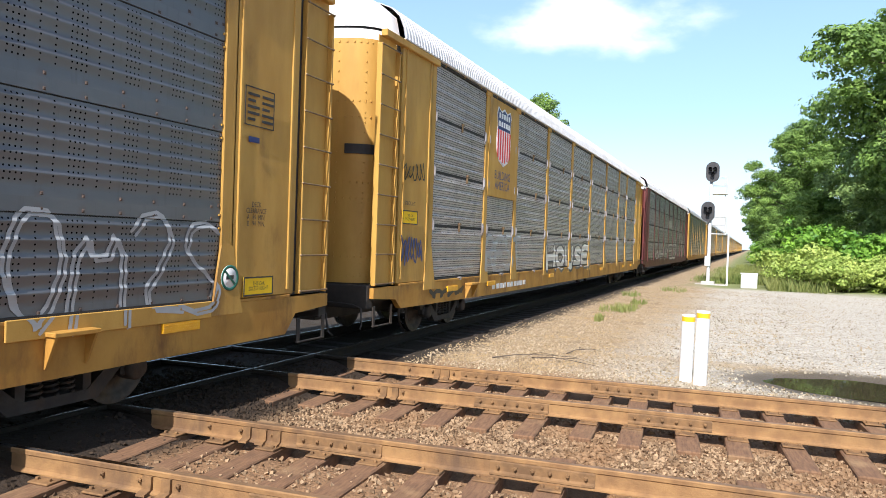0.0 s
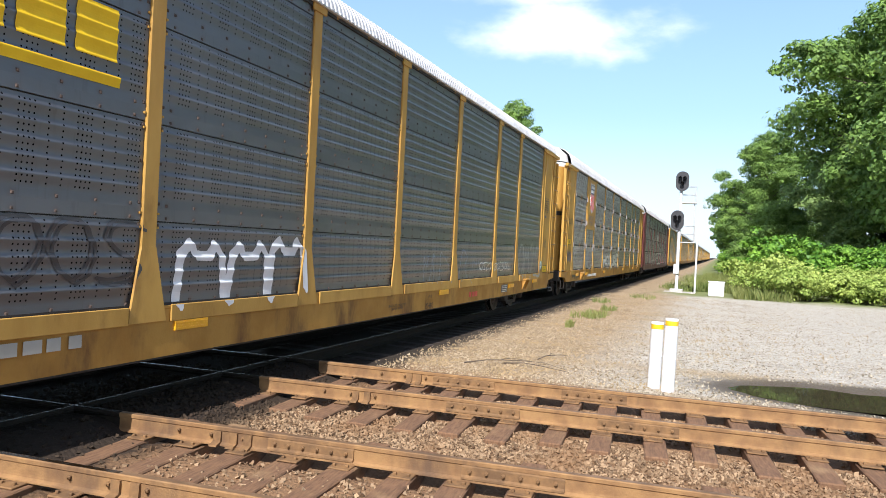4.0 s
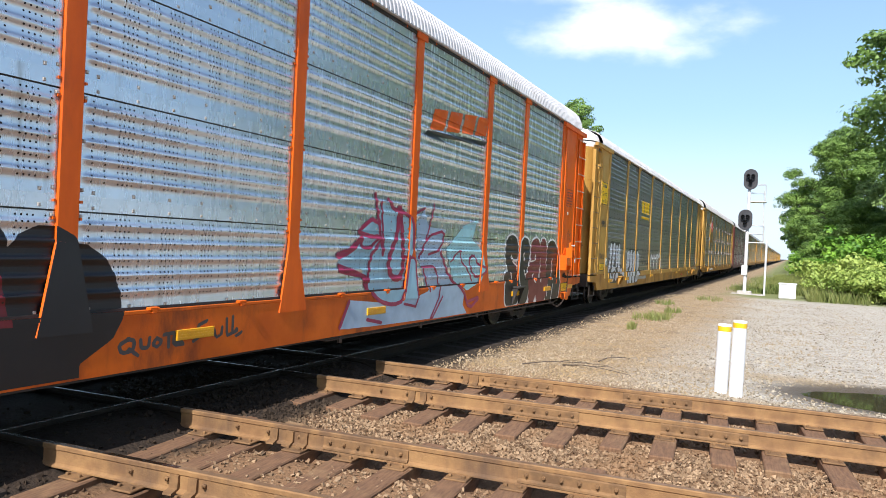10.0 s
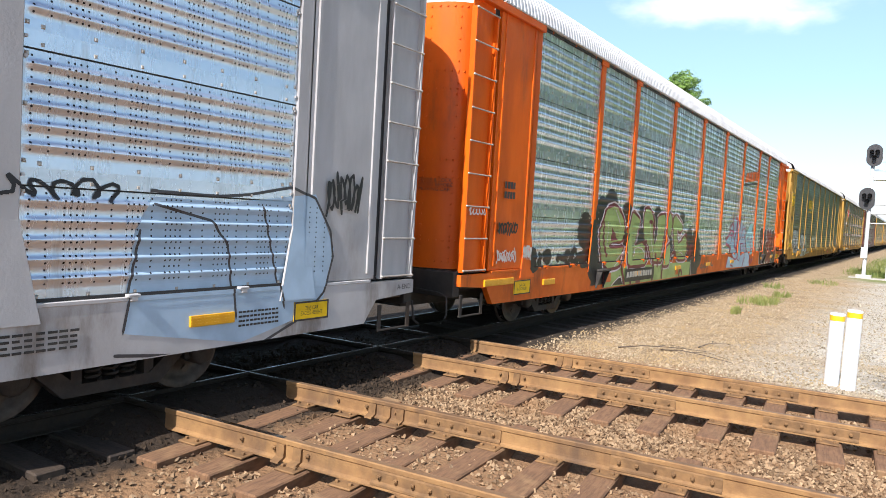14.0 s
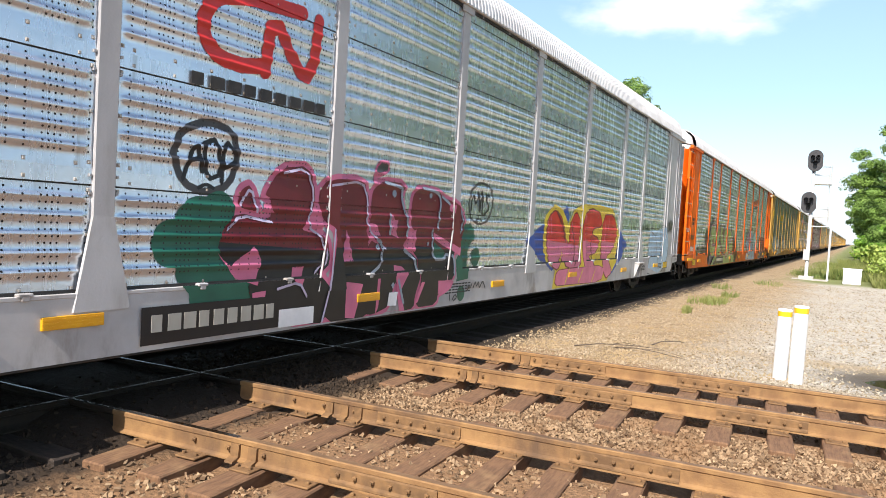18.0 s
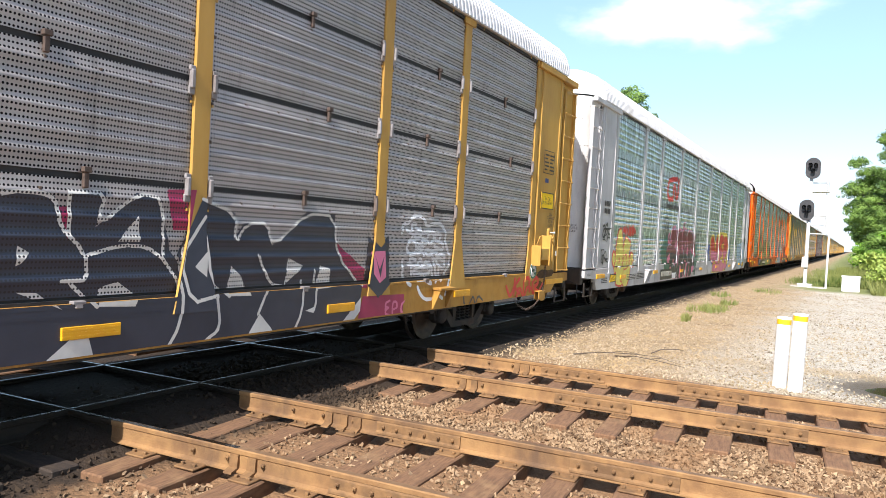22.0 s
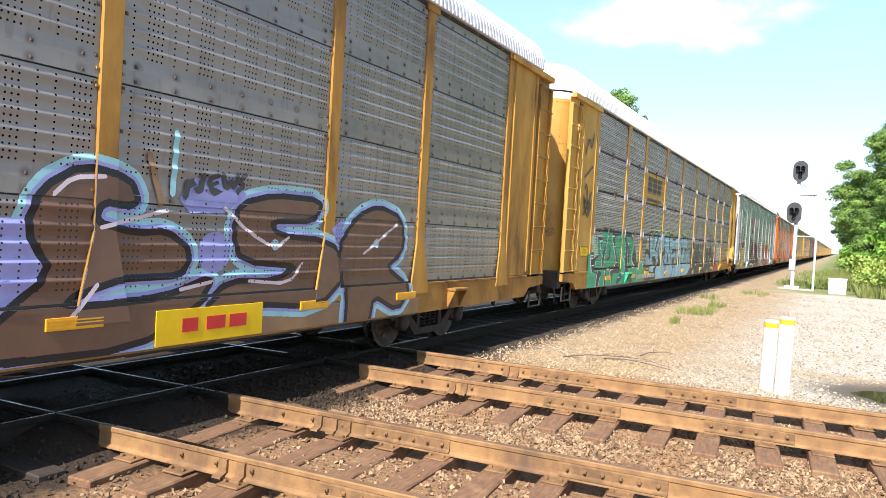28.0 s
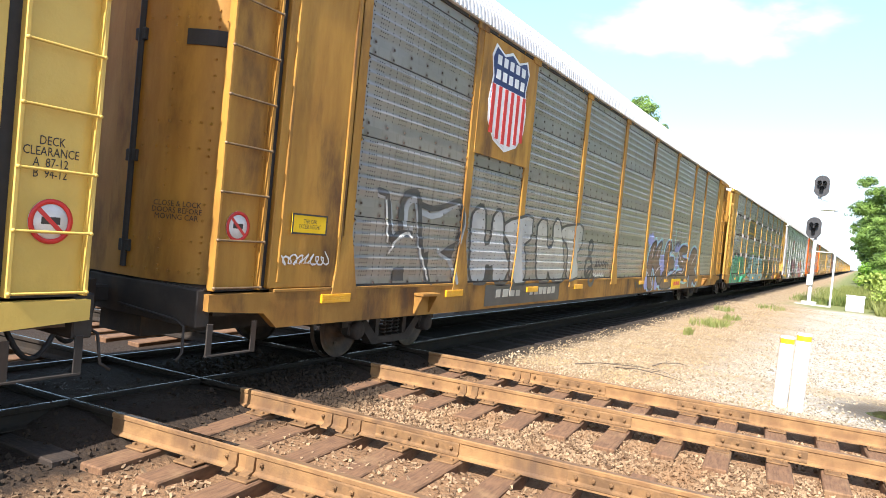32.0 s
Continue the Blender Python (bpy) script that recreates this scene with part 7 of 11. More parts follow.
    chain(b, [(SILL + 0.06, y - 0.16, low - 0.03), (SILL + 0.04, y - 0.36, low - 0.14), (SILL + 0.01, y - 0.6, low - 0.19), (SILL - 0.04, y - 0.86, low - 0.10), (SILL - 0.06, y - 1.03, low - 0.01)], RIVET)


def stain(d, outline, m, seed):
    """A splash of grease with a ragged edge."""
    rnd = random.Random(seed)
    pts = smooth_line(outline + outline[:1], 0.3)[:-1]
    cy, cz = sum(p[0] for p in pts) / len(pts), sum(p[1] for p in pts) / len(pts)
    pts = [(cy + (y - cy) * f, cz + (z - cz) * f) for (y, z), f in zip(pts, [rnd.uniform(0.82, 1.08) for _ in pts])]
    d.lay([pts], m, "stain", "dark greasy stain", 0.6)


def door_words(car, sy, text, z, size, m, frac=0.6):
    """Stencil on the curved end door, turned with the door's face."""
    pl = plan_door(14.12)
    i = int(frac * len(pl))
    (xa, ya), (xb, yb) = pl[i], pl[i + 1]
    nx, ny = yb - ya, xb - xa
    n = Vector((abs(nx), sy * abs(ny), 0)).normalized()
    right = Vector((0, 0, 1)).cross(n)
    o = Vector(((xa + xb) / 2, sy * (ya + yb) / 2, z)) + n * 0.028
    me = lettering(text, size, m)
    mt = Matrix(((right.x, 0, n.x, o.x), (right.y, 0, n.y, o.y), (0, 1, 0, o.z), (0, 0, 0, 1)))
    part("lettering", me, car, "black stencilled door notice", at=mt)


def door_slot(car, z):
    pl = plan_door(14.12)
    s = Shape()
    q = pl[4:11]
    out = [(x * 1.012, -y - 0.012) for x, y in q]
    inn = [(x * 0.97, -y + 0.03) for x, y in q][::-1]
    s.prism(out + inn, "z", z, z + 0.15)
    part("door_slot", s, car, "dark viewing slot in the end door", mats=(BLACK_GAP,))


def end_table(car, y, z, m):
    """Boxed table of small stencilled figures."""
    s = Shape()
    w, h, x = 0.52, 0.44, 1.4745
    for q in ((y, y + w, z + h - 0.012, z + h), (y, y + w, z, z + 0.012), (y, y + 0.012, z, z + h), (y + w - 0.012, y + w, z, z + h)):
        s.box(x, x + 0.004, *q)
    b = part("data_table", s, car, "small stencilled data table", mats=(m,))
    for r in range(5):
        for c in range(2):
            q = Shape()
            q.box(x, x + 0.004, y + 0.05 + c * 0.25, y + 0.05 + c * 0.25 + (0.2 if (r + c) % 3 else 0.13), z + 0.06 + r * 0.07, z + 0.09 + r * 0.07)
            part("figure_bar", q, b, mats=(m,))


LOCK = "CLOSE & LOCK\nDOORS BEFORE\nMOVING CAR"
COLOURS = {"chrome": (0.62, 0.66, 0.72), "white": (0.80, 0.80, 0.79), "black": (0.009, 0.009, 0.011), "navy": (0.02, 0.035, 0.14), "sky": (0.34, 0.58, 0.68), "pale_blue": (0.40, 0.60, 0.72), "crimson": (0.34, 0.02, 0.08), "maroon": (0.17, 0.014, 0.022), "pink": (0.68, 0.17, 0.29), "green": (0.33, 0.43, 0.14), "emerald": (0.025, 0.40, 0.21), "night": (0.032, 0.037, 0.055), "forest": (0.012, 0.12, 0.075), "lemon": (0.72, 0.64, 0.13), "red": (0.62, 0.03, 0.025), "yellow": (0.75, 0.55, 0.05), "blue": (0.025, 0.07, 0.33), "brown": (0.16, 0.085, 0.05), "lilac": (0.33, 0.34, 0.66), "aqua": (0.36, 0.66, 0.70), "ash": (0.055, 0.053, 0.055), "lime": (0.42, 0.52, 0.20), "cream": (0.66, 0.64, 0.58), "grey": (0.36, 0.37, 0.37), "haze": (0.40, 0.54, 0.66), "edge": (0.72, 0.62, 0.66), "lavender": (0.52, 0.46, 0.60), "mint": (0.50, 0.62, 0.44), "tan": (0.30, 0.175, 0.085), "frost": (0.43, 0.42, 0.395), "stone": (0.42, 0.40, 0.34), "orange": (0.62, 0.13, 0.012), "steel": (0.28, 0.33, 0.40)}
P = {k: paint(k, c) for k, c in COLOURS.items()}

# sprayed pieces on the cars
art = Art(cars["A"], "wave", 0.6, "pale blue chalk scrawl across a post")
art.line("steel", 0.011, [(2.71, 1.03), (2.72, 1.33), (2.67, 1.58), (2.87, 1.29), (2.91, 1.55)])
art.line("steel", 0.011, [(3.01, 1.03), (3.17, 1.63), (3.27, 1.51), (3.11, 1.63), (3.28, 1.02)])
art.line("steel", 0.011, [(3.53, 1), (3.56, 1.63)])
art.line("steel", 0.011, [(3.58, 1.63), (4.02, 1.39), (4.11, 1.18), (4.09, 1)])
art.line("steel", 0.011, [(4.73, 0.99), (4.69, 1.26), (4.86, 1.68)])
art.line("steel", 0.011, [(4.9, 1.7), (5.27, 1.52), (4.98, 1.34), (5.37, 0.96)])
art.line("steel", 0.011, [(5.58, 1.29), (5.6, 1.52), (5.82, 1.31), (5.85, 1.55)])
art.line("steel", 0.011, [(5.97, 1.4), (6.11, 1.53), (6.3, 1.3)])
art.line("steel", 0.011, [(6.33, 1.53), (6.41, 1.27), (6.55, 1.5)])
art.done()

art = Art(cars["A"], "wave", 0.6, "silver bubble-letter graffiti outlined in black")
art.fill("black", [(-11.69, 0.94), (-11.64, 1.34), (-11.49, 1.58), (-11.59, 1.85), (-11.47, 1.99), (-11.28, 2.09), (-10.9, 2.08), (-10.49, 2.06), (-10.09, 2.08), (-9.86, 1.95), (-9.86, 1.33), (-9.67, 1.26), (-9.3, 1.14), (-9.39, 0.86), (-9.59, 0.74), (-9.87, 0.89), (-10.32, 0.92), (-10.47, 0.7), (-10.96, 0.71), (-11.45, 0.73)])
art.next()
art.blob("chrome", "black", 0.035, [(-11.61, 0.96), (-11.61, 1.2), (-11.46, 1.54), (-11.56, 1.82), (-11.47, 1.92), (-11.27, 2.05), (-11.16, 1.95), (-11.18, 1.68), (-11.28, 1.43), (-11.35, 1.19), (-11.46, 1.13), (-11.41, 0.91), (-11.27, 0.97), (-11.2, 0.83), (-11.45, 0.77)])
art.blob("chrome", "black", 0.035, [(-11.1, 1.4), (-11.06, 1.83), (-10.98, 2.02), (-10.78, 2.05), (-10.69, 1.92), (-10.72, 1.61), (-10.82, 1.35), (-10.92, 1.23), (-10.54, 1.25), (-10.57, 1.12), (-10.98, 1.06), (-10.94, 0.8), (-11.13, 0.77), (-11.18, 1), (-11.1, 1.18)])
art.blob("chrome", "black", 0.035, [(-10.59, 1.5), (-10.64, 1.88), (-10.49, 2.02), (-10.34, 1.93), (-10.37, 1.69), (-10.26, 1.57), (-10.25, 1.34), (-10.5, 1.17), (-10.41, 0.97), (-10.54, 0.77), (-10.76, 0.8), (-10.81, 1), (-10.47, 1.13)])
art.blob("chrome", "black", 0.035, [(-10.19, 1.45), (-10.27, 1.85), (-10.1, 2.05), (-9.92, 1.94), (-9.92, 1.33), (-9.8, 1.05), (-9.58, 0.86), (-9.42, 0.93), (-9.42, 1.09), (-9.62, 1.2), (-9.79, 1.15), (-9.87, 0.95), (-10.23, 1.12)])
art.next()
art.line("black", 0.016, [(-10.94, 1.83), (-10.93, 1.63), (-10.83, 1.6)])
art.line("black", 0.016, [(-10.55, 1.88), (-10.56, 1.67)])
art.line("black", 0.012, [(-11.62, 1.06), (-11.09, 1.03)])
art.line("white", 0.016, [(-11.32, 2), (-11.35, 1.86)])
art.line("white", 0.016, [(-10.89, 1.99), (-10.89, 1.89)])
art.line("white", 0.014, [(-10.47, 1.96), (-10.49, 1.84)])
art.line("white", 0.014, [(-10.08, 2), (-10.13, 1.86)])
art.fill("white", [(-11.74, 1.91), (-11.65, 1.96), (-11.54, 1.9), (-11.67, 1.85)])
art.done()

art = Art(cars["A"], "wave", 0.6, "silver graffiti with a blue-white rim")
art.fill("black", [(-8.86, 1.25), (-8.8, 1.76), (-8.44, 1.86), (-8.02, 1.89), (-7.47, 1.88), (-6.87, 1.84), (-6.4, 1.71), (-6.36, 0.92), (-6.89, 0.63), (-7.47, 0.55), (-8.31, 0.54), (-8.77, 0.59)])
art.next()
art.blob("chrome", "black", 0.03, [(-8.8, 1.3), (-8.77, 1.73), (-8.44, 1.83), (-8.26, 1.69), (-8.29, 1.28), (-8.55, 1.15), (-8.42, 0.62), (-8.72, 0.6)])
art.blob("chrome", "black", 0.03, [(-8.14, 1.14), (-8.23, 1.67), (-8.02, 1.87), (-7.79, 1.7), (-7.8, 1.22), (-7.98, 1.03), (-7.97, 0.64), (-8.3, 0.58), (-8.37, 1)])
art.blob("chrome", "black", 0.03, [(-7.67, 1.12), (-7.7, 1.67), (-7.47, 1.85), (-7.22, 1.7), (-7.28, 1.21), (-7.49, 1.03), (-7.42, 0.62), (-7.75, 0.58), (-7.89, 0.98)])
art.blob("chrome", "black", 0.03, [(-7.14, 1.7), (-6.99, 1.78), (-6.82, 1.81), (-6.47, 1.68), (-6.42, 1.18), (-6.83, 1), (-6.4, 0.94), (-6.89, 0.66), (-7.27, 0.62), (-7.11, 1.04)])
art.next()
art.line("black", 0.014, [(-8.6, 1.69), (-8.65, 1.46), (-8.42, 1.42), (-8.46, 1.66)])
art.line("black", 0.012, [(-8.05, 1.67), (-8.06, 1.42)])
art.line("black", 0.012, [(-7.51, 1.67), (-7.52, 1.42)])
art.line("black", 0.012, [(-8.69, 1.06), (-8.55, 1.03), (-8.56, 0.68)])
art.line("black", 0.012, [(-6.82, 1.57), (-6.84, 1.25)])
art.done()

art = Art(cars["N"], "flat", 0.5, "pale blue wild-style graffiti with crimson outlines")
art.fill("sky", [(2.37, 1.48), (2.66, 1.58), (2.89, 1.77), (2.91, 1.9), (3.19, 2.05), (3.33, 2.02), (3.37, 2.27), (3.57, 2.33), (3.85, 2.2), (3.97, 2.24), (4.24, 2.14), (4.34, 2.01), (4.34, 1.63), (4.16, 1.23), (4.1, 0.9), (3.77, 0.81), (3.4, 0.89), (3.15, 1.03), (3.09, 1.21), (2.91, 1.36), (2.37, 1.42)])
art.fill("sky", [(4.1, 1.53), (4.42, 1.51), (4.43, 1.32), (4.57, 0.76), (4.1, 0.82), (4.16, 1.19)])
art.fill("haze", [(4.47, 2.05), (4.7, 2.28), (4.88, 2.01), (5.51, 1.99), (5.33, 1.61), (5.76, 1.17), (6.29, 0.94), (6.22, 0.52), (5.5, 0.53), (4.72, 0.56), (4.6, 0.93), (4.9, 0.98), (4.67, 1.37), (4.51, 1.5)])
art.fill("aqua", [(5.53, 1.65), (6.23, 2.09), (6.83, 2.22), (6.62, 1.85), (7.04, 1.68), (7.24, 1.31), (7.01, 1.08), (6.4, 0.93), (5.89, 1.12)])
art.fill("haze", [(2.64, 0.95), (3.4, 0.88), (4.14, 0.86), (4.6, 0.91), (5.12, 0.89), (4.99, 0.53), (3.49, 0.55), (2.42, 0.58)])
art.fill("haze", [(5.35, 0.9), (5.98, 0.91), (6.43, 0.52), (5.04, 0.52)])
art.fill("crimson", [(2.37, 1.44), (2.67, 1.37), (3.07, 1.27), (3.16, 1.03), (3.05, 1.07), (2.95, 1.24), (2.59, 1.28), (2.38, 1.32)])
art.next()
art.line("crimson", 0.045, [(2.37, 1.54), (2.63, 1.59), (2.89, 1.77)])
art.line("crimson", 0.03, [(3.37, 2.02), (3.23, 2.02), (3.16, 2.06), (2.82, 1.87), (2.91, 1.84), (3.21, 1.8), (3.34, 1.82), (3.4, 1.74), (3.12, 1.52), (3.11, 1.18)])
art.line("crimson", 0.025, [(2.92, 1.75), (2.89, 1.66), (3.12, 1.64), (3.34, 1.79)])
art.line("crimson", 0.03, [(3.21, 2.4), (3.37, 1.91), (3.48, 1.56)])
art.line("crimson", 0.022, [(3.38, 2.3), (3.46, 1.86), (3.5, 1.56)])
art.line("crimson", 0.03, [(3.56, 2.36), (3.73, 2.22), (3.89, 2.22), (4.24, 2.14), (4.33, 2.01), (4.34, 1.67)])
art.line("crimson", 0.05, [(3.89, 2.24), (3.87, 1.85), (3.69, 1.59), (3.63, 1.4), (3.75, 1.22), (3.99, 1.2), (4.08, 1.36), (4.04, 1.76), (3.93, 2.24)])
art.line("crimson", 0.03, [(3.16, 1.03), (3.4, 0.89), (3.77, 0.82), (4.08, 0.87), (4.23, 1.53)])
art.line("crimson", 0.02, [(4.1, 1.53), (4.42, 1.51), (4.43, 1.32), (4.57, 0.74), (4.1, 0.82)])
art.line("crimson", 0.02, [(5.04, 2.39), (4.88, 1.97), (4.65, 1.57)])
art.line("crimson", 0.02, [(4.46, 2.21), (4.7, 2.3)])
art.line("crimson", 0.022, [(4.56, 1.51), (4.84, 1.86), (5.48, 1.98), (5.32, 1.65), (4.91, 1.57)])
art.line("crimson", 0.02, [(4.67, 1.37), (5.17, 1.38), (5.35, 0.95), (4.99, 0.53)])
art.line("crimson", 0.02, [(4.72, 1.35), (4.95, 0.98)])
art.line("crimson", 0.03, [(5.33, 1.61), (5.7, 1.17), (6.25, 0.94), (6.5, 0.58), (7.03, 0.8), (6.45, 0.73)])
art.line("crimson", 0.018, [(5.74, 1.45), (6.12, 1.68), (6.14, 1.47), (6.44, 1.32), (6.69, 1.09)])
art.line("crimson", 0.022, [(6.5, 1.5), (6.72, 1.58), (6.9, 1.4), (7.38, 1.3), (6.84, 1.13), (6.59, 1.32), (6.5, 1.5)])
art.line("crimson", 0.03, [(2.41, 0.6), (2.61, 0.94)])
art.line("crimson", 0.025, [(3.07, 0.66), (3.45, 0.59)])
art.line("crimson", 0.02, [(5.04, 0.52), (5.41, 0.87)])
art.done()

art = Art(cars["N"], "flat", 0.5, "black and maroon bubble-letter graffiti with white rims")
art.blob("black", "white", 0.045, [(8.32, 1.61), (8.34, 1.82), (8.47, 1.96), (8.72, 2.01), (8.96, 1.95), (9.09, 1.79), (9.1, 1.5), (8.76, 1.49), (8.74, 1.44), (8.96, 1.36), (9.09, 1.21), (9.16, 0.89), (9.09, 0.55), (8.74, 0.52), (8.32, 0.54), (8.3, 1.04), (8.34, 1.22), (8.57, 1.24), (8.4, 1.37)])
art.blob("black", "white", 0.045, [(9.2, 1.73), (9.22, 1.89), (9.43, 1.98), (9.71, 1.94), (9.86, 1.78), (9.84, 1.52), (9.71, 1.27), (9.62, 1.15), (9.73, 0.96), (9.78, 0.83), (9.7, 0.62), (9.57, 0.51), (9.09, 0.53), (9.17, 0.88), (9.1, 1.24), (9.19, 1.52)])
art.blob("black", "white", 0.045, [(11.09, 1.73), (11.24, 1.92), (11.58, 1.96), (11.88, 1.82), (12.02, 1.51), (12.03, 1.08), (12.11, 0.88), (12.02, 0.49), (11.15, 0.5), (10.94, 0.5), (11.13, 0.9), (11.08, 1.37)])
art.blob("maroon", "white", 0.045, [(9.89, 1.78), (10.01, 1.92), (10.32, 1.99), (10.53, 1.89), (10.62, 1.69), (10.59, 1.38), (10.59, 0.97), (10.66, 0.9), (10.99, 0.88), (10.92, 0.51), (10.26, 0.49), (9.71, 0.51), (9.78, 0.83), (9.64, 1.12), (9.75, 1.3), (9.94, 1.44)])
art.blob("maroon", "white", 0.045, [(10.57, 1.83), (10.67, 1.97), (10.88, 1.98), (11.04, 1.86), (11.08, 1.59), (11.01, 1.45), (11.09, 1.26), (11.15, 0.86), (10.92, 0.51), (10.6, 0.53), (10.62, 0.97), (10.64, 1.38)])
art.next()
art.line("white", 0.02, [(8.66, 1.51), (8.7, 1.58), (8.76, 1.47), (9.03, 1.45)])
art.line("white", 0.02, [(8.65, 1.21), (8.76, 1.14), (8.73, 1.06)])
art.line("white", 0.02, [(9.41, 1.61), (9.44, 1.43), (9.49, 1.49), (9.44, 1.62)])
art.line("white", 0.02, [(9.86, 1.44), (10.2, 1.46), (10.25, 1.59)])
art.line("white", 0.02, [(10.24, 0.96), (10.1, 1.02), (10.07, 1.1), (10.16, 1.16)])
art.line("white", 0.02, [(10.56, 0.97), (10.52, 1.14), (10.61, 1.35)])
art.line("white", 0.02, [(11.5, 1.5), (11.49, 1.01)])
art.line("white", 0.02, [(9.39, 1.25), (9.6, 1.14), (9.74, 1.25)])
art.line("white", 0.02, [(11.12, 0.87), (11.07, 0.62)])
art.line("white", 0.02, [(11.52, 0.88), (11.4, 0.52)])
art.line("white", 0.02, [(9.07, 1.15), (9.17, 0.88)])
art.fill("white", [(9.56, 0.52), (9.75, 0.65), (9.79, 0.58), (9.73, 0.52)])
art.fill("white", [(10.1, 0.52), (10.25, 0.67), (10.31, 0.52)])
art.done()

art = Art(cars["N"], "flat", 0.5, "black sprayed cloud edge across a post and the sill")
art.fill("black", [(-1.98, 1.5), (-1.74, 1.47), (-1.6, 1.58), (-1.45, 1.63), (-1.24, 1.61), (-1.1, 1.53), (-1.0, 1.42), (-0.92, 1.24), (-0.88, 1.1), (-0.9, 0.97), (-0.99, 0.81), (-1.3, 0.63), (-1.3, 0.5), (-2.1, 0.5), (-2.1, 1.2)])
art.done()
art = Art(cars["N"], "flat", 0.5, "thin black handwriting sprayed on the sill")
art.line("ash", 0.018, [(-0.82, 0.79), (-0.93, 0.75), (-0.9, 0.67), (-0.78, 0.68), (-0.76, 0.77), (-0.84, 0.79)])
art.line("ash", 0.018, [(-0.82, 0.7), (-0.72, 0.63)])
art.line("ash", 0.018, [(-0.7, 0.77), (-0.69, 0.69), (-0.61, 0.69), (-0.6, 0.78)])
art.line("ash", 0.018, [(-0.52, 0.77), (-0.57, 0.71), (-0.5, 0.68), (-0.46, 0.74), (-0.52, 0.77)])
art.line("ash", 0.018, [(-0.44, 0.79), (-0.32, 0.8)])
art.line("ash", 0.018, [(-0.38, 0.79), (-0.38, 0.67)])
art.line("ash", 0.018, [(-0.24, 0.81), (-0.32, 0.78), (-0.32, 0.68), (-0.2, 0.68)])
art.line("ash", 0.018, [(-0.31, 0.73), (-0.24, 0.74)])
art.line("ash", 0.018, [(0.1, 0.88), (-0.04, 0.84), (0.06, 0.76), (-0.08, 0.69)])
art.line("ash", 0.018, [(0.2, 0.78), (0.22, 0.7), (0.3, 0.71), (0.31, 0.8)])
art.line("ash", 0.018, [(0.37, 0.88), (0.38, 0.7), (0.44, 0.72)])
art.line("ash", 0.018, [(0.46, 0.9), (0.46, 0.7), (0.54, 0.78), (0.5, 0.68), (0.6, 0.72)])
art.done()

art = Art(cars["N"], "flat", 0.5, "green graffiti with maroon outlines and white edges")
art.line("edge", 0.105, [(-8.91, 1.66), (-8.72, 1.88), (-8.59, 2.12), (-8.1, 2.22), (-7.6, 1.97), (-7.46, 1.68), (-7.6, 1.48), (-8.27, 1.45), (-8.4, 1.33), (-8.01, 1.31), (-7.48, 1.35), (-7.68, 1.11), (-7.77, 0.95), (-8.63, 0.91), (-8.84, 1.37), (-8.91, 1.66)])
art.line("edge", 0.105, [(-7.08, 2.14), (-6.42, 1.93), (-6.75, 1.53), (-6.8, 1.36), (-6.1, 1.45), (-5.89, 0.95), (-6.95, 0.93), (-7.29, 0.95), (-7.32, 1.48), (-7.42, 1.66), (-7.23, 1.75), (-7.08, 2.14)])
art.fill("green", [(-8.68, 0.93), (-2.11, 0.9), (-2.08, 0.53), (-4.7, 0.52), (-6.9, 0.49), (-8.66, 0.52)])
art.line("edge", 0.1, [(-6.21, 2.16), (-6.1, 2.22), (-5.86, 2.22), (-5.52, 2.05), (-5.54, 1.69), (-5.31, 1.33), (-5.16, 1.64), (-5.21, 2.01), (-5.03, 2.09), (-4.54, 2.14), (-4.59, 1.7), (-4.73, 1.3), (-4.76, 0.97), (-5.28, 0.98), (-5.62, 1.01), (-6.06, 1.48), (-6.22, 1.71), (-6.21, 2.16)])
art.line("edge", 0.1, [(-4.39, 1.88), (-4.36, 2.11), (-4.22, 2.19), (-4.01, 2.09), (-3.94, 1.88), (-4, 1.69), (-4.17, 1.56), (-4.34, 1.64), (-4.39, 1.88)])
art.line("edge", 0.1, [(-4.2, 1.4), (-4, 1.43), (-4.16, 1), (-4.2, 0.86), (-4.64, 0.86), (-4.65, 0.99), (-4.47, 1.29), (-4.2, 1.4)])
art.line("edge", 0.1, [(-3.89, 2.01), (-3.67, 2.16), (-2.91, 1.88), (-3.13, 1.68), (-3.47, 1.79), (-3.48, 1.55), (-3.22, 1.36), (-2.6, 1.66), (-2.4, 1.27), (-2.61, 0.98), (-3.45, 0.99), (-3.53, 1.17), (-3.68, 1.36), (-3.89, 2.01)])
art.next()
art.blob("green", "maroon", 0.068, [(-8.91, 1.66), (-8.72, 1.88), (-8.59, 2.12), (-8.1, 2.22), (-7.6, 1.97), (-7.46, 1.68), (-7.6, 1.48), (-8.27, 1.45), (-8.4, 1.33), (-8.01, 1.31), (-7.48, 1.35), (-7.68, 1.11), (-7.77, 0.95), (-8.63, 0.91), (-8.84, 1.37)])
art.blob("green", "maroon", 0.068, [(-7.08, 2.14), (-6.42, 1.93), (-6.75, 1.53), (-6.8, 1.36), (-6.1, 1.45), (-5.89, 0.95), (-6.95, 0.93), (-7.29, 0.95), (-7.32, 1.48), (-7.42, 1.66), (-7.23, 1.75)])
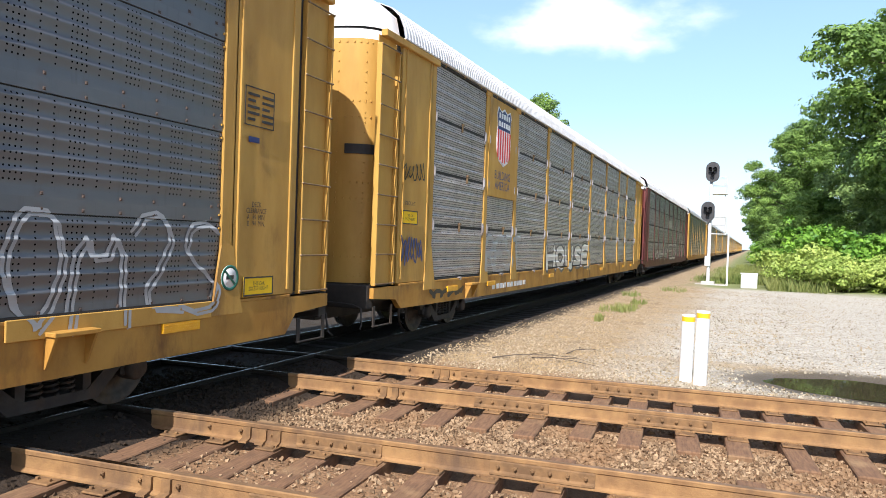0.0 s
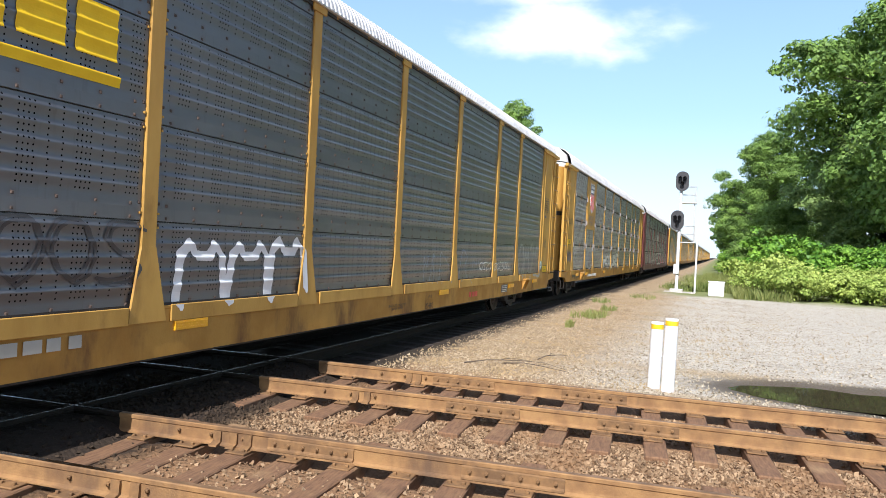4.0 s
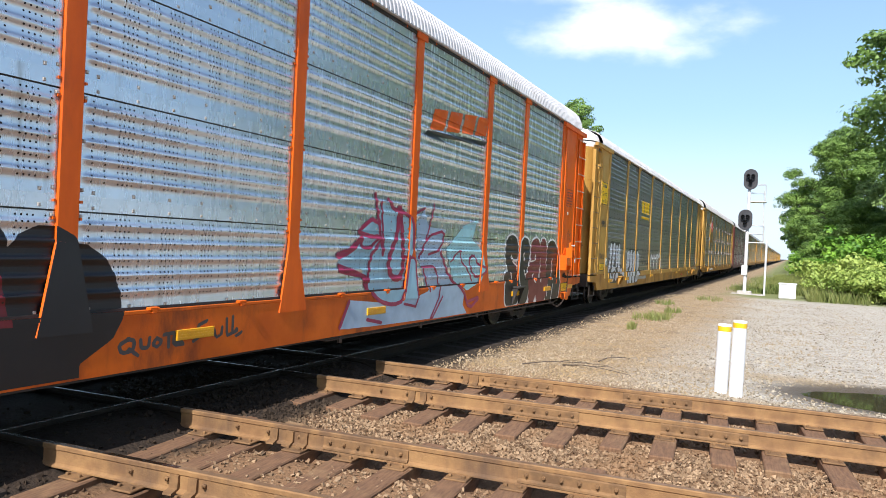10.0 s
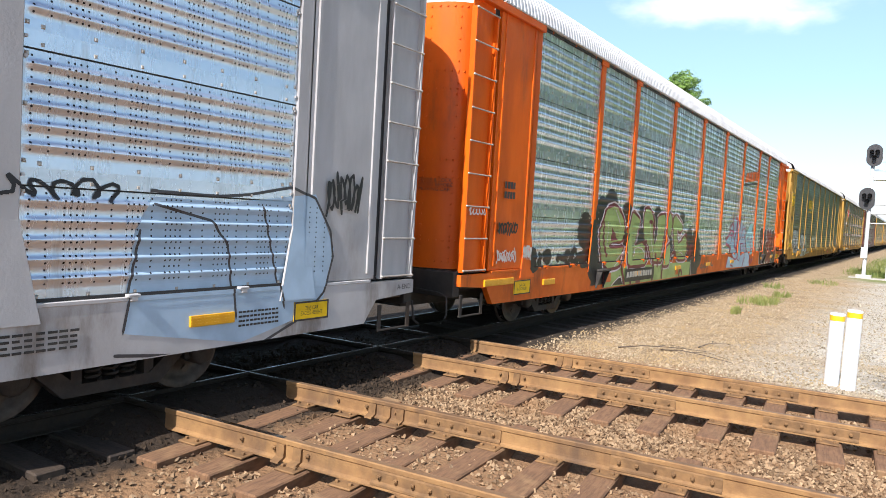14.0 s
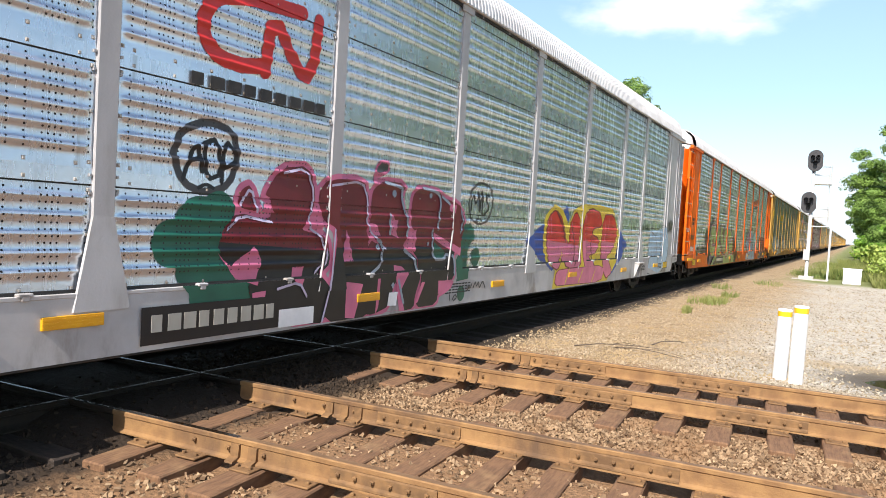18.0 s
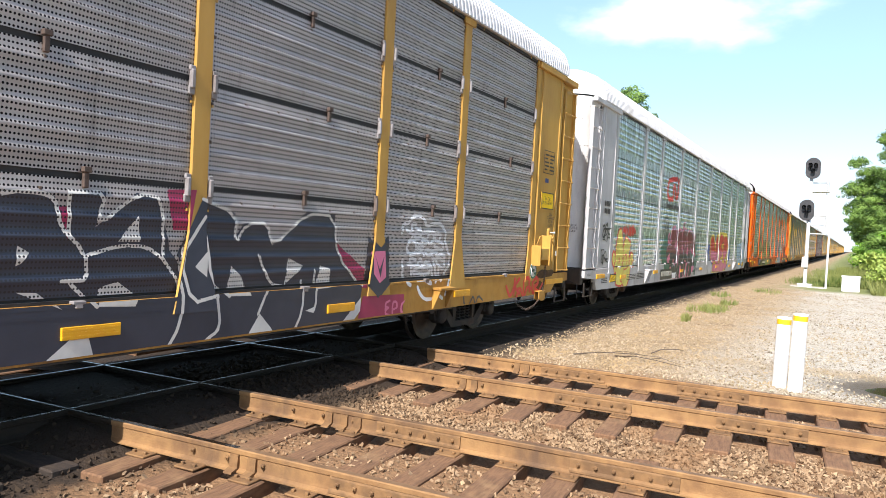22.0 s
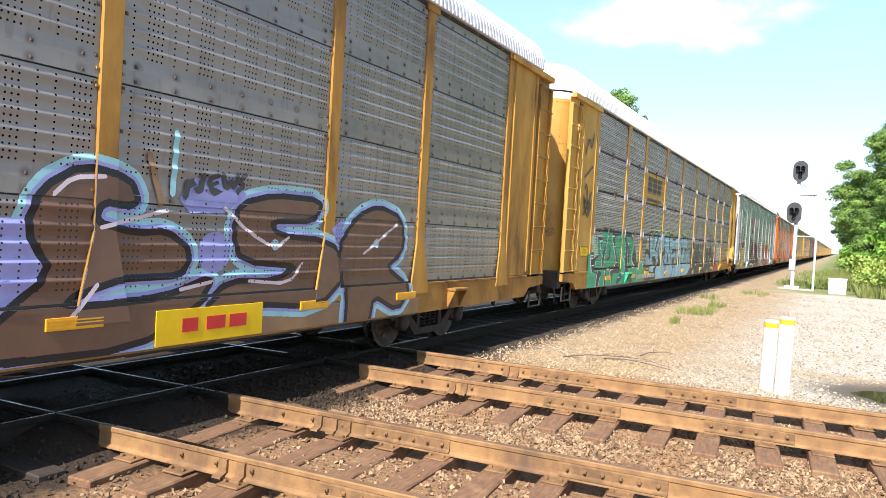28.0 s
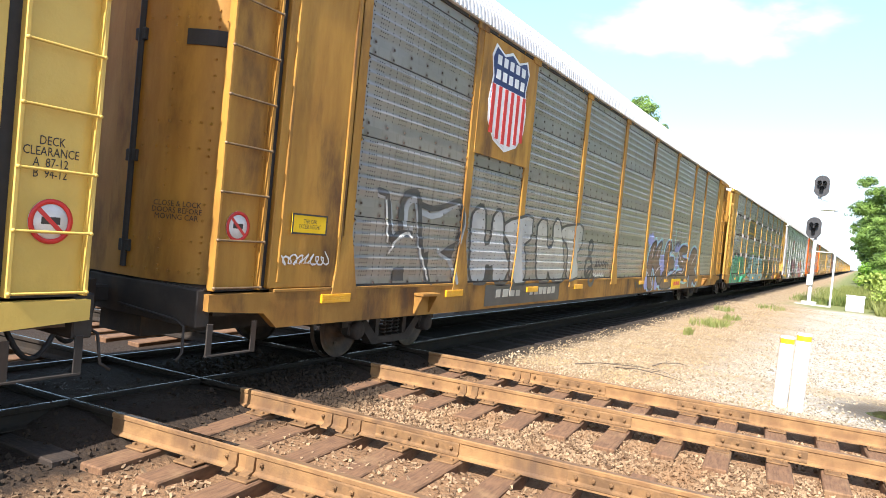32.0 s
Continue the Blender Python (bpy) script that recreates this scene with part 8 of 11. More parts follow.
art.blob("green", "maroon", 0.065, [(-6.21, 2.16), (-6.1, 2.22), (-5.86, 2.22), (-5.52, 2.05), (-5.54, 1.69), (-5.31, 1.33), (-5.16, 1.64), (-5.21, 2.01), (-5.03, 2.09), (-4.54, 2.14), (-4.59, 1.7), (-4.73, 1.3), (-4.76, 0.97), (-5.28, 0.98), (-5.62, 1.01), (-6.06, 1.48), (-6.22, 1.71)])
art.blob("green", "maroon", 0.065, [(-4.39, 1.88), (-4.36, 2.11), (-4.22, 2.19), (-4.01, 2.09), (-3.94, 1.88), (-4, 1.69), (-4.17, 1.56), (-4.34, 1.64)])
art.blob("green", "maroon", 0.065, [(-4.2, 1.4), (-4, 1.43), (-4.16, 1), (-4.2, 0.86), (-4.64, 0.86), (-4.65, 0.99), (-4.47, 1.29)])
art.blob("green", "maroon", 0.065, [(-3.89, 2.01), (-3.67, 2.16), (-2.91, 1.88), (-3.13, 1.68), (-3.47, 1.79), (-3.48, 1.55), (-3.22, 1.36), (-2.6, 1.66), (-2.4, 1.27), (-2.61, 0.98), (-3.45, 0.99), (-3.53, 1.17), (-3.68, 1.36)])
art.next()
art.fill("maroon", [(-8.23, 1.77), (-7.9, 1.5), (-8.28, 1.48)])
art.fill("black", [(-7.51, 1.68), (-7.21, 1.63), (-7.36, 1.37), (-7.54, 1.4)])
art.fill("black", [(-6.49, 1.76), (-6.28, 1.79), (-6.15, 1.49), (-6.66, 1.4)])
art.fill("black", [(-8.19, 0.55), (-7.7, 0.75), (-7.44, 0.54)])
art.line("maroon", 0.04, [(-8.72, 1.85), (-8.7, 1.46), (-8.48, 1.17)])
art.line("maroon", 0.04, [(-7.66, 0.96), (-7.39, 0.48)])
art.line("maroon", 0.045, [(-7.23, 0.94), (-7, 0.5)])
art.line("maroon", 0.04, [(-8.66, 0.52), (-8.63, 0.91)])
art.fill("maroon", [(-6.75, 0.86), (-6.55, 0.91), (-6.33, 0.86), (-6.36, 0.49), (-6.64, 0.49)])
art.fill("orange", [(-8.56, 0.81), (-8.26, 0.82), (-8.25, 0.63), (-8.55, 0.63)])
art.fill("black", [(-5.43, 2.06), (-5.25, 2.07), (-5.2, 1.64), (-5.31, 1.4), (-5.45, 1.63), (-5.37, 1.82)])
art.fill("maroon", [(-5.24, 1.18), (-5.1, 1.17), (-5.09, 0.83), (-5.15, 0.83)])
art.fill("maroon", [(-4.54, 1.61), (-4.39, 1.48), (-4.56, 1.32)])
art.fill("black", [(-4.03, 1.65), (-3.88, 1.43), (-3.73, 1.32), (-3.89, 0.98), (-4.07, 0.99), (-3.94, 1.29), (-4.15, 1.47)])
art.fill("maroon", [(-2.24, 1.33), (-1.96, 1.39), (-1.87, 0.98), (-2.16, 0.99)])
art.line("maroon", 0.05, [(-5.47, 2.05), (-5.41, 1.8), (-5.49, 1.65)])
art.line("maroon", 0.045, [(-5.81, 1.93), (-5.63, 1.92)])
art.line("maroon", 0.06, [(-6.04, 1.45), (-5.8, 1.28), (-5.56, 1.01), (-5.41, 0.82), (-5.49, 0.56)])
art.line("maroon", 0.045, [(-4.72, 0.9), (-4.72, 0.56)])
art.line("maroon", 0.05, [(-3.97, 1.07), (-3.67, 1.21), (-3.43, 1.08)])
art.line("maroon", 0.045, [(-3.19, 0.45), (-3.18, 0.65), (-3.03, 0.72), (-2.91, 0.59)])
art.fill("orange", [(-3.51, 0.82), (-3.28, 0.82), (-3.27, 0.59), (-3.5, 0.59)])
art.line("maroon", 0.04, [(-2.61, 1.7), (-2.39, 1.36), (-2.31, 1.09)])
art.next()
art.line("edge", 0.012, [(-5.47, 2.08), (-5.34, 1.79), (-5.44, 1.63), (-5.3, 1.39), (-5.17, 1.64), (-5.24, 2.04), (-5.14, 2.16)])
art.line("edge", 0.012, [(-4.11, 0.93), (-3.86, 0.91), (-3.85, 1.34)])
art.line("edge", 0.012, [(-4.19, 0.76), (-4.14, 1.04), (-3.99, 1.31)])
art.line("edge", 0.012, [(-3.23, 1.15), (-2.95, 1.17), (-2.61, 0.99)])
art.line("edge", 0.014, [(-2.08, 0.94), (-1.99, 0.52)])
art.line("edge", 0.012, [(-5.95, 1.39), (-5.79, 1.2), (-5.55, 0.92)])
art.line("edge", 0.012, [(-5.76, 1.88), (-5.64, 1.51), (-5.28, 1)])
art.line("edge", 0.012, [(-3.47, 1.75), (-3.29, 1.4), (-3.12, 1.6)])
art.line("edge", 0.012, [(-4.51, 1.23), (-4.38, 1.34)])
art.line("edge", 0.012, [(-4.77, 1.23), (-4.76, 0.77)])
art.line("edge", 0.014, [(-3.65, 2.14), (-2.96, 1.89)])
art.line("edge", 0.013, [(-8.27, 1.41), (-7.71, 1.4)])
art.line("edge", 0.013, [(-8.1, 0.95), (-7.47, 1.28), (-7.3, 1.21)])
art.line("edge", 0.013, [(-6.83, 1.11), (-6.73, 1.34), (-6.16, 1.3), (-5.93, 0.99)])
art.line("edge", 0.013, [(-8.21, 0.55), (-7.68, 0.75), (-7.54, 0.56)])
art.line("edge", 0.012, [(-6.55, 1.88), (-6.75, 1.49), (-6.84, 1.13)])
art.line("edge", 0.012, [(-8.09, 2.12), (-7.68, 1.75)])
art.line("edge", 0.012, [(-8.48, 1.86), (-8.49, 1.37)])
art.done()

art = Art(cars["W"], "flat", 0.5, "maroon and black block graffiti with pink rims")
art.spot("forest", (-6.01, 1.72), 0.2)
art.spot("forest", (-6.22, 1.56), 0.3)
art.spot("forest", (-6.2, 1.2), 0.28)
art.spot("forest", (-6.52, 1.42), 0.22)
art.spot("forest", (-5.93, 1.09), 0.26)
art.spot("forest", (-6.18, 0.92), 0.17)
art.spot("forest", (-5.71, 0.94), 0.2)
art.fill("forest", [(-1.14, 1.72), (-0.93, 1.74), (-0.77, 1.54), (-1, 1.35), (-1.01, 0.88), (-1.38, 0.85), (-1.44, 1.18), (-1.31, 1.32)])
art.spot("forest", (-0.73, 1.21), 0.15)
art.spot("forest", (-1.22, 0.66), 0.12)
art.fill("pink", [(-3.57, 2.31), (-3.47, 2.47), (-3.28, 2.48), (-3.22, 2.36), (-3.46, 2.24), (-3.57, 2.12)])
art.blob("maroon", "pink", 0.06, [(-5.45, 1.89), (-5.21, 2.21), (-4.78, 2.27), (-4.64, 1.98), (-4.7, 1.61), (-4.44, 1.49), (-4.39, 1.2), (-4.57, 1.08), (-4.35, 0.9), (-4.43, 0.52), (-4.86, 0.54), (-5.58, 0.83), (-5.65, 1.04), (-5.45, 1.11), (-5.79, 1.12), (-6.01, 1.34), (-5.96, 1.55), (-5.78, 1.73), (-5.33, 1.65), (-5.32, 1.89)])
art.blob("maroon", "pink", 0.06, [(-5.79, 1.77), (-5.75, 1.95), (-5.62, 2.01), (-5.49, 1.74)])
art.blob("maroon", "pink", 0.06, [(-4.61, 1.98), (-4.43, 2.16), (-3.78, 2.2), (-3.63, 1.95), (-3.68, 1.5), (-3.4, 1.41), (-3.2, 1.31), (-3.24, 1.03), (-3.51, 0.52), (-4.53, 0.52), (-4.34, 1.03), (-4.25, 1.58), (-4.52, 1.7)])
art.blob("maroon", "pink", 0.055, [(-3.6, 2.01), (-3.54, 2.12), (-3.36, 2.22), (-2.85, 2.22), (-2.93, 1.99), (-2.75, 1.71), (-2.75, 1.53), (-2.85, 1.36), (-2.5, 1.25), (-2.4, 0.99), (-2.54, 0.72), (-2.56, 0.54), (-2.83, 0.52), (-2.94, 0.8), (-3.05, 0.95), (-3.15, 0.61), (-3.52, 0.53), (-3.72, 0.56), (-3.63, 1), (-3.3, 1.08), (-3.36, 1.44), (-3.6, 1.52)])
art.blob("maroon", "pink", 0.055, [(-2.69, 1.83), (-2.65, 2.08), (-2.5, 2.19), (-1.99, 2.18), (-1.86, 2.1), (-1.43, 2.03), (-1.17, 1.86), (-1.17, 1.58), (-1.33, 1.34), (-1.54, 1.29), (-1.47, 0.89), (-1.91, 0.88), (-1.94, 0.54), (-2.55, 0.54), (-2.38, 0.89), (-2.46, 1.22), (-2.64, 1.36), (-2.55, 1.59), (-2.68, 1.65)])
art.next()
art.lower("black", "maroon", 1.4)
art.next()
art.fill("pink", [(-6.01, 1.33), (-5.85, 1.2), (-5.54, 1.39), (-5.43, 1.26), (-5.52, 1), (-5.77, 1.07)])
art.fill("pink", [(-5.28, 1.74), (-5.42, 1.84), (-5.46, 1.74)])
art.fill("pink", [(-4.85, 1.57), (-4.65, 1.86), (-4.52, 1.7), (-4.48, 1.51)])
art.fill("pink", [(-4.06, 1.59), (-3.91, 1.21), (-4.14, 1.21)])
art.fill("pink", [(-4.97, 1.17), (-4.79, 1.17), (-4.84, 0.97), (-4.98, 1.01)])
art.fill("pink", [(-5.58, 0.93), (-5.39, 0.94), (-5.41, 0.81), (-5.57, 0.84)])
art.fill("pink", [(-4.07, 0.97), (-3.74, 0.93), (-3.89, 0.52), (-4.07, 0.54)])
art.line("lavender", 0.014, [(-5.18, 2.16), (-4.84, 2.24), (-4.67, 1.98), (-4.78, 1.61), (-4.51, 1.49), (-4.44, 1.24), (-4.62, 1.09)])
art.line("lavender", 0.014, [(-4.44, 2.08), (-3.81, 2.18), (-3.68, 1.95), (-3.69, 1.63), (-3.27, 1.36)])
art.line("lavender", 0.014, [(-5.91, 1.55), (-5.76, 1.7), (-5.33, 1.64)])
art.line("lavender", 0.014, [(-4.32, 1.58), (-4.37, 0.94), (-4.5, 0.53)])
art.line("lavender", 0.014, [(-5.23, 0.95), (-4.9, 1.01), (-4.77, 0.84)])
art.line("lavender", 0.014, [(-5.76, 1.8), (-5.63, 1.99), (-5.53, 1.74)])
art.fill("pink", [(-3.17, 1.82), (-3.06, 1.73), (-2.97, 1.74), (-3.03, 1.61), (-2.97, 1.49), (-3.16, 1.55)])
art.fill("pink", [(-3.03, 1.14), (-2.8, 1.11), (-2.73, 1.01), (-2.91, 0.79), (-2.79, 0.53), (-2.92, 0.53), (-3.02, 0.95)])
art.fill("pink", [(-2.75, 1.74), (-2.69, 1.83), (-2.65, 1.59), (-2.53, 1.62), (-2.54, 1.31), (-2.8, 1.36), (-2.73, 1.53)])
art.fill("pink", [(-2.06, 1.58), (-1.31, 1.35), (-1.33, 1.24), (-2.06, 1.49)])
art.fill("pink", [(-1.93, 0.89), (-1.47, 0.87), (-1.56, 0.75), (-1.9, 0.64)])
art.fill("pink", [(-3.65, 1.68), (-3.49, 1.67), (-3.36, 1.52), (-3.5, 1.52), (-3.62, 1.39)])
art.fill("pink", [(-1.62, 2.01), (-1.47, 2), (-1.51, 1.88), (-1.66, 1.92)])
art.fill("pink", [(-3.43, 0.98), (-3.37, 0.98), (-3.4, 0.6), (-3.46, 0.54)])
art.fill("pink", [(-2.38, 0.89), (-2.29, 0.89), (-2.48, 0.59), (-2.56, 0.58)])
art.fill("ash", [(-3.54, 2.32), (-3.44, 2.44), (-3.28, 2.43), (-3.27, 2.36), (-3.49, 2.31)])
art.fill("forest", [(-2.05, 1.45), (-1.72, 1.29), (-1.74, 1.19), (-2.05, 1.2)])
art.line("steel", 0.022, [(-3.33, 2.2), (-2.92, 2.16), (-2.96, 2.01), (-2.75, 1.71), (-2.77, 1.53)])
art.line("steel", 0.022, [(-3.44, 1.47), (-3.33, 1.42), (-3.34, 1.14), (-3.54, 1.05)])
art.line("steel", 0.022, [(-2.84, 1.34), (-2.57, 1.22), (-2.46, 1.03)])
art.line("steel", 0.022, [(-2.42, 2.19), (-2.05, 2.16), (-1.91, 2.07), (-1.98, 1.63)])
art.line("steel", 0.022, [(-1.88, 2.1), (-1.66, 2.01)])
art.line("steel", 0.022, [(-1.32, 1.94), (-1.22, 1.8), (-1.31, 1.57)])
art.line("steel", 0.022, [(-2.12, 1.62), (-2.08, 1.2), (-1.76, 1.19), (-1.72, 1.27), (-1.53, 1.24), (-1.5, 0.96)])
art.line("steel", 0.022, [(-2.98, 0.95), (-2.84, 0.63)])
art.line("steel", 0.022, [(-3.19, 1.8), (-3.17, 1.55)])
art.spot("steel", (-3.11, 2.07), 0.05)
art.spot("steel", (-2.2, 2.1), 0.04)
art.spot("steel", (-2.21, 1.42), 0.03)
art.spot("steel", (-3.43, 1.38), 0.04)
art.spot("steel", (-3.1, 0.88), 0.04)
art.fill("white", [(-3.18, 0.79), (-2.98, 0.79), (-3.01, 0.61), (-3.21, 0.62)])
art.line("ash", 0.014, [(-1.05, 0.7), (-1, 0.78), (-0.96, 0.72), (-0.9, 0.81)])
art.line("ash", 0.014, [(-0.86, 0.73), (-0.79, 0.83), (-0.75, 0.74), (-0.68, 0.83), (-0.65, 0.7), (-0.54, 0.84), (-0.43, 0.69)])
art.line("ash", 0.014, [(-1.6, 0.67), (-1.59, 0.58)])
art.line("ash", 0.014, [(-1.51, 0.59), (-1.44, 0.67), (-1.37, 0.61), (-1.47, 0.57)])
art.done()

art = Art(cars["W"], "flat", 0.5, "black round sprayed tag")
art.line("ash", 0.035, [(-6.55, 2.21), (-6.47, 2.43), (-6.19, 2.55), (-5.88, 2.5), (-5.79, 2.26), (-5.89, 1.98), (-6.17, 1.88), (-6.44, 1.96), (-6.55, 2.21)])
art.line("black", 0.022, [(-6.44, 1.99), (-6.3, 2.37), (-6.22, 2.08)])
art.line("black", 0.02, [(-6.37, 2.17), (-6.24, 2.2)])
art.line("black", 0.022, [(-6.21, 2.34), (-6.06, 2.4), (-5.99, 2.07), (-6.17, 2.01), (-6.21, 2.34)])
art.line("black", 0.022, [(-5.99, 1.99), (-5.97, 2.42), (-5.78, 2.23), (-5.99, 2.12)])
art.line("black", 0.018, [(-6.26, 1.93), (-6.18, 1.97), (-6.09, 1.94)])
art.done()

art = Art(cars["W"], "flat", 0.5, "small black round sprayed tag")
art.line("ash", 0.018, [(-1.04, 2.03), (-0.97, 2.29), (-0.65, 2.41), (-0.29, 2.34), (-0.19, 2.08), (-0.33, 1.82), (-0.64, 1.72), (-0.95, 1.8), (-1.04, 2.03)])
art.line("black", 0.016, [(-0.96, 1.95), (-0.92, 2.23), (-0.79, 2.01), (-0.72, 2.3), (-0.68, 1.93)])
art.line("black", 0.016, [(-0.67, 1.94), (-0.59, 2.35), (-0.58, 1.89)])
art.line("black", 0.012, [(-0.66, 2.08), (-0.54, 2.12)])
art.line("black", 0.016, [(-0.34, 2.2), (-0.51, 2.22), (-0.32, 1.99), (-0.51, 1.9)])
art.line("black", 0.012, [(-0.79, 1.79), (-0.69, 1.83), (-0.59, 1.8)])
art.done()

art = Art(cars["W"], "flat", 0.5, "red and pink graffiti with a yellow rim on blue")
art.fill("blue", [(1.19, 1.48), (2.04, 1.81), (2.22, 1.34), (2.63, 0.94), (2.51, 0.88), (1.86, 1.15)])
art.fill("blue", [(6.74, 1.92), (7.94, 1.41), (6.58, 0.69), (5.91, 0.56)])
art.fill("blue", [(3.03, 2.02), (3.26, 2.24), (3.45, 2.01), (3.31, 1.72)])
art.fill("blue", [(3.91, 2.1), (4.11, 2.28), (4.23, 2.09)])
art.fill("blue", [(5.47, 2.16), (5.66, 2.35), (5.82, 2.16)])
art.next()
art.fill("yellow", [(2.05, 1.59), (2.12, 1.97), (2.58, 2.22), (3.07, 2.11), (3.43, 1.82), (3.73, 2.16), (4.3, 2.3), (5.36, 2.33), (6.48, 2.29), (7.14, 1.67), (6.87, 0.95), (6.18, 0.53), (3.52, 0.51), (2.58, 0.52), (2.69, 0.89), (2.32, 1.02), (2.09, 1.3)])
art.next()
art.blob("red", "maroon", 0.03, [(2.21, 1.65), (2.3, 1.96), (2.67, 2.1), (3.04, 1.93), (3.29, 1.5), (3.51, 1.38), (3.52, 1.84), (3.85, 2.12), (4.15, 1.92), (4.08, 1.37), (4.21, 0.93), (3.34, 0.92), (3.01, 1.2), (2.85, 0.89), (2.47, 0.99), (2.26, 1.35)])
art.blob("red", "maroon", 0.03, [(4.28, 1.97), (4.8, 2.23), (5.52, 2.14), (5.71, 1.83), (5.07, 1.81), (4.94, 1.62), (5.55, 1.54), (5.35, 1.23), (4.75, 1.17), (5.25, 0.87), (4.57, 0.77), (4.27, 1.22)])
art.blob("red", "maroon", 0.03, [(5.77, 2.1), (6.58, 2.14), (6.95, 1.72), (6.66, 1.31), (6.1, 1.1), (6.57, 0.72), (6.02, 0.58), (5.67, 1.16)])
art.blob("red", "maroon", 0.015, [(2.76, 0.88), (3.5, 0.9), (6, 0.91), (5.71, 0.52), (3.51, 0.57), (2.7, 0.57)])
art.next()
art.lower("pink", "red", 1.5)
art.next()
art.line("yellow", 0.02, [(3.5, 0.9), (3.28, 0.59)])
art.line("yellow", 0.018, [(4.37, 0.86), (4.1, 0.56)])
art.line("yellow", 0.018, [(5.25, 0.84), (5, 0.54)])
art.line("yellow", 0.02, [(3.11, 1.26), (2.94, 0.91)])
art.line("pink", 0.014, [(2.28, 1.9), (2.27, 1.56)])
art.line("pink", 0.014, [(2.39, 1.95), (2.46, 1.61)])
art.line("pink", 0.014, [(3.65, 1.9), (3.63, 1.5)])
art.line("pink", 0.014, [(4.5, 2.07), (4.43, 1.49)])
art.line("pink", 0.014, [(5.94, 2), (5.92, 1.4)])
art.line("pink", 0.014, [(6.21, 2.04), (6.17, 1.7)])
art.line("maroon", 0.025, [(2.71, 2.06), (3.04, 1.83), (3.26, 1.46)])
art.line("maroon", 0.025, [(3.62, 1.79), (3.84, 1.38), (3.82, 0.96)])
art.line("maroon", 0.02, [(5.07, 1.81), (4.86, 1.49), (5.09, 0.94)])
art.done()

art = Art(cars["E"], "ribbed", 0.6, "white outline scribble with a cloud border")
art.line("white", 0.026, [(7.72, 1.69), (7.74, 1.78), (7.79, 1.82), (7.88, 1.82), (7.91, 1.87), (8, 1.92), (8.16, 1.94), (8.27, 1.88), (8.35, 1.79), (8.52, 1.84), (8.7, 1.85), (8.84, 1.78), (8.89, 1.67), (8.88, 1.54), (8.95, 1.5), (9.04, 1.35), (9.02, 1.22), (8.9, 1.14), (8.92, 1.05)])
art.line("white", 0.026, [(7.77, 1.33), (7.77, 1.19), (7.81, 1.06), (7.88, 1), (7.94, 0.98)])
art.line("white", 0.026, [(7.83, 1.72), (7.99, 1.68), (8.17, 1.69), (8.5, 1.72), (8.57, 1.69)])
art.line("white", 0.026, [(8.06, 1.81), (7.96, 1.81), (7.98, 1.7), (7.99, 1.59)])
art.line("white", 0.026, [(8.19, 1.76), (8.21, 1.65), (8.26, 1.56)])
art.line("white", 0.026, [(8.06, 1.76), (8.17, 1.74)])
art.line("white", 0.026, [(8.05, 1.59), (8.06, 1.66), (8.05, 1.69)])
art.line("white", 0.026, [(8.04, 1.61), (8.18, 1.63), (8.34, 1.6)])
art.line("white", 0.026, [(8.38, 1.62), (8.42, 1.7), (8.52, 1.7), (8.58, 1.65), (8.49, 1.55), (8.41, 1.55), (8.38, 1.62)])
art.line("white", 0.026, [(8.73, 1.63), (8.75, 1.68), (8.64, 1.7), (8.58, 1.64), (8.61, 1.59), (8.78, 1.57), (8.84, 1.51), (8.83, 1.46), (8.67, 1.48), (8.57, 1.53)])
art.line("white", 0.026, [(7.89, 1.42), (7.86, 1.51), (7.92, 1.59), (8.03, 1.59), (8.1, 1.51), (8.09, 1.41), (7.96, 1.4), (7.89, 1.44)])
art.line("white", 0.026, [(8.11, 1.55), (8.11, 1.42), (8.23, 1.42), (8.26, 1.53), (8.13, 1.53)])
art.line("white", 0.026, [(8.3, 1.38), (8.24, 1.5), (8.34, 1.54)])
art.line("white", 0.026, [(8.16, 1.48), (8.28, 1.47)])
art.line("white", 0.026, [(8.35, 1.43), (8.39, 1.38), (8.5, 1.39), (8.5, 1.44), (8.41, 1.47), (8.34, 1.44)])
art.line("white", 0.026, [(8.51, 1.44), (8.54, 1.34), (8.63, 1.33), (8.64, 1.42), (8.53, 1.44)])
art.line("white", 0.026, [(8.58, 1.52), (8.72, 1.43), (8.54, 1.45)])
art.line("white", 0.026, [(8.65, 1.36), (8.76, 1.4), (8.87, 1.38), (8.91, 1.29), (8.72, 1.34), (8.64, 1.36), (8.67, 1.27), (8.82, 1.18), (8.89, 1.2), (8.88, 1.33)])
art.line("white", 0.026, [(7.9, 1.27), (8.19, 1.24)])
art.line("white", 0.026, [(7.94, 1.4), (7.97, 1.25), (8.01, 1.12)])
art.line("white", 0.026, [(8, 1.34), (8.1, 1.32)])
art.line("white", 0.026, [(8.16, 1.25), (8.22, 1.36), (8.29, 1.23)])
art.line("white", 0.026, [(8.04, 1.17), (8.08, 1.2), (8.31, 1.22), (8.48, 1.2), (8.48, 1.11), (8.06, 1.14)])
art.line("white", 0.026, [(8.31, 1.21), (8.33, 1.27), (8.39, 1.3), (8.45, 1.22)])
art.line("white", 0.026, [(8.34, 1.12), (8.38, 1.04), (8.48, 0.98)])
art.line("white", 0.026, [(8.1, 1.04), (8.28, 1.05), (8.43, 0.99)])
art.line("white", 0.026, [(8.45, 1.3), (8.52, 1.22), (8.6, 1)])
art.line("white", 0.026, [(8.58, 1.29), (8.65, 1.13), (8.76, 0.99), (8.73, 1.19), (8.71, 1.24)])
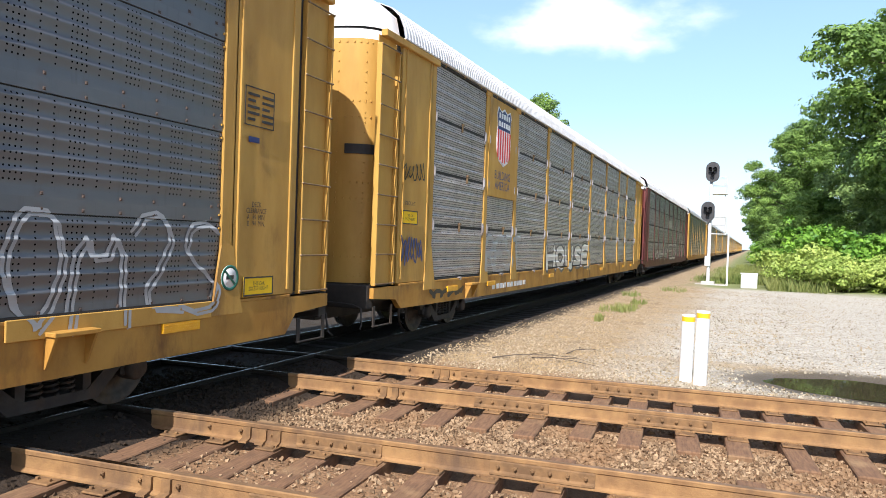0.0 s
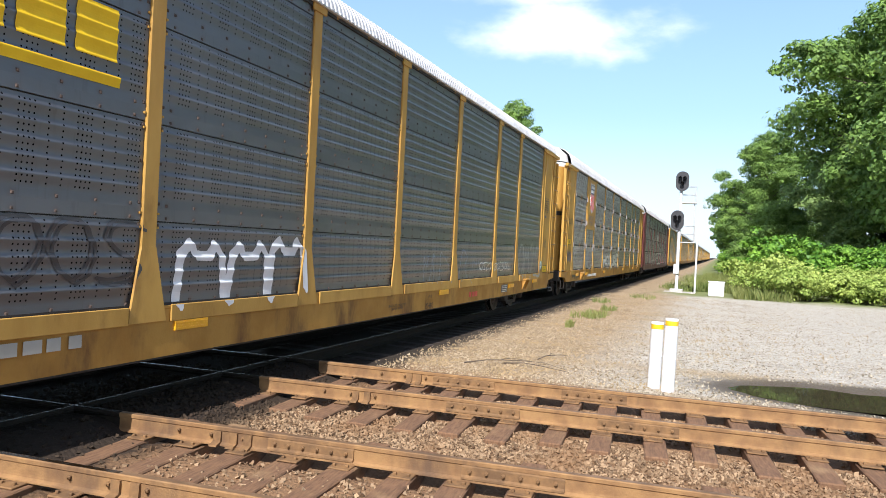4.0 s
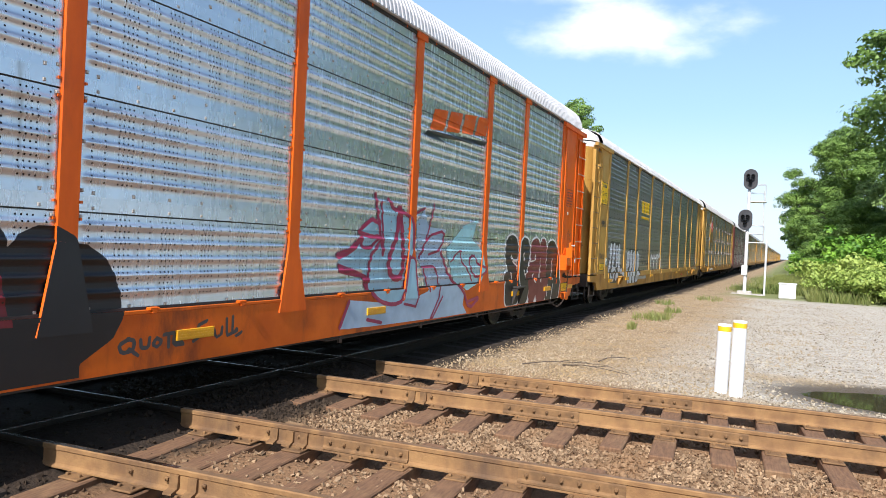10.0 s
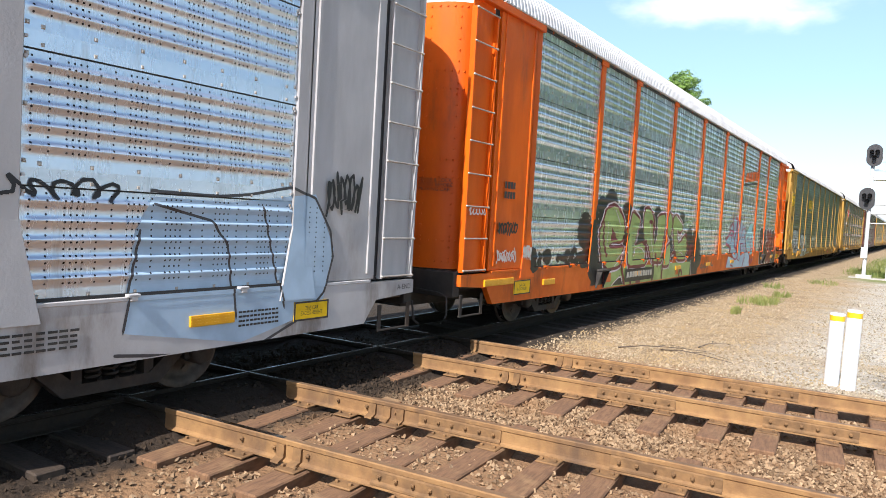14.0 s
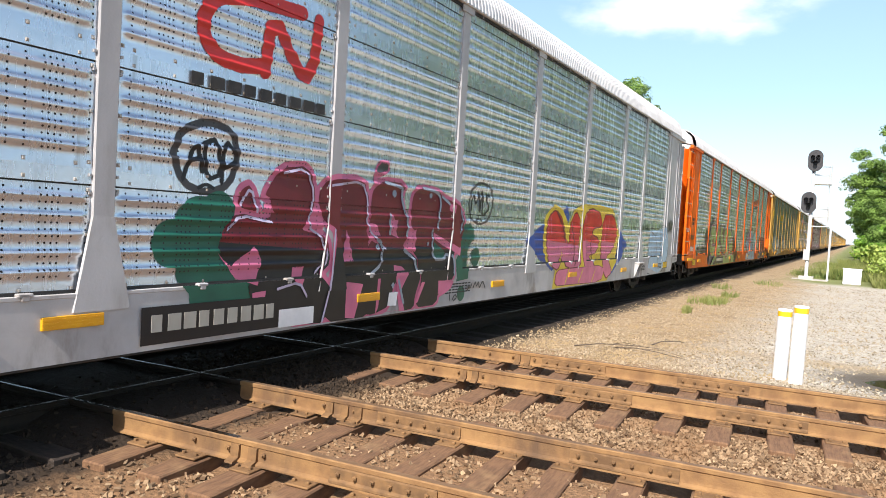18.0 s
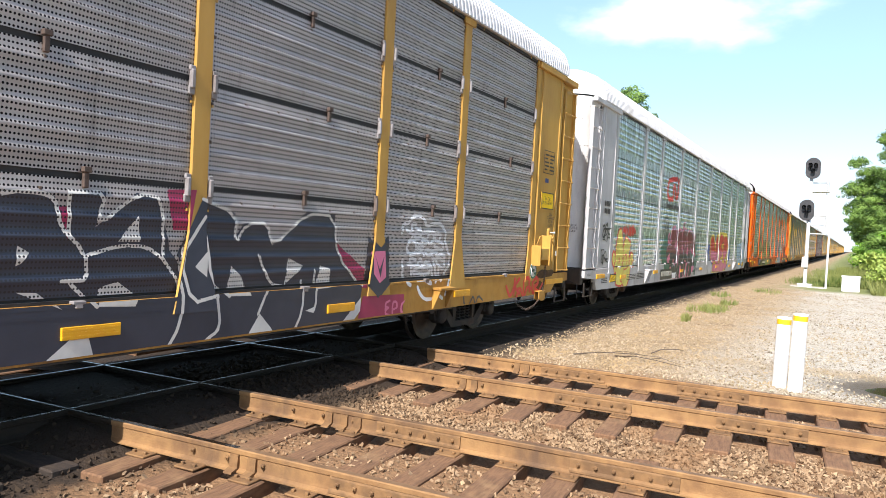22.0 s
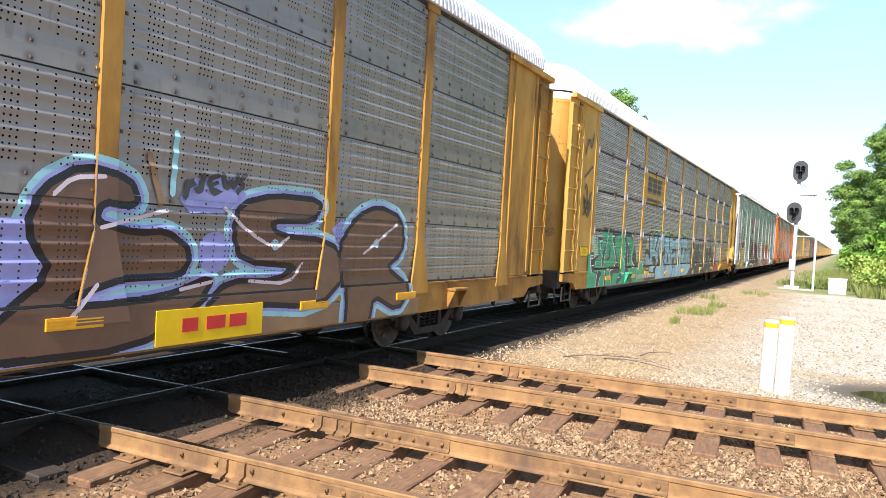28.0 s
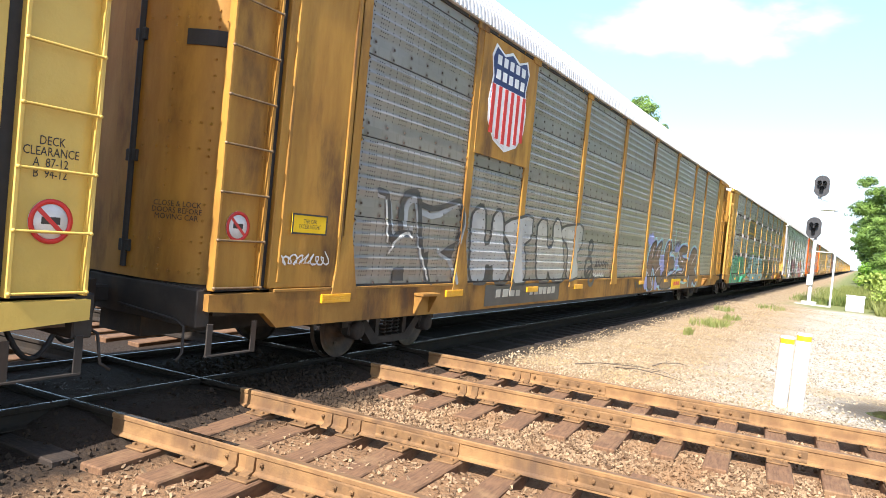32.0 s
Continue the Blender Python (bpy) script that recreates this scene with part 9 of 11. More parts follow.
art.line("white", 0.026, [(8.12, 0.95), (8.19, 0.85), (8.33, 0.76), (8.51, 0.76)])
art.line("white", 0.026, [(8.63, 0.8), (8.68, 0.82), (8.82, 0.75)])
art.line("white", 0.026, [(8.99, 1.04), (8.96, 0.92), (8.89, 0.8)])
art.done()

art = Art(cars["E"], "ribbed", 0.6, "pink and red sprayed sill tags")
art.fill("crimson", [(6.87, 0.89), (7.79, 0.87), (7.77, 0.54), (6.75, 0.51)])
art.next()
art.line("pink", 0.016, [(7.46, 0.8), (7.36, 0.79), (7.37, 0.61), (7.46, 0.62)])
art.line("pink", 0.016, [(7.36, 0.7), (7.44, 0.71)])
art.line("pink", 0.016, [(7.53, 0.57), (7.52, 0.78), (7.62, 0.78), (7.64, 0.69), (7.53, 0.68)])
art.line("pink", 0.016, [(7.83, 0.78), (7.73, 0.75), (7.73, 0.61), (7.84, 0.6)])
art.line("ash", 0.02, [(9.46, 0.82), (9.5, 0.6), (9.65, 0.6)])
art.line("ash", 0.016, [(9.68, 0.62), (9.8, 0.75), (9.87, 0.58), (9.96, 0.74), (10.13, 0.65)])
art.line("red", 0.03, [(11.01, 0.83), (11.2, 0.61), (11.35, 0.84)])
art.line("red", 0.03, [(11.46, 0.61), (11.58, 0.82), (11.79, 0.58), (11.96, 0.83), (12.4, 0.59), (12.66, 0.82)])
art.done()

art = Art(cars["W"], "flat", 0.5, "pale blue graffiti with thin black lines")
art.fill("haze", [(10.39, 1.85), (11.21, 1.84), (12.24, 1.97), (12.55, 1.4), (12.4, 0.77), (11.34, 0.53), (10.14, 0.74), (10.25, 1.57)])
art.next()
art.line("ash", 0.014, [(10.38, 1.9), (11.19, 1.88), (12.14, 2.06), (12.58, 1.46), (12.39, 0.8), (11.37, 0.41), (10.08, 0.57)])
art.line("ash", 0.012, [(10.41, 1.79), (11.15, 1.63), (11.27, 0.76)])
art.line("ash", 0.012, [(11.58, 1.81), (11.87, 0.81)])
art.line("ash", 0.012, [(10.29, 1.57), (10.14, 0.74)])
art.done()

art = Art(cars["W"], "flat", 0.5, "yellow bubble graffiti outlined in red")
art.blob("lemon", "red", 0.05, [(-11.62, 0.62), (-11.61, 1.45), (-11.44, 1.96), (-11.2, 2.04), (-11.04, 1.71), (-10.97, 1.2), (-11.02, 0.57), (-11.36, 0.58)])
art.blob("lemon", "red", 0.05, [(-11.01, 1.46), (-10.75, 1.85), (-10.45, 1.71), (-10.23, 1.67), (-10.43, 1.4), (-10.32, 1.18), (-10.36, 0.76), (-10.61, 0.49), (-11.02, 0.57), (-11.04, 1.01)])
art.spot("red", (-11.84, 1.26), 0.23)
art.spot("red", (-10.13, 1.22), 0.22)
art.spot("red", (-11.75, 0.98), 0.13)
art.next()
art.spot("lemon", (-11.84, 1.26), 0.18)
art.spot("lemon", (-10.13, 1.22), 0.17)
art.spot("lemon", (-11.75, 0.98), 0.09)
art.fill("lemon", [(-11.32, 1.64), (-10.85, 1.52), (-10.79, 0.59), (-11.25, 0.61)])
art.next()
art.line("red", 0.016, [(-10.92, 1.07), (-10.88, 1.31), (-10.63, 1.39), (-10.55, 1.12), (-10.65, 0.99), (-10.91, 0.97)])
art.line("red", 0.016, [(-11.18, 0.66), (-11.13, 0.76), (-11.03, 0.68), (-11.1, 0.63), (-11.18, 0.66)])
art.line("red", 0.016, [(-11.31, 1.3), (-11.22, 1.22), (-11.28, 1.09), (-11.31, 1.3)])
art.line("red", 0.014, [(-11.38, 1.24), (-11.37, 1.22)])
art.line("red", 0.014, [(-11.37, 1.14), (-11.36, 1.13)])
art.line("red", 0.014, [(-11.89, 1.33), (-11.78, 1.17)])
art.line("red", 0.014, [(-11.87, 1.21), (-11.8, 1.32)])
art.line("red", 0.014, [(-10.21, 1.29), (-10.05, 1.14)])
art.line("red", 0.014, [(-10.95, 1.59), (-10.96, 1), (-11.04, 0.75)])
art.done()

art = Art(cars["E"], "ribbed", 0.6, "emerald green block graffiti with navy and white outlines")
art.fill("mint", [(-12.07, 1.48), (-11.94, 1.69), (-11.61, 1.68), (-11.42, 1.33), (-11.86, 1.15)])
art.spot("mint", (-12.04, 1.77), 0.12)
art.spot("mint", (-11.85, 1.79), 0.15)
art.fill("mint", [(-8.1, 1.59), (-7.59, 1.56), (-7.47, 1.16), (-7.99, 1.22)])
art.fill("night", [(-12.2, 1.47), (-11.88, 1.49), (-11.84, 1.23), (-11.7, 1.36), (-11.51, 1.41), (-11.62, 1.86), (-11.13, 1.87), (-11.08, 2.1), (-10.07, 2.09), (-10.06, 1.98), (-9.44, 1.99), (-9.18, 2.04), (-8.41, 2.06), (-7.77, 1.55), (-7.55, 1.16), (-7.24, 1.29), (-6.93, 1.11), (-6.9, 0.87), (-7.55, 0.86), (-8.03, 0.88), (-9.03, 0.89), (-10.9, 0.92), (-12.08, 0.99)])
art.fill("emerald", [(-12.36, 1), (-10.97, 0.93), (-6.86, 0.9), (-6.8, 0.3), (-8.87, 0.39), (-12.21, 0.54), (-12.35, 0.56)])
art.next()
art.fill("emerald", [(-11.57, 1.8), (-11.33, 1.79), (-11.29, 1.52), (-11.1, 1.38), (-11.12, 1.18), (-10.88, 1.12), (-10.97, 0.93), (-11.52, 0.96), (-11.69, 1.25), (-11.42, 1.36), (-11.54, 1.49)])
art.fill("emerald", [(-11.1, 1.99), (-10.36, 2), (-10.26, 1.77), (-9.91, 1.38), (-9.87, 1.1), (-10.54, 1.04), (-10.61, 0.94), (-10.87, 0.94), (-10.8, 1.59), (-10.71, 1.93), (-10.99, 1.53), (-11.07, 1.4), (-11.26, 1.52), (-11.13, 1.84)])
art.fill("emerald", [(-10.06, 1.88), (-9.23, 1.97), (-8.88, 1.65), (-8.97, 1.23), (-9.14, 0.88), (-9.54, 0.92), (-9.58, 1.14), (-9.95, 1.58)])
art.fill("emerald", [(-8.92, 1.93), (-8.49, 1.9), (-8.04, 1.76), (-7.96, 1.59), (-8.13, 1.26), (-7.53, 0.99), (-7.59, 0.86), (-8.68, 0.95), (-8.69, 1.66)])
art.fill("emerald", [(-12.38, 1.44), (-12.18, 1.46), (-12.19, 1.24), (-12.08, 1.01), (-11.64, 1), (-11.56, 1.13), (-11.69, 1.23), (-11.93, 0.97), (-12.36, 0.91)])
art.fill("emerald", [(-7.55, 1.03), (-7.24, 1.28), (-6.91, 0.97), (-6.89, 0.78), (-7.55, 0.85)])
art.fill("night", [(-11.59, 1.03), (-11.21, 0.99), (-11.44, 0.53), (-11.76, 0.54)])
art.fill("night", [(-10.98, 0.97), (-10.8, 0.96), (-10.85, 0.52), (-10.99, 0.52)])
art.fill("night", [(-10.54, 1.03), (-10.17, 0.95), (-10.31, 0.61), (-10.35, 0.52), (-10.48, 0.88)])
art.fill("night", [(-8.55, 0.9), (-8.17, 0.91), (-8.26, 0.51), (-8.58, 0.5)])
art.fill("night", [(-9.54, 0.92), (-9.24, 0.8), (-9.74, 0.62), (-9.89, 0.66)])
art.next()
art.fill("night", [(-10.52, 1.66), (-10.39, 1.54), (-10.42, 1.31), (-10.61, 1.26), (-10.67, 1.31), (-10.5, 1.37)])
art.fill("night", [(-8.63, 1.74), (-8.45, 1.5), (-8.55, 1.15), (-8.71, 1.19)])
art.fill("brown", [(-11.32, 0.88), (-11.44, 0.55), (-11.52, 0.55), (-11.45, 0.75)])
art.fill("brown", [(-8.3, 0.88), (-8.1, 0.89), (-8.2, 0.52), (-8.36, 0.52)])
art.line("white", 0.016, [(-11.62, 1.86), (-11.62, 1.7), (-11.5, 1.42)])
art.line("white", 0.02, [(-11.33, 1.77), (-11.3, 1.52), (-11.1, 1.37), (-11.17, 1.07)])
art.line("white", 0.02, [(-10.71, 1.91), (-10.9, 1.44), (-10.98, 0.97), (-10.99, 0.53)])
art.line("white", 0.02, [(-10.36, 2.02), (-10.26, 1.74), (-9.91, 1.35), (-9.89, 1.08), (-10.53, 1.03), (-10.47, 0.88)])
art.line("white", 0.018, [(-9.29, 1.98), (-8.87, 1.67), (-8.98, 1.31)])
art.line("white", 0.016, [(-8.41, 2.06), (-8.13, 1.92)])
art.line("white", 0.018, [(-8.04, 1.72), (-8.33, 1.26), (-7.53, 0.97)])
art.line("white", 0.016, [(-8.68, 1.73), (-8.67, 1.15), (-8.56, 0.95)])
art.line("white", 0.018, [(-9.5, 1.44), (-9.14, 1.2), (-9.15, 0.88), (-9.51, 0.94)])
art.line("white", 0.02, [(-12.2, 1.44), (-12.2, 1.26), (-12.1, 1.01)])
art.line("white", 0.018, [(-11.69, 1.25), (-11.54, 1.09), (-11.76, 0.54)])
art.line("white", 0.018, [(-7.54, 0.97), (-7.24, 1.29), (-6.92, 0.97)])
art.line("white", 0.016, [(-10.35, 0.54), (-10.31, 0.61), (-10.47, 0.9)])
art.line("white", 0.018, [(-11.51, 0.55), (-11.36, 0.83), (-11.31, 0.88)])
art.line("white", 0.016, [(-8.58, 0.5), (-8.49, 0.89)])
art.line("white", 0.014, [(-11.61, 1.88), (-11.16, 1.87)])
art.line("white", 0.014, [(-12.13, 1.4), (-11.98, 1.4)])
art.line("white", 0.014, [(-12.12, 1.33), (-11.99, 1.33)])
art.line("white", 0.014, [(-12.08, 1.16), (-11.94, 1.16)])
art.line("white", 0.014, [(-11.3, 1.76), (-11.16, 1.77)])
art.line("white", 0.014, [(-10.27, 1.9), (-10.1, 1.92)])
art.line("white", 0.014, [(-10.15, 1.61), (-9.97, 1.64)])
art.line("white", 0.014, [(-9.87, 1.21), (-9.71, 1.22)])
art.line("white", 0.014, [(-9.09, 1.25), (-8.89, 1.26)])
art.line("white", 0.014, [(-9.1, 1.07), (-8.9, 1.07)])
art.line("white", 0.014, [(-8.6, 2.01), (-8.37, 2.02)])
art.line("white", 0.014, [(-9.7, 0.81), (-9.53, 0.81)])
art.line("white", 0.014, [(-11.69, 0.64), (-11.58, 0.64)])
art.done()

art = Art(cars["E"], "ribbed", 0.6, "pale blue block graffiti with black outlines and a lime halo")
art.fill("lime", [(-6.56, 1.54), (-6.41, 1.71), (-6.27, 1.93), (-6.17, 2.11), (-5.67, 2.21), (-4.94, 2.23), (-4.5, 2.28), (-3.99, 2.21), (-3.23, 2.22), (-2.18, 2.16), (-1.39, 2.13), (-0.8, 2.27), (0.44, 2.14), (0.55, 1.65), (0.26, 0.85), (-6.54, 1.03)])
art.next()
art.fill("sky", [(-6.46, 1.03), (-6.5, 1.48), (-6.25, 1.51), (-6, 1.4), (-6.15, 1.64), (-6.23, 1.89), (-6.15, 2.07), (-5.69, 2.14), (-5.64, 1.66), (-5.42, 2.11), (-4.97, 2.14), (-4.96, 1.97), (-4.57, 2.21), (-4.11, 2.1), (-4.01, 1.97), (-3.64, 2.05), (-3.6, 2.17), (-3.22, 2.17), (-3.12, 2.08), (-2.59, 2.13), (-2.4, 1.94), (-2.04, 1.96), (-1.89, 2.13), (-1.44, 1.97), (-1.06, 2.12), (-0.79, 2.17), (-0.58, 2.05), (0.26, 2.05), (0.35, 1.8), (0.23, 1.55), (0.74, 1.67), (0.88, 1.56), (0.86, 0.87), (0.23, 0.62), (-1.24, 0.62), (-2.96, 0.62), (-4.21, 0.62), (-5.31, 0.62), (-5.27, 0.74), (-5.55, 0.72), (-5.54, 0.91), (-6.04, 0.9)])
art.fill("sky", [(-6.49, 0.98), (-5.49, 0.97), (-5.07, 0.89), (-5.06, 0.69), (-6.48, 0.77)])
art.next()
art.fill("black", [(-6.2, 2.07), (-6.12, 2.08), (-6.09, 1.95), (-5.95, 1.51), (-5.9, 1.36), (-5.94, 1.29), (-6.02, 1.38), (-6.1, 1.47), (-6.15, 1.64), (-6.19, 1.81), (-6.25, 1.93)])
art.fill("black", [(-5.66, 1.61), (-5.53, 1.76), (-5.44, 1.96), (-5.4, 2.01), (-5.39, 1.91), (-5.48, 1.79), (-5.6, 1.64)])
art.fill("black", [(-6.56, 1.5), (-6.49, 1.5), (-6.49, 1.3), (-6.47, 0.99), (-6.55, 0.96)])
art.fill("black", [(-6.55, 0.95), (-6.2, 0.96), (-6.01, 0.89), (-5.74, 0.85), (-5.71, 0.77), (-5.18, 0.74), (-5.24, 0.62), (-6.54, 0.62)])
art.fill("black", [(-5.62, 1.35), (-5.56, 1.37), (-5.25, 1.36), (-5.13, 1.3), (-5.04, 1.23), (-5.06, 1.12), (-5.17, 1), (-5.28, 0.86), (-5.33, 0.77), (-5.41, 0.7), (-5.54, 0.71), (-5.52, 0.81), (-5.53, 0.96), (-5.58, 0.98), (-5.57, 1.17), (-5.6, 1.28)])
art.fill("black", [(-5.35, 1.53), (-5.24, 1.65), (-5.16, 1.78), (-5.05, 1.92), (-4.93, 2), (-4.77, 2.12), (-4.66, 2.2), (-4.55, 2.21), (-4.67, 2.12), (-4.83, 1.98), (-4.92, 1.87), (-5.03, 1.69), (-5.12, 1.62), (-5.24, 1.53)])
art.fill("black", [(-4.89, 1.51), (-4.77, 1.67), (-4.7, 1.78), (-4.58, 1.9), (-4.63, 1.78), (-4.74, 1.65), (-4.76, 1.54), (-4.65, 1.38), (-4.54, 1.3), (-4.46, 1.21), (-4.39, 1.07), (-4.41, 1.06), (-4.86, 1.04), (-4.88, 1.09), (-4.77, 1.17), (-4.78, 1.27), (-4.82, 1.41)])
art.fill("black", [(-4.5, 1.57), (-4.35, 1.78), (-4.33, 1.56), (-4.4, 1.49)])
art.fill("black", [(-4.41, 1.52), (-4.18, 1.48), (-4, 1.51), (-3.89, 1.41), (-4.08, 1.32), (-4.19, 1.24), (-4.22, 1.12), (-4.3, 1.27)])
art.fill("black", [(-4.24, 1.11), (-4.19, 1.24), (-4.01, 1.37), (-4, 1.26), (-3.86, 1.16)])
art.fill("black", [(-4.03, 1.47), (-3.93, 1.64), (-3.87, 1.78), (-4, 1.82), (-3.93, 1.94), (-3.83, 1.95), (-3.8, 1.68), (-3.73, 1.5), (-3.66, 1.26), (-3.71, 1.21), (-3.78, 1.32), (-3.89, 1.44)])
art.fill("black", [(-3.56, 1.7), (-3.5, 1.56), (-3.35, 1.45), (-3.14, 1.28), (-3.12, 1.18), (-3.18, 1.14), (-3.42, 1.13), (-3.41, 1.32), (-3.45, 1.44), (-3.52, 1.56)])
art.fill("black", [(-3.15, 1.94), (-3.11, 2.08), (-2.99, 2.09), (-3, 1.77), (-2.95, 1.58), (-2.83, 1.44), (-2.65, 1.28), (-2.54, 1.1), (-2.52, 0.93), (-2.62, 0.94), (-2.63, 1.1), (-2.78, 1.31), (-2.95, 1.44), (-3.07, 1.57), (-3.13, 1.73), (-3.19, 1.8)])
art.fill("black", [(-2.74, 1.63), (-2.59, 1.62), (-2.02, 1.61), (-1.94, 1.67), (-1.87, 1.57), (-2.05, 1.52), (-2.29, 1.47), (-2.46, 1.42), (-2.57, 1.4), (-2.62, 1.51)])
art.fill("black", [(-2.59, 1.27), (-2.09, 1.29), (-2.17, 1.09), (-2.23, 0.92), (-2.34, 0.92), (-2.4, 1.06), (-2.52, 1.17)])
art.fill("black", [(-1.3, 1.75), (-1.21, 1.69), (-1.18, 1.46), (-1.29, 1.53)])
art.fill("black", [(-1.71, 1.21), (-1.65, 1.32), (-1.55, 1.37), (-1.47, 1.26), (-1.46, 1.09), (-1.61, 1.01), (-1.67, 1.05)])
art.fill("black", [(-1.35, 0.84), (-1.41, 0.62), (-1.54, 0.62), (-1.7, 0.62), (-1.55, 0.62)])
art.fill("black", [(-0.99, 1.66), (-0.49, 1.69), (-0.56, 1.61), (-0.74, 1.46), (-0.88, 1.2), (-0.97, 1.2), (-0.86, 1.44), (-0.95, 1.54)])
art.fill("black", [(-0.3, 1.66), (0.17, 1.64), (0.05, 1.54), (-0.21, 1.48)])
art.next()
art.fill("lime", [(-5.56, 1.16), (-5.37, 1.17), (-5.46, 1.04), (-5.53, 0.98), (-5.57, 0.99)])
art.fill("lime", [(-0.17, 1.44), (0.32, 1.61), (-0.26, 1.26), (-0.44, 1.2)])
art.line("black", 0.03, [(-6.17, 2.08), (-5.94, 2.13), (-5.68, 2.15), (-5.65, 1.96), (-5.65, 1.71), (-5.63, 1.62)])
art.line("black", 0.03, [(-5.41, 2.01), (-5.4, 2.13), (-5.22, 2.17), (-4.97, 2.14), (-4.98, 1.97)])
art.line("black", 0.07, [(-6.54, 1.51), (-6.4, 1.52), (-6.25, 1.5), (-6.11, 1.42), (-5.95, 1.32)])
art.line("black", 0.035, [(-6.46, 1.02), (-6.29, 1.04), (-6.11, 0.98)])
art.line("black", 0.028, [(-4.66, 2.19), (-4.49, 2.2), (-4.15, 2.1), (-4.04, 1.97)])
art.line("black", 0.018, [(-5.35, 1.55), (-5.08, 1.54), (-4.84, 1.5)])
art.line("black", 0.035, [(-3.87, 1.17), (-3.75, 1.11), (-3.79, 0.96), (-3.83, 0.72), (-3.9, 0.62)])
art.line("black", 0.028, [(-4.04, 1.97), (-3.89, 2.02), (-3.66, 2.05), (-3.59, 2.08), (-3.62, 2.17), (-3.27, 2.18), (-3.19, 2.13), (-3.15, 1.93)])
art.line("black", 0.032, [(-3.09, 2.09), (-2.64, 2.13), (-2.5, 2.08), (-2.42, 1.95), (-2.16, 1.94), (-1.98, 2), (-1.89, 2.13), (-1.72, 2.05), (-1.44, 1.97), (-1.16, 2.04), (-1.06, 2.12)])
art.line("black", 0.03, [(-2.54, 1.03), (-2.53, 0.9), (-2.64, 0.69), (-2.84, 0.62)])
art.line("black", 0.024, [(-2.02, 1.56), (-1.98, 1.45), (-2.03, 1.29), (-2.56, 1.27)])
art.line("black", 0.024, [(-2.2, 0.95), (-2.1, 0.7), (-2.3, 0.62)])
art.line("black", 0.026, [(-1.87, 1.57), (-1.6, 1.57), (-1.33, 1.62), (-1.27, 1.73)])
art.line("black", 0.032, [(-1.06, 2.12), (-0.82, 2.17), (-0.58, 2.05), (0.17, 2.06), (0.32, 2), (0.33, 1.8), (0.14, 1.55)])
art.line("black", 0.022, [(-0.99, 2.13), (-0.89, 1.96), (-0.92, 1.67)])
art.line("black", 0.022, [(-0.94, 1.22), (-0.92, 0.94), (-0.95, 0.7), (-1.01, 0.62)])
art.line("black", 0.02, [(-0.44, 1.19), (-0.39, 1.33), (-0.17, 1.48)])
art.line("black", 0.022, [(-0.44, 1.19), (-0.09, 1.29), (0.33, 1.57), (0.74, 1.67), (0.88, 1.56), (0.84, 1.01), (0.82, 0.87)])
art.line("black", 0.014, [(0.02, 0.96), (0.08, 1.29), (0.25, 1.15), (0.35, 1.36), (0.34, 0.98)])
art.line("black", 0.014, [(0.42, 1.33), (0.48, 1.02), (0.65, 1.33)])
art.line("black", 0.02, [(0.87, 0.84), (0.38, 0.66), (0.14, 0.62)])
art.done()

art = Art(cars["E"], "ribbed", 0.6, "thin black sprayed tag")
art.line("ash", 0.016, [(-6.99, 1.89), (-7.1, 1.82), (-7.08, 1.75), (-6.99, 1.77)])
art.line("ash", 0.016, [(-6.96, 1.72), (-6.89, 1.88), (-6.84, 1.73)])
art.line("ash", 0.016, [(-6.81, 1.73), (-6.8, 1.88), (-6.7, 1.74), (-6.67, 1.9)])
art.line("ash", 0.016, [(-6.63, 1.73), (-6.61, 1.89), (-6.48, 1.84), (-6.5, 1.76), (-6.63, 1.73)])
art.line("ash", 0.02, [(-7.13, 1.67), (-7.05, 1.6), (-6.98, 1.68), (-6.91, 1.6), (-6.81, 1.68), (-6.77, 1.6), (-6.65, 1.69), (-6.57, 1.63), (-6.51, 1.69)])
art.done()

art = Art(cars["E"], "ribbed", 0.6, "black graffiti with white outlines")
art.fill("crimson", [(0.42, 0.46), (0.83, 1.14), (1.07, 1.02), (1.15, 0.76), (0.73, 0.46)])
art.fill("crimson", [(3.99, 1.98), (4.29, 2), (4.23, 1.63), (4.07, 1.63)])
art.fill("crimson", [(6.32, 1.56), (6.92, 1.22), (6.94, 0.98), (6.6, 1.05)])
art.fill("crimson", [(3.02, 1.78), (3.11, 1.79), (3.12, 1.53), (3.06, 1.54)])
art.next()
art.fill("night", [(1, 1.5), (1.23, 1.88), (1.68, 1.93), (2.06, 1.67), (2.33, 1.82), (2.85, 1.77), (3.18, 1.1), (3.17, 0.52), (0.71, 0.46), (1.02, 0.84), (1.19, 1.02)])
art.fill("night", [(2.44, 1.82), (2.61, 1.85), (2.74, 1.88), (2.99, 1.86), (3.04, 1.63), (3.11, 1.52), (3.12, 1.9), (3.41, 1.91), (3.33, 1.63), (3.69, 1.93), (3.92, 1.91), (4.04, 1.45), (4.17, 1.28), (4.23, 0.98), (4.19, 0.79), (3.97, 0.53), (3.31, 0.53), (2.49, 0.56)])
art.fill("night", [(4.12, 1.41), (4.36, 1.92), (4.79, 1.81), (4.78, 1.55), (4.9, 1.72), (5.21, 1.74), (5.3, 1.5), (5.82, 1.88), (6.3, 1.87), (6.37, 1.44), (6.84, 0.99), (6.79, 0.72), (6.36, 0.5), (4.92, 0.52), (3.97, 0.53), (4.19, 0.94), (4.22, 1.17)])
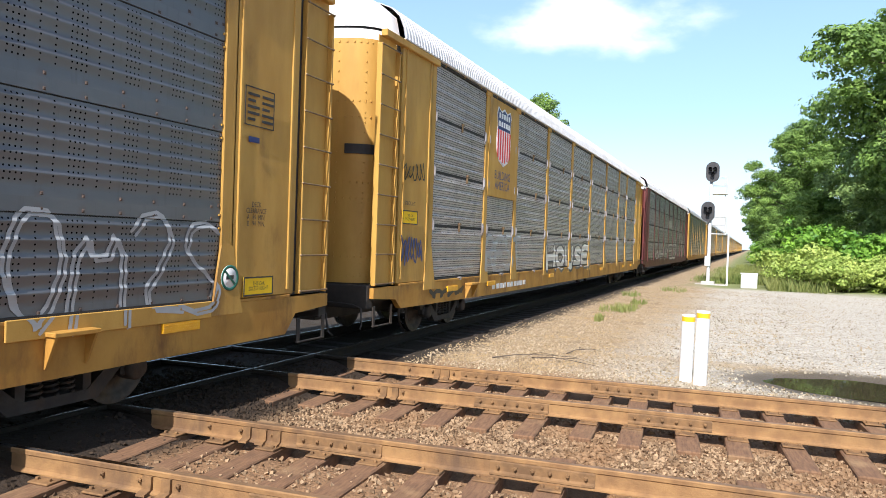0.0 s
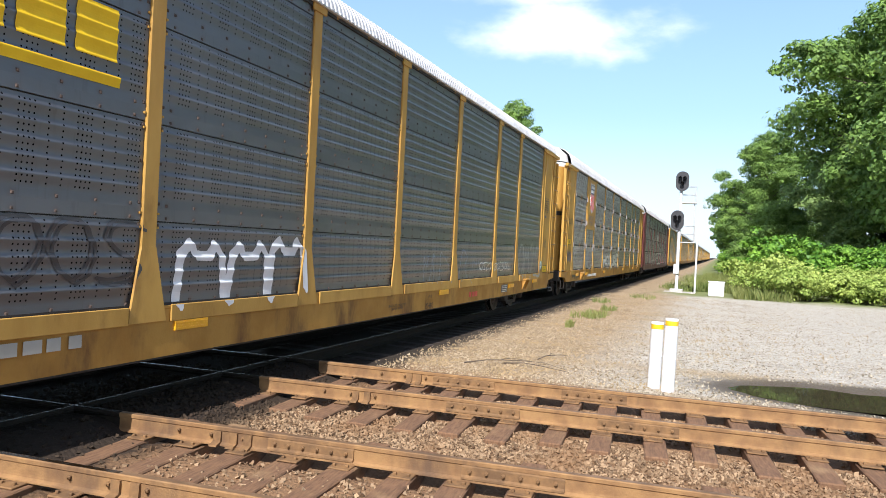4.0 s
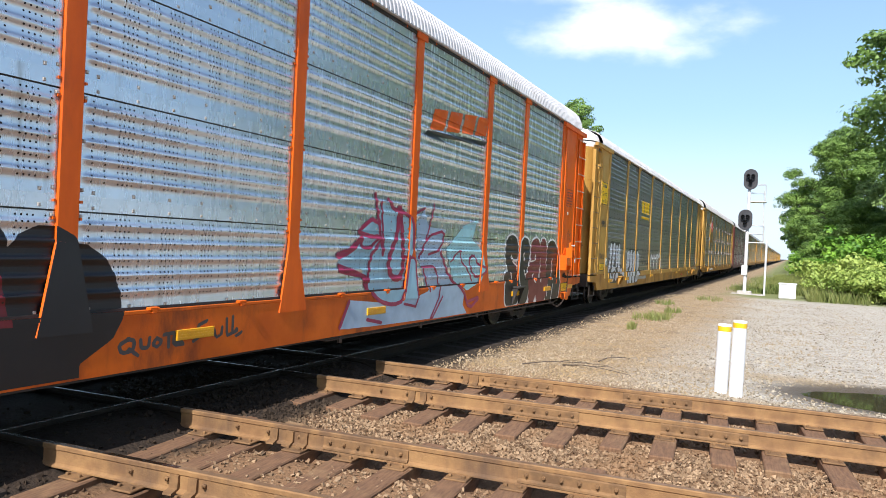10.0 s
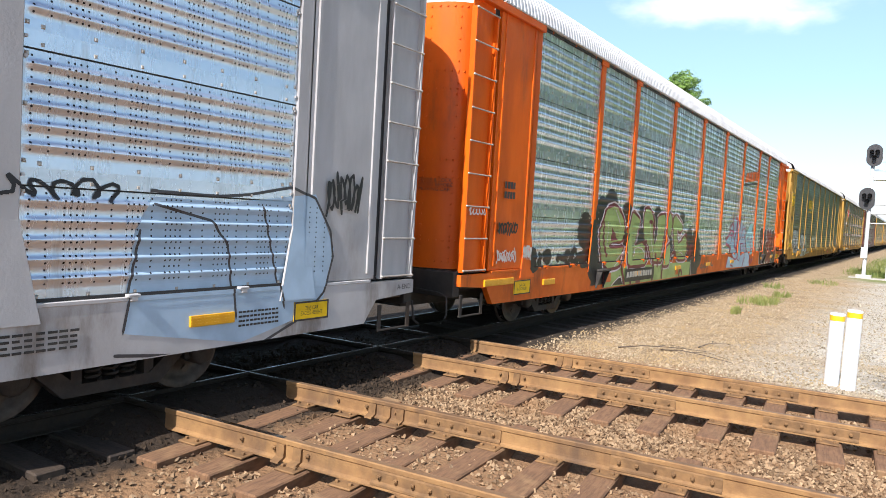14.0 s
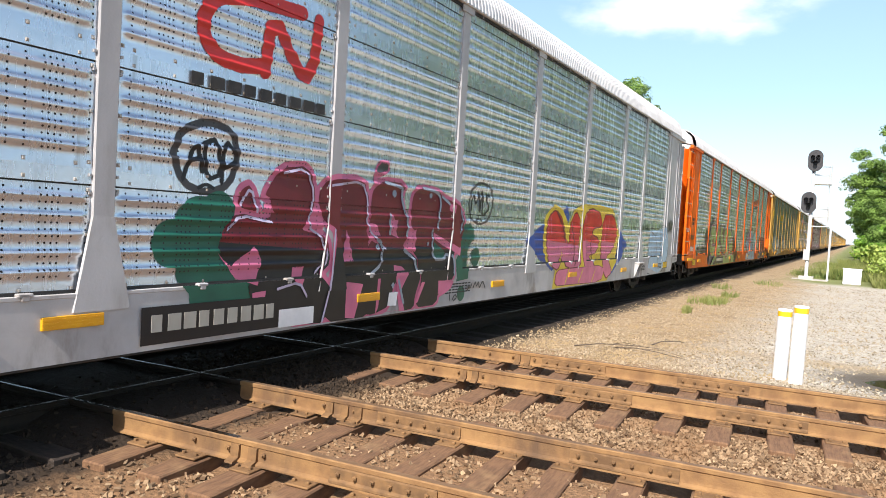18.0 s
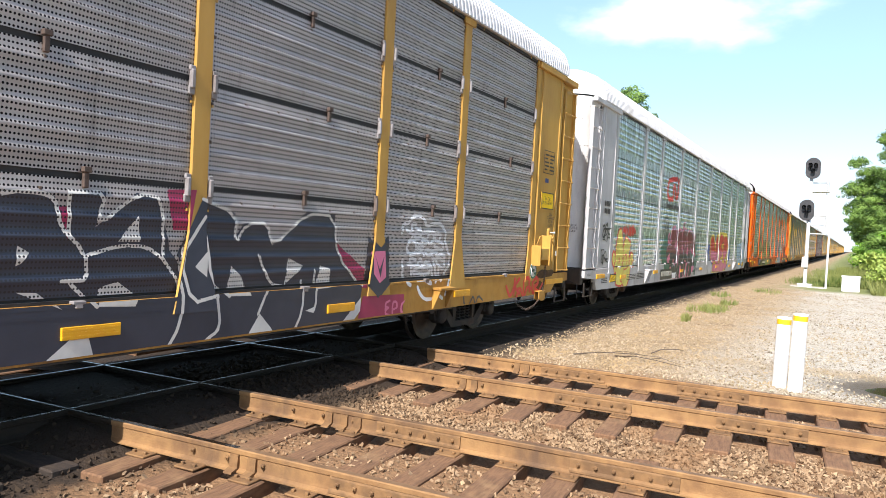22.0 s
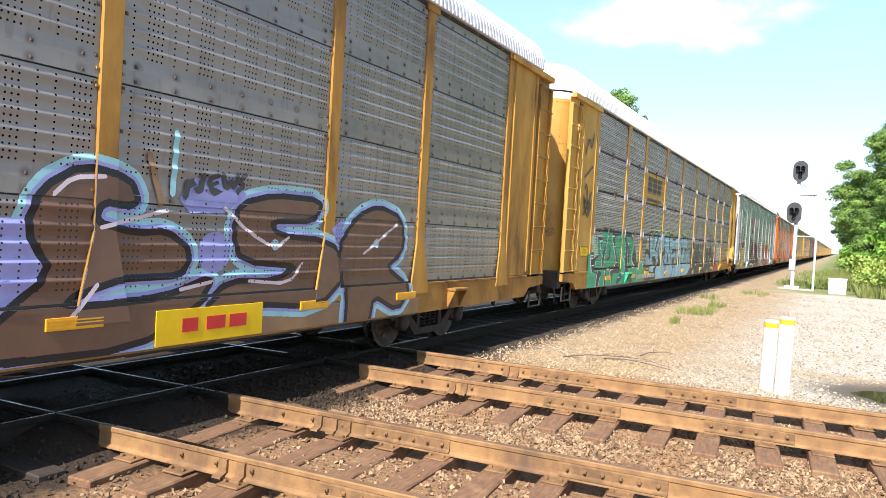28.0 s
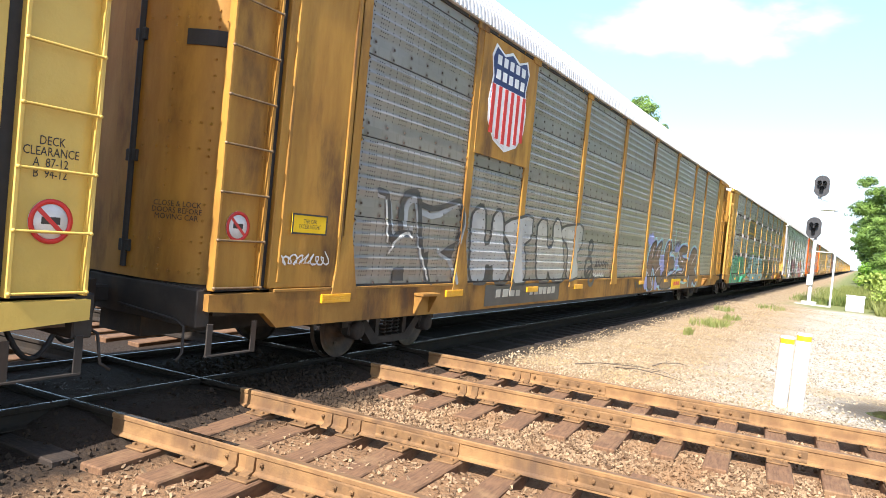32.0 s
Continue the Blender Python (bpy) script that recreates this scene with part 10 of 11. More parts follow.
art.fill("night", [(6.98, 1.63), (7.21, 1.49), (7.42, 1.65), (7.47, 1.05), (7.19, 0.85), (6.93, 1.03)])
art.next()
art.fill("cream", [(2.87, 0.56), (3.15, 0.78), (3.27, 0.8), (3.35, 0.53)])
art.fill("cream", [(4.24, 0.53), (4.49, 0.64), (4.64, 0.52)])
art.fill("cream", [(4.91, 0.52), (5.13, 0.81), (5.42, 0.53)])
art.fill("cream", [(3.35, 1), (3.38, 1.15), (3.54, 1.19), (3.72, 1.07), (3.69, 0.98)])
art.fill("cream", [(3.53, 1.52), (3.71, 1.74), (3.74, 1.52)])
art.fill("cream", [(4.7, 1.01), (4.76, 1.3), (4.89, 1.19), (5, 1)])
art.fill("cream", [(6, 1.02), (6.08, 1.28), (6.25, 1.24), (6.27, 1.03)])
art.fill("cream", [(2.72, 1.33), (2.73, 1.48), (2.82, 1.43), (2.76, 1.35)])
art.fill("cream", [(2.73, 1.14), (2.88, 1.13), (3.05, 1)])
art.fill("cream", [(4.29, 1.3), (4.44, 1.45), (4.43, 1.2)])
art.fill("cream", [(5.51, 1.08), (5.55, 1.37), (5.8, 1.28)])
art.fill("cream", [(6.38, 0.53), (6.83, 0.88), (6.82, 0.71), (6.57, 0.51)])
art.line("cream", 0.016, [(2.61, 1.85), (2.74, 1.88), (2.99, 1.86), (3.04, 1.62), (3.24, 1.44), (3.28, 1.21), (3.06, 1.21)])
art.line("cream", 0.016, [(3.1, 1.9), (3.11, 1.55)])
art.line("cream", 0.016, [(3.12, 1.9), (3.41, 1.91), (3.33, 1.63), (3.7, 1.93), (3.94, 1.9), (3.97, 1.41)])
art.line("cream", 0.016, [(3.27, 1.41), (3.56, 1.49), (3.81, 1.48), (4, 1.35), (4.17, 1.11), (4.15, 0.78), (3.99, 0.54)])
art.line("cream", 0.016, [(3.13, 1.19), (3.34, 1)])
art.line("cream", 0.016, [(4.36, 1.92), (4.79, 1.81), (4.79, 1.51), (4.94, 1.72), (5.22, 1.73), (5.3, 1.48), (5.81, 1.86), (6.29, 1.85), (6.36, 1.4), (6.84, 1.02)])
art.line("cream", 0.016, [(4.54, 1.02), (4.26, 0.97), (4.12, 1.38), (4.4, 1.76)])
art.line("cream", 0.016, [(4.43, 1.58), (4.47, 1.17), (4.71, 1.01)])
art.line("cream", 0.016, [(5.11, 1.4), (5.29, 1.1), (5.53, 1.06)])
art.line("cream", 0.016, [(5.22, 1.04), (5.1, 0.8)])
art.line("cream", 0.016, [(5.77, 1.12), (5.77, 0.79), (5.61, 0.52)])
art.line("cream", 0.016, [(5.98, 1.23), (5.99, 0.77), (5.83, 0.78)])
art.line("cream", 0.016, [(4.56, 1.05), (4.62, 0.7), (4.45, 0.62)])
art.fill("pink", [(7.05, 1.44), (7.3, 1.45), (7.33, 1.11), (7.19, 1.04), (7.06, 1.16)])
art.next()
art.fill("night", [(7.08, 1.39), (7.18, 1.21), (7.28, 1.39), (7.2, 1.11)])
art.line("cream", 0.016, [(0.98, 1.5), (1.23, 1.86), (1.68, 1.92), (2.06, 1.67)])
art.line("cream", 0.016, [(1.52, 1.66), (1.91, 1.59), (2.05, 1.44), (1.75, 1.32)])
art.fill("cream", [(1.33, 1.62), (1.5, 1.66), (1.43, 1.32)])
art.fill("cream", [(1.89, 1), (2.18, 1.05), (2.06, 0.92)])
art.fill("cream", [(1.32, 0.75), (1.63, 0.82), (1.71, 0.66), (1.28, 0.6)])
art.done()

art = Art(cars["U"], "wave", 0.6, "brown graffiti with black outlines and an aqua halo")
art.fill("tan", [(1.49, 0.98), (3.65, 0.93), (9.28, 0.84), (9.24, 0.56), (6.02, 0.55), (3.24, 0.62), (1.52, 0.7)])
art.line("aqua", 0.15, [(1.73, 1.22), (1.87, 1.6), (2.04, 1.93), (2.59, 2.1), (2.5, 1.82), (2.24, 1.56), (2.4, 1.58), (2.73, 1.92), (3.32, 2.12), (3.17, 1.77), (2.97, 1.5), (3.43, 1.09), (3.33, 0.85), (2.93, 0.85), (2.59, 1.32), (2.29, 1.4), (2.24, 1.09), (2.33, 0.69), (1.87, 0.71), (1.73, 1.06), (1.73, 1.22)])
art.line("aqua", 0.15, [(3.72, 1.63), (3.82, 1.92), (4.12, 2.11), (4.53, 2.05), (4.61, 1.87), (4.26, 1.9), (4.18, 1.68), (4.63, 1.59), (4.92, 1.62), (5.18, 1.46), (5.1, 1.27), (4.51, 1.28), (4.09, 1.16), (3.94, 1), (4.96, 1.03), (5.47, 1.21), (5.28, 0.99), (4.62, 0.67), (3.28, 0.7), (3.43, 0.87), (3.94, 1.29), (3.72, 1.63)])
art.line("aqua", 0.15, [(5.74, 1.66), (5.81, 1.92), (6.27, 2.03), (7.03, 2.03), (6.91, 1.84), (6.19, 1.82), (6.31, 1.61), (7.17, 1.57), (7.58, 1.27), (7.01, 0.87), (5.98, 0.97), (5.37, 0.9), (5.69, 1.15), (6.35, 1.13), (6.77, 1.33), (5.85, 1.4), (5.74, 1.66)])
art.line("aqua", 0.15, [(7.59, 0.91), (7.41, 1.51), (7.74, 1.88), (8.18, 2.03), (8.72, 1.91), (8.81, 1.51), (8.37, 1.26), (8.98, 0.98), (8.69, 0.71), (8.1, 0.95), (8.01, 0.56), (7.57, 0.54), (7.59, 0.91)])
art.next()
art.line("lilac", 0.095, [(1.73, 1.22), (1.87, 1.6), (2.04, 1.93), (2.59, 2.1), (2.5, 1.82), (2.24, 1.56), (2.4, 1.58), (2.73, 1.92), (3.32, 2.12), (3.17, 1.77), (2.97, 1.5), (3.43, 1.09), (3.33, 0.85), (2.93, 0.85), (2.59, 1.32), (2.29, 1.4), (2.24, 1.09), (2.33, 0.69), (1.87, 0.71), (1.73, 1.06), (1.73, 1.22)])
art.line("lilac", 0.095, [(3.72, 1.63), (3.82, 1.92), (4.12, 2.11), (4.53, 2.05), (4.61, 1.87), (4.26, 1.9), (4.18, 1.68), (4.63, 1.59), (4.92, 1.62), (5.18, 1.46), (5.1, 1.27), (4.51, 1.28), (4.09, 1.16), (3.94, 1), (4.96, 1.03), (5.47, 1.21), (5.28, 0.99), (4.62, 0.67), (3.28, 0.7), (3.43, 0.87), (3.94, 1.29), (3.72, 1.63)])
art.line("lilac", 0.095, [(5.74, 1.66), (5.81, 1.92), (6.27, 2.03), (7.03, 2.03), (6.91, 1.84), (6.19, 1.82), (6.31, 1.61), (7.17, 1.57), (7.58, 1.27), (7.01, 0.87), (5.98, 0.97), (5.37, 0.9), (5.69, 1.15), (6.35, 1.13), (6.77, 1.33), (5.85, 1.4), (5.74, 1.66)])
art.line("lilac", 0.095, [(7.59, 0.91), (7.41, 1.51), (7.74, 1.88), (8.18, 2.03), (8.72, 1.91), (8.81, 1.51), (8.37, 1.26), (8.98, 0.98), (8.69, 0.71), (8.1, 0.95), (8.01, 0.56), (7.57, 0.54), (7.59, 0.91)])
art.fill("lilac", [(3.33, 1.7), (3.66, 1.71), (3.89, 1.3), (3.53, 1.06), (3.19, 1.43)])
art.fill("lilac", [(5.05, 1.94), (5.19, 2.14), (5.69, 2.19), (5.89, 2.03), (5.59, 1.84), (5.18, 1.82)])
art.spot("lilac", (2.05, 2.11), 0.22)
art.spot("lilac", (1.76, 2.12), 0.15)
art.spot("lilac", (1.62, 0.88), 0.2)
art.spot("lilac", (2.79, 0.8), 0.17)
art.spot("lilac", (2.4, 0.84), 0.1)
art.spot("lilac", (5.49, 1.46), 0.2)
art.fill("lilac", [(7.21, 1.74), (7.49, 1.87), (7.41, 1.51)])
art.next()
art.blob("brown", "black", 0.062, [(1.73, 1.22), (1.87, 1.6), (2.04, 1.93), (2.59, 2.1), (2.5, 1.82), (2.24, 1.56), (2.4, 1.58), (2.73, 1.92), (3.32, 2.12), (3.17, 1.77), (2.97, 1.5), (3.43, 1.09), (3.33, 0.85), (2.93, 0.85), (2.59, 1.32), (2.29, 1.4), (2.24, 1.09), (2.33, 0.69), (1.87, 0.71), (1.73, 1.06)])
art.blob("brown", "black", 0.062, [(3.72, 1.63), (3.82, 1.92), (4.12, 2.11), (4.53, 2.05), (4.61, 1.87), (4.26, 1.9), (4.18, 1.68), (4.63, 1.59), (4.92, 1.62), (5.18, 1.46), (5.1, 1.27), (4.51, 1.28), (4.09, 1.16), (3.94, 1), (4.96, 1.03), (5.47, 1.21), (5.28, 0.99), (4.62, 0.67), (3.28, 0.7), (3.43, 0.87), (3.94, 1.29)])
art.blob("brown", "black", 0.062, [(5.74, 1.66), (5.81, 1.92), (6.27, 2.03), (7.03, 2.03), (6.91, 1.84), (6.19, 1.82), (6.31, 1.61), (7.17, 1.57), (7.58, 1.27), (7.01, 0.87), (5.98, 0.97), (5.37, 0.9), (5.69, 1.15), (6.35, 1.13), (6.77, 1.33), (5.85, 1.4)])
art.blob("brown", "black", 0.062, [(7.59, 0.91), (7.41, 1.51), (7.74, 1.88), (8.18, 2.03), (8.72, 1.91), (8.81, 1.51), (8.37, 1.26), (8.98, 0.98), (8.69, 0.71), (8.1, 0.95), (8.01, 0.56), (7.57, 0.54)])
art.next()
art.line("edge", 0.018, [(2.18, 1.59), (2.28, 1.9), (2.4, 1.95)])
art.line("edge", 0.018, [(2.79, 1.64), (2.92, 1.9), (3.09, 1.96)])
art.line("edge", 0.018, [(1.58, 1.28), (1.66, 1.17), (1.55, 1.22), (1.96, 1.14), (2.4, 0.72)])
art.line("edge", 0.018, [(3.89, 1.9), (4.03, 2.04), (4.29, 2.07)])
art.line("edge", 0.018, [(5.59, 1.89), (5.92, 1.66), (6.32, 1.5), (6.51, 1.62)])
art.line("edge", 0.018, [(2.69, 1.09), (2.91, 1.26), (3.43, 1.38)])
art.line("edge", 0.018, [(4.28, 1.66), (4.92, 1.83)])
art.line("edge", 0.018, [(4.01, 0.91), (4.25, 1.2)])
art.line("edge", 0.018, [(7.91, 1.45), (8.63, 1.84)])
art.line("edge", 0.018, [(5.11, 1.12), (5.47, 1.18)])
art.line("edge", 0.018, [(6.75, 1.34), (6.55, 1.12), (5.96, 1.17)])
art.line("aqua", 0.03, [(4.99, 2.52), (4.97, 1.98)])
art.line("tan", 0.03, [(4.72, 2.29), (4.86, 1.88)])
art.spot("aqua", (6.31, 1.54), 0.06)
art.spot("aqua", (8.17, 1.58), 0.06)
art.line("ash", 0.03, [(5.11, 1.96), (5.15, 2.13), (5.28, 2), (5.31, 2.17)])
art.line("ash", 0.025, [(5.48, 2.19), (5.37, 2.15), (5.42, 2.01), (5.53, 2.05)])
art.line("ash", 0.02, [(5.39, 2.09), (5.48, 2.12)])
art.line("ash", 0.025, [(5.54, 2.21), (5.6, 2.06), (5.64, 2.17), (5.7, 2.08), (5.73, 2.22)])
art.line("ash", 0.022, [(5.84, 2.23), (5.75, 2.17), (5.83, 2.12), (5.74, 2.06)])
art.done()

art = Art(cars["U"], "wave", 0.6, "faded silver block graffiti with dark grey edges")
art.blob("frost", "ash", 0.065, [(-8.91, 1.06), (-9, 1.94), (-8.96, 2.13), (-8.72, 2.24), (-8.55, 2.14), (-8.54, 1.61), (-8.29, 1.66), (-8.26, 2.09), (-8.09, 2.23), (-7.9, 2.12), (-7.83, 1.64), (-7.5, 1.29), (-7.67, 1.03), (-8.08, 1.04), (-8.24, 1.32), (-8.42, 1.32), (-8.39, 1.05)])
art.blob("frost", "ash", 0.055, [(-7.8, 1.82), (-7.8, 2.04), (-6.67, 2.24), (-6.66, 1.84), (-7.01, 1.68), (-6.85, 1.49), (-6.78, 1.02), (-7.43, 1.01), (-7.52, 1.7)])
art.blob("stone", "ash", 0.06, [(-6.26, 1.04), (-6.43, 2.01), (-6.23, 2.2), (-5.96, 2.15), (-5.89, 1.62), (-5.55, 1.69), (-5.63, 2.12), (-5.44, 2.25), (-5.22, 2.1), (-4.84, 1.25), (-4.94, 1.03), (-5.48, 1.02), (-5.73, 1.25), (-5.74, 1.03)])
art.blob("stone", "ash", 0.055, [(-5.16, 1.92), (-5.14, 2.1), (-3.92, 2.22), (-3.93, 1.75), (-4.31, 1.55), (-4.02, 1.12), (-4.68, 1.02), (-4.69, 1.72)])
art.line("grey", 0.05, [(-11.48, 2.19), (-11.26, 2.17), (-11.13, 1.61), (-10.7, 1.77)])
art.line("grey", 0.05, [(-10.85, 1.83), (-10.85, 2.1), (-10.65, 2.22), (-10.55, 2.02), (-10.45, 1.52), (-10.14, 1.1)])
art.line("grey", 0.04, [(-10.49, 2.03), (-10.12, 1.97), (-9.5, 2.22)])
art.line("grey", 0.04, [(-9.43, 2.23), (-9.25, 1.99), (-9.36, 1.64)])
art.line("grey", 0.04, [(-9.95, 1.51), (-9.55, 1.36), (-9.38, 1.05)])
art.next()
art.line("ash", 0.045, [(-11.49, 2.22), (-11.28, 2.2), (-11.17, 1.6), (-10.94, 1.72), (-10.69, 1.72)])
art.fill("ash", [(-11.01, 1.76), (-11.02, 2.02), (-10.94, 2.14), (-10.89, 1.98), (-10.9, 1.75)])
art.line("ash", 0.05, [(-10.95, 2.12), (-10.89, 2.24), (-10.62, 2.29), (-10.53, 2.12), (-10.43, 1.55), (-10.13, 1.07)])
art.line("ash", 0.04, [(-10.52, 2.13), (-10.13, 2.08), (-9.46, 2.27)])
art.fill("ash", [(-11.04, 1.09), (-11.04, 1.26), (-10.81, 1.28), (-10.76, 1.09)])
art.fill("ash", [(-9.91, 1.49), (-9.5, 1.64), (-9.43, 1.68), (-9.54, 1.42), (-9.58, 1.4)])
art.line("ash", 0.04, [(-9.41, 2.25), (-9.3, 1.98), (-9.41, 1.68)])
art.fill("ash", [(-10.36, 1.46), (-10.2, 1.5), (-10.19, 1.24)])
art.fill("ash", [(-8.41, 1.26), (-8.15, 1.32), (-8.08, 1.04), (-8.36, 1.05)])
art.line("cream", 0.02, [(-11.16, 1.46), (-11.02, 1.64), (-10.76, 1.74), (-10.67, 1.67)])
art.line("cream", 0.02, [(-11.32, 2.12), (-11.22, 1.6)])
art.line("cream", 0.02, [(-10.45, 1.52), (-10.16, 1.1)])
art.done()


# the first car: dark grey panels
a, d = cars["A"], Decal(cars["A"], "wave")
graffito(d, "MMM", -3.95, -1.5, 1.06, 1.95, None, P["white"], 0.03, 0.005, seed=4, bend=0.36, label="thin white outline graffiti")
graffito(d, "OM2S", 9.5, 11.95, 0.95, 1.98, None, P["grey"], 0.012, 0.006, seed=5, bend=0.36, label="thin pale outline graffiti")
graffito(d, "OOS", -6.0, -4.4, 1.3, 1.9, None, P["ash"], 0.012, 0.006, seed=6, bend=0.36, label="faint dark outline tag")
scrawl(d, -12.95, -12.35, 2.35, 2.85, P["ash"], 7)
scrawl(d, -13.05, -12.45, 1.4, 1.75, P["ash"], 8)
words(a, "FOR RESTRICTED LOADING ONLY\nEQUIPMENT REGISTER", 1.5, 0.66, 0.062, INK, SILL + 0.003, 0.8)
bars(a, 5.32, 5.94, 0.60, 0.76, P["red"], SILL + 0.004, dots=3, name="emblem", label="faded red owner mark as plain blocks")
d.lay([rect(7.85, 8.42, 0.58, 0.82)], P["ash"], "data_panel", "small black data panel", 1)
bars(a, 7.9, 8.36, 0.61, 0.80, WHITE_INK, SILL + 0.006, rows=4, dots=4, slim=0.4, label="small white figures as bars")
words(a, "L-90-0", 2.99, 0.77, 0.085, INK, SILL + 0.003)
words(a, "JSH80", 2.98, 0.58, 0.17, INK, SILL + 0.003, 0.95)
scrawl(d, 6.0, 8.6, 1.1, 1.5, P["cream"], 9, 0.01, 10, "faint pale tag")
emblem = d.lay([rect(-6.35, -5.90, 3.30, 3.78), rect(-5.80, -5.35, 3.30, 3.78), rect(-5.25, -4.80, 3.30, 3.78), rect(-6.4, -4.75, 3.08, 3.18)], SIGN_YELLOW, "emblem", "yellow railway emblem as plain blocks", 2)
bars(a, -7.15, -5.0, 0.68, 0.86, P["stone"], SILL + 0.012, slim=0.62, dots=10)
height_sign(a, -12.72, 1.26)
height_sign(a, 12.57, 1.17, h=0.22, w=0.53)
q = plate(a, -12.73, 3.52, 0.78, 0.68, SIGN_YELLOW, 1.476, "sign", "yellow quality plate with a red-brown border", INK)
words(q, "Quality", -12.73, 3.52, 0.19, INK, 1.4825)
words(q, "Auto Rack", -12.73, 3.29, 0.17, INK, 1.4825, 0.9)
bars(q, -12.98, -12.5, 3.68, 3.8, INK, 1.481, dots=4)
words(a, "DECK\nCLEARANCE\nA   89  MIN.\nB   94  MIN.", 12.50, 1.99, 0.085, INK, 1.4765, 0.75)
end_table(a, 12.25, 2.98, INK)
bars(a, 12.33, 12.62, 2.78, 2.87, P["navy"], 1.474, dots=1, name="maker_plate", label="small blue maker's plate")
sticker(a, -12.09, 1.40, 0.14, P["forest"], foot_x(1.27))
sticker(a, 12.08, 1.28, 0.14, P["forest"], foot_x(1.15))
door_words(a, -1, LOCK, 1.9, 0.075, INK)
bars(a, -12.95, -12.55, 2.55, 2.68, INK, 1.4745, dots=5)

# the orange car
a, d = cars["N"], Decal(cars["N"], "flat", 0.5)
blobs = [(-9.65, 1.68, 0.36), (-9.3, 1.3, 0.42), (-8.85, 2.0, 0.38), (-8.35, 2.2, 0.36), (-9.0, 1.55, 0.4), (-7.4, 2.0, 0.32), (-6.35, 2.0, 0.3), (-5.2, 2.05, 0.28), (-3.05, 2.0, 0.26), (-2.2, 1.55, 0.3), (-1.6, 1.4, 0.36), (-9.2, 1.0, 0.32)]
d.lay([ring(y, z, r, 14)[:-1] for y, z, r in blobs] + [rect(-9.3, -8.6, 0.6, 1.9), rect(-7.7, -7.1, 1.2, 2.0), rect(-2.45, -1.5, 0.7, 1.5)], P["black"], "graffiti", "black silhouette blots round the graffiti", 0.4)
graffito(d, "BIG", -11.95, -11.15, 1.06, 1.36, None, P["black"], 0.035, 0.01, seed=14, label="small black tag")
graffito(d, "NODE", -10.85, -9.65, 1.06, 1.33, None, P["black"], 0.03, 0.01, seed=15, label="small black tag")
scrawl(d, -13.1, -12.5, 1.5, 1.85, P["black"], 16, 0.016, 9)
scrawl(d, -13.1, -12.5, 1.1, 1.4, P["cream"], 17, 0.01, 12, "thin pale tag")
scrawl(d, -12.25, -11.95, 1.1, 1.5, P["cream"], 18, 0.01, 10, "thin pale tag")
scrawl(d, -13.95, -13.5, 1.8, 2.0, P["cream"], 19, 0.01, 6, "thin pale tag")
bars(a, -12.95, -12.6, 2.1, 2.4, INK, 1.4745, rows=2, dots=4)
d.lay([[(4.75 + 0.59 * k, 3.56 + 0.0616 * k), (5.24 + 0.59 * k, 3.611 + 0.0616 * k), (5.39 + 0.59 * k, 3.971 + 0.0616 * k), (4.9 + 0.59 * k, 3.92 + 0.0616 * k)] for k in range(4)], ORANGE, "emblem", "orange railway emblem as plain slanted blocks", 2)
d.lay([[(4.55, 3.45), (7.0, 3.62), (7.08, 3.70), (4.68, 3.53)], [(4.55, 3.45), (4.68, 3.53), (5.4, 3.42)]], P["black"], "emblem", "black underline of the emblem", 3)
d.lay([rect(-7.4, -5.4, 0.58, 0.86)], P["black"], "number_panel", "black number panel", 6.6)
bars(a, -7.3, -5.5, 0.62, 0.82, P["stone"], SILL + 0.024, slim=0.62, dots=10)
height_sign(a, -12.2, 0.74, SILL + 0.006)
height_sign(a, 12.5, 0.78, SILL + 0.006)
end_table(a, 12.40, 2.86, P["maroon"])
words(a, "DECK\nCLEARANCE\nA 87 MIN\nB 94 MIN", 12.72, 2.12, 0.085, P["maroon"], 1.4765, 0.75)
bars(a, 12.5, 12.65, 2.62, 2.72, WHITE_INK, 1.4745, dots=1, label="small white label")
door_words(a, -1, LOCK, 2.25, 0.075, INK)
stain(d, [(12.55, 1.62), (12.62, 1.72), (12.74, 1.66), (12.8, 1.5), (12.72, 1.36), (12.6, 1.28), (12.52, 1.42)], GREASE_SHADE, 3)
stain(d, [(12.3, 1.12), (12.5, 1.2), (12.56, 1.05), (13.25, 1.06), (13.25, 1.0), (12.32, 1.0)], GREASE_SHADE, 4)
hand_brake(a, 12.54, 1.48, ORANGE, ORANGE_SILL, 0.5)

# the light grey car
a, d = cars["W"], Decal(cars["W"], "flat", 0.5)
graffito(d, "RAILHEADS", -11.05, -9.85, 1.9, 2.14, None, P["red"], 0.014, 0.004, seed=22, label="small red tag reading rail heads")
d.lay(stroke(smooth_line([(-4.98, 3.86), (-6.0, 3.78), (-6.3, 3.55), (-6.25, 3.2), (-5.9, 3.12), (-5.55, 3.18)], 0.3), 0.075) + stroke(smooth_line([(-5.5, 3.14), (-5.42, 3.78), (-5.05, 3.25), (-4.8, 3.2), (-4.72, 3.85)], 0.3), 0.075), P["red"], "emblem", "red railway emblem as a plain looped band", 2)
bars(a, -6.4, -4.5, 2.82, 2.98, INK, FACE + 0.024, dots=9, label="painted address as plain bars")
scrawl(d, 9.2, 10.1, 1.75, 2.0, P["black"], 29, 0.014, 6)
scrawl(d, 12.4, 12.95, 1.65, 2.35, P["black"], 30, 0.016, 9)
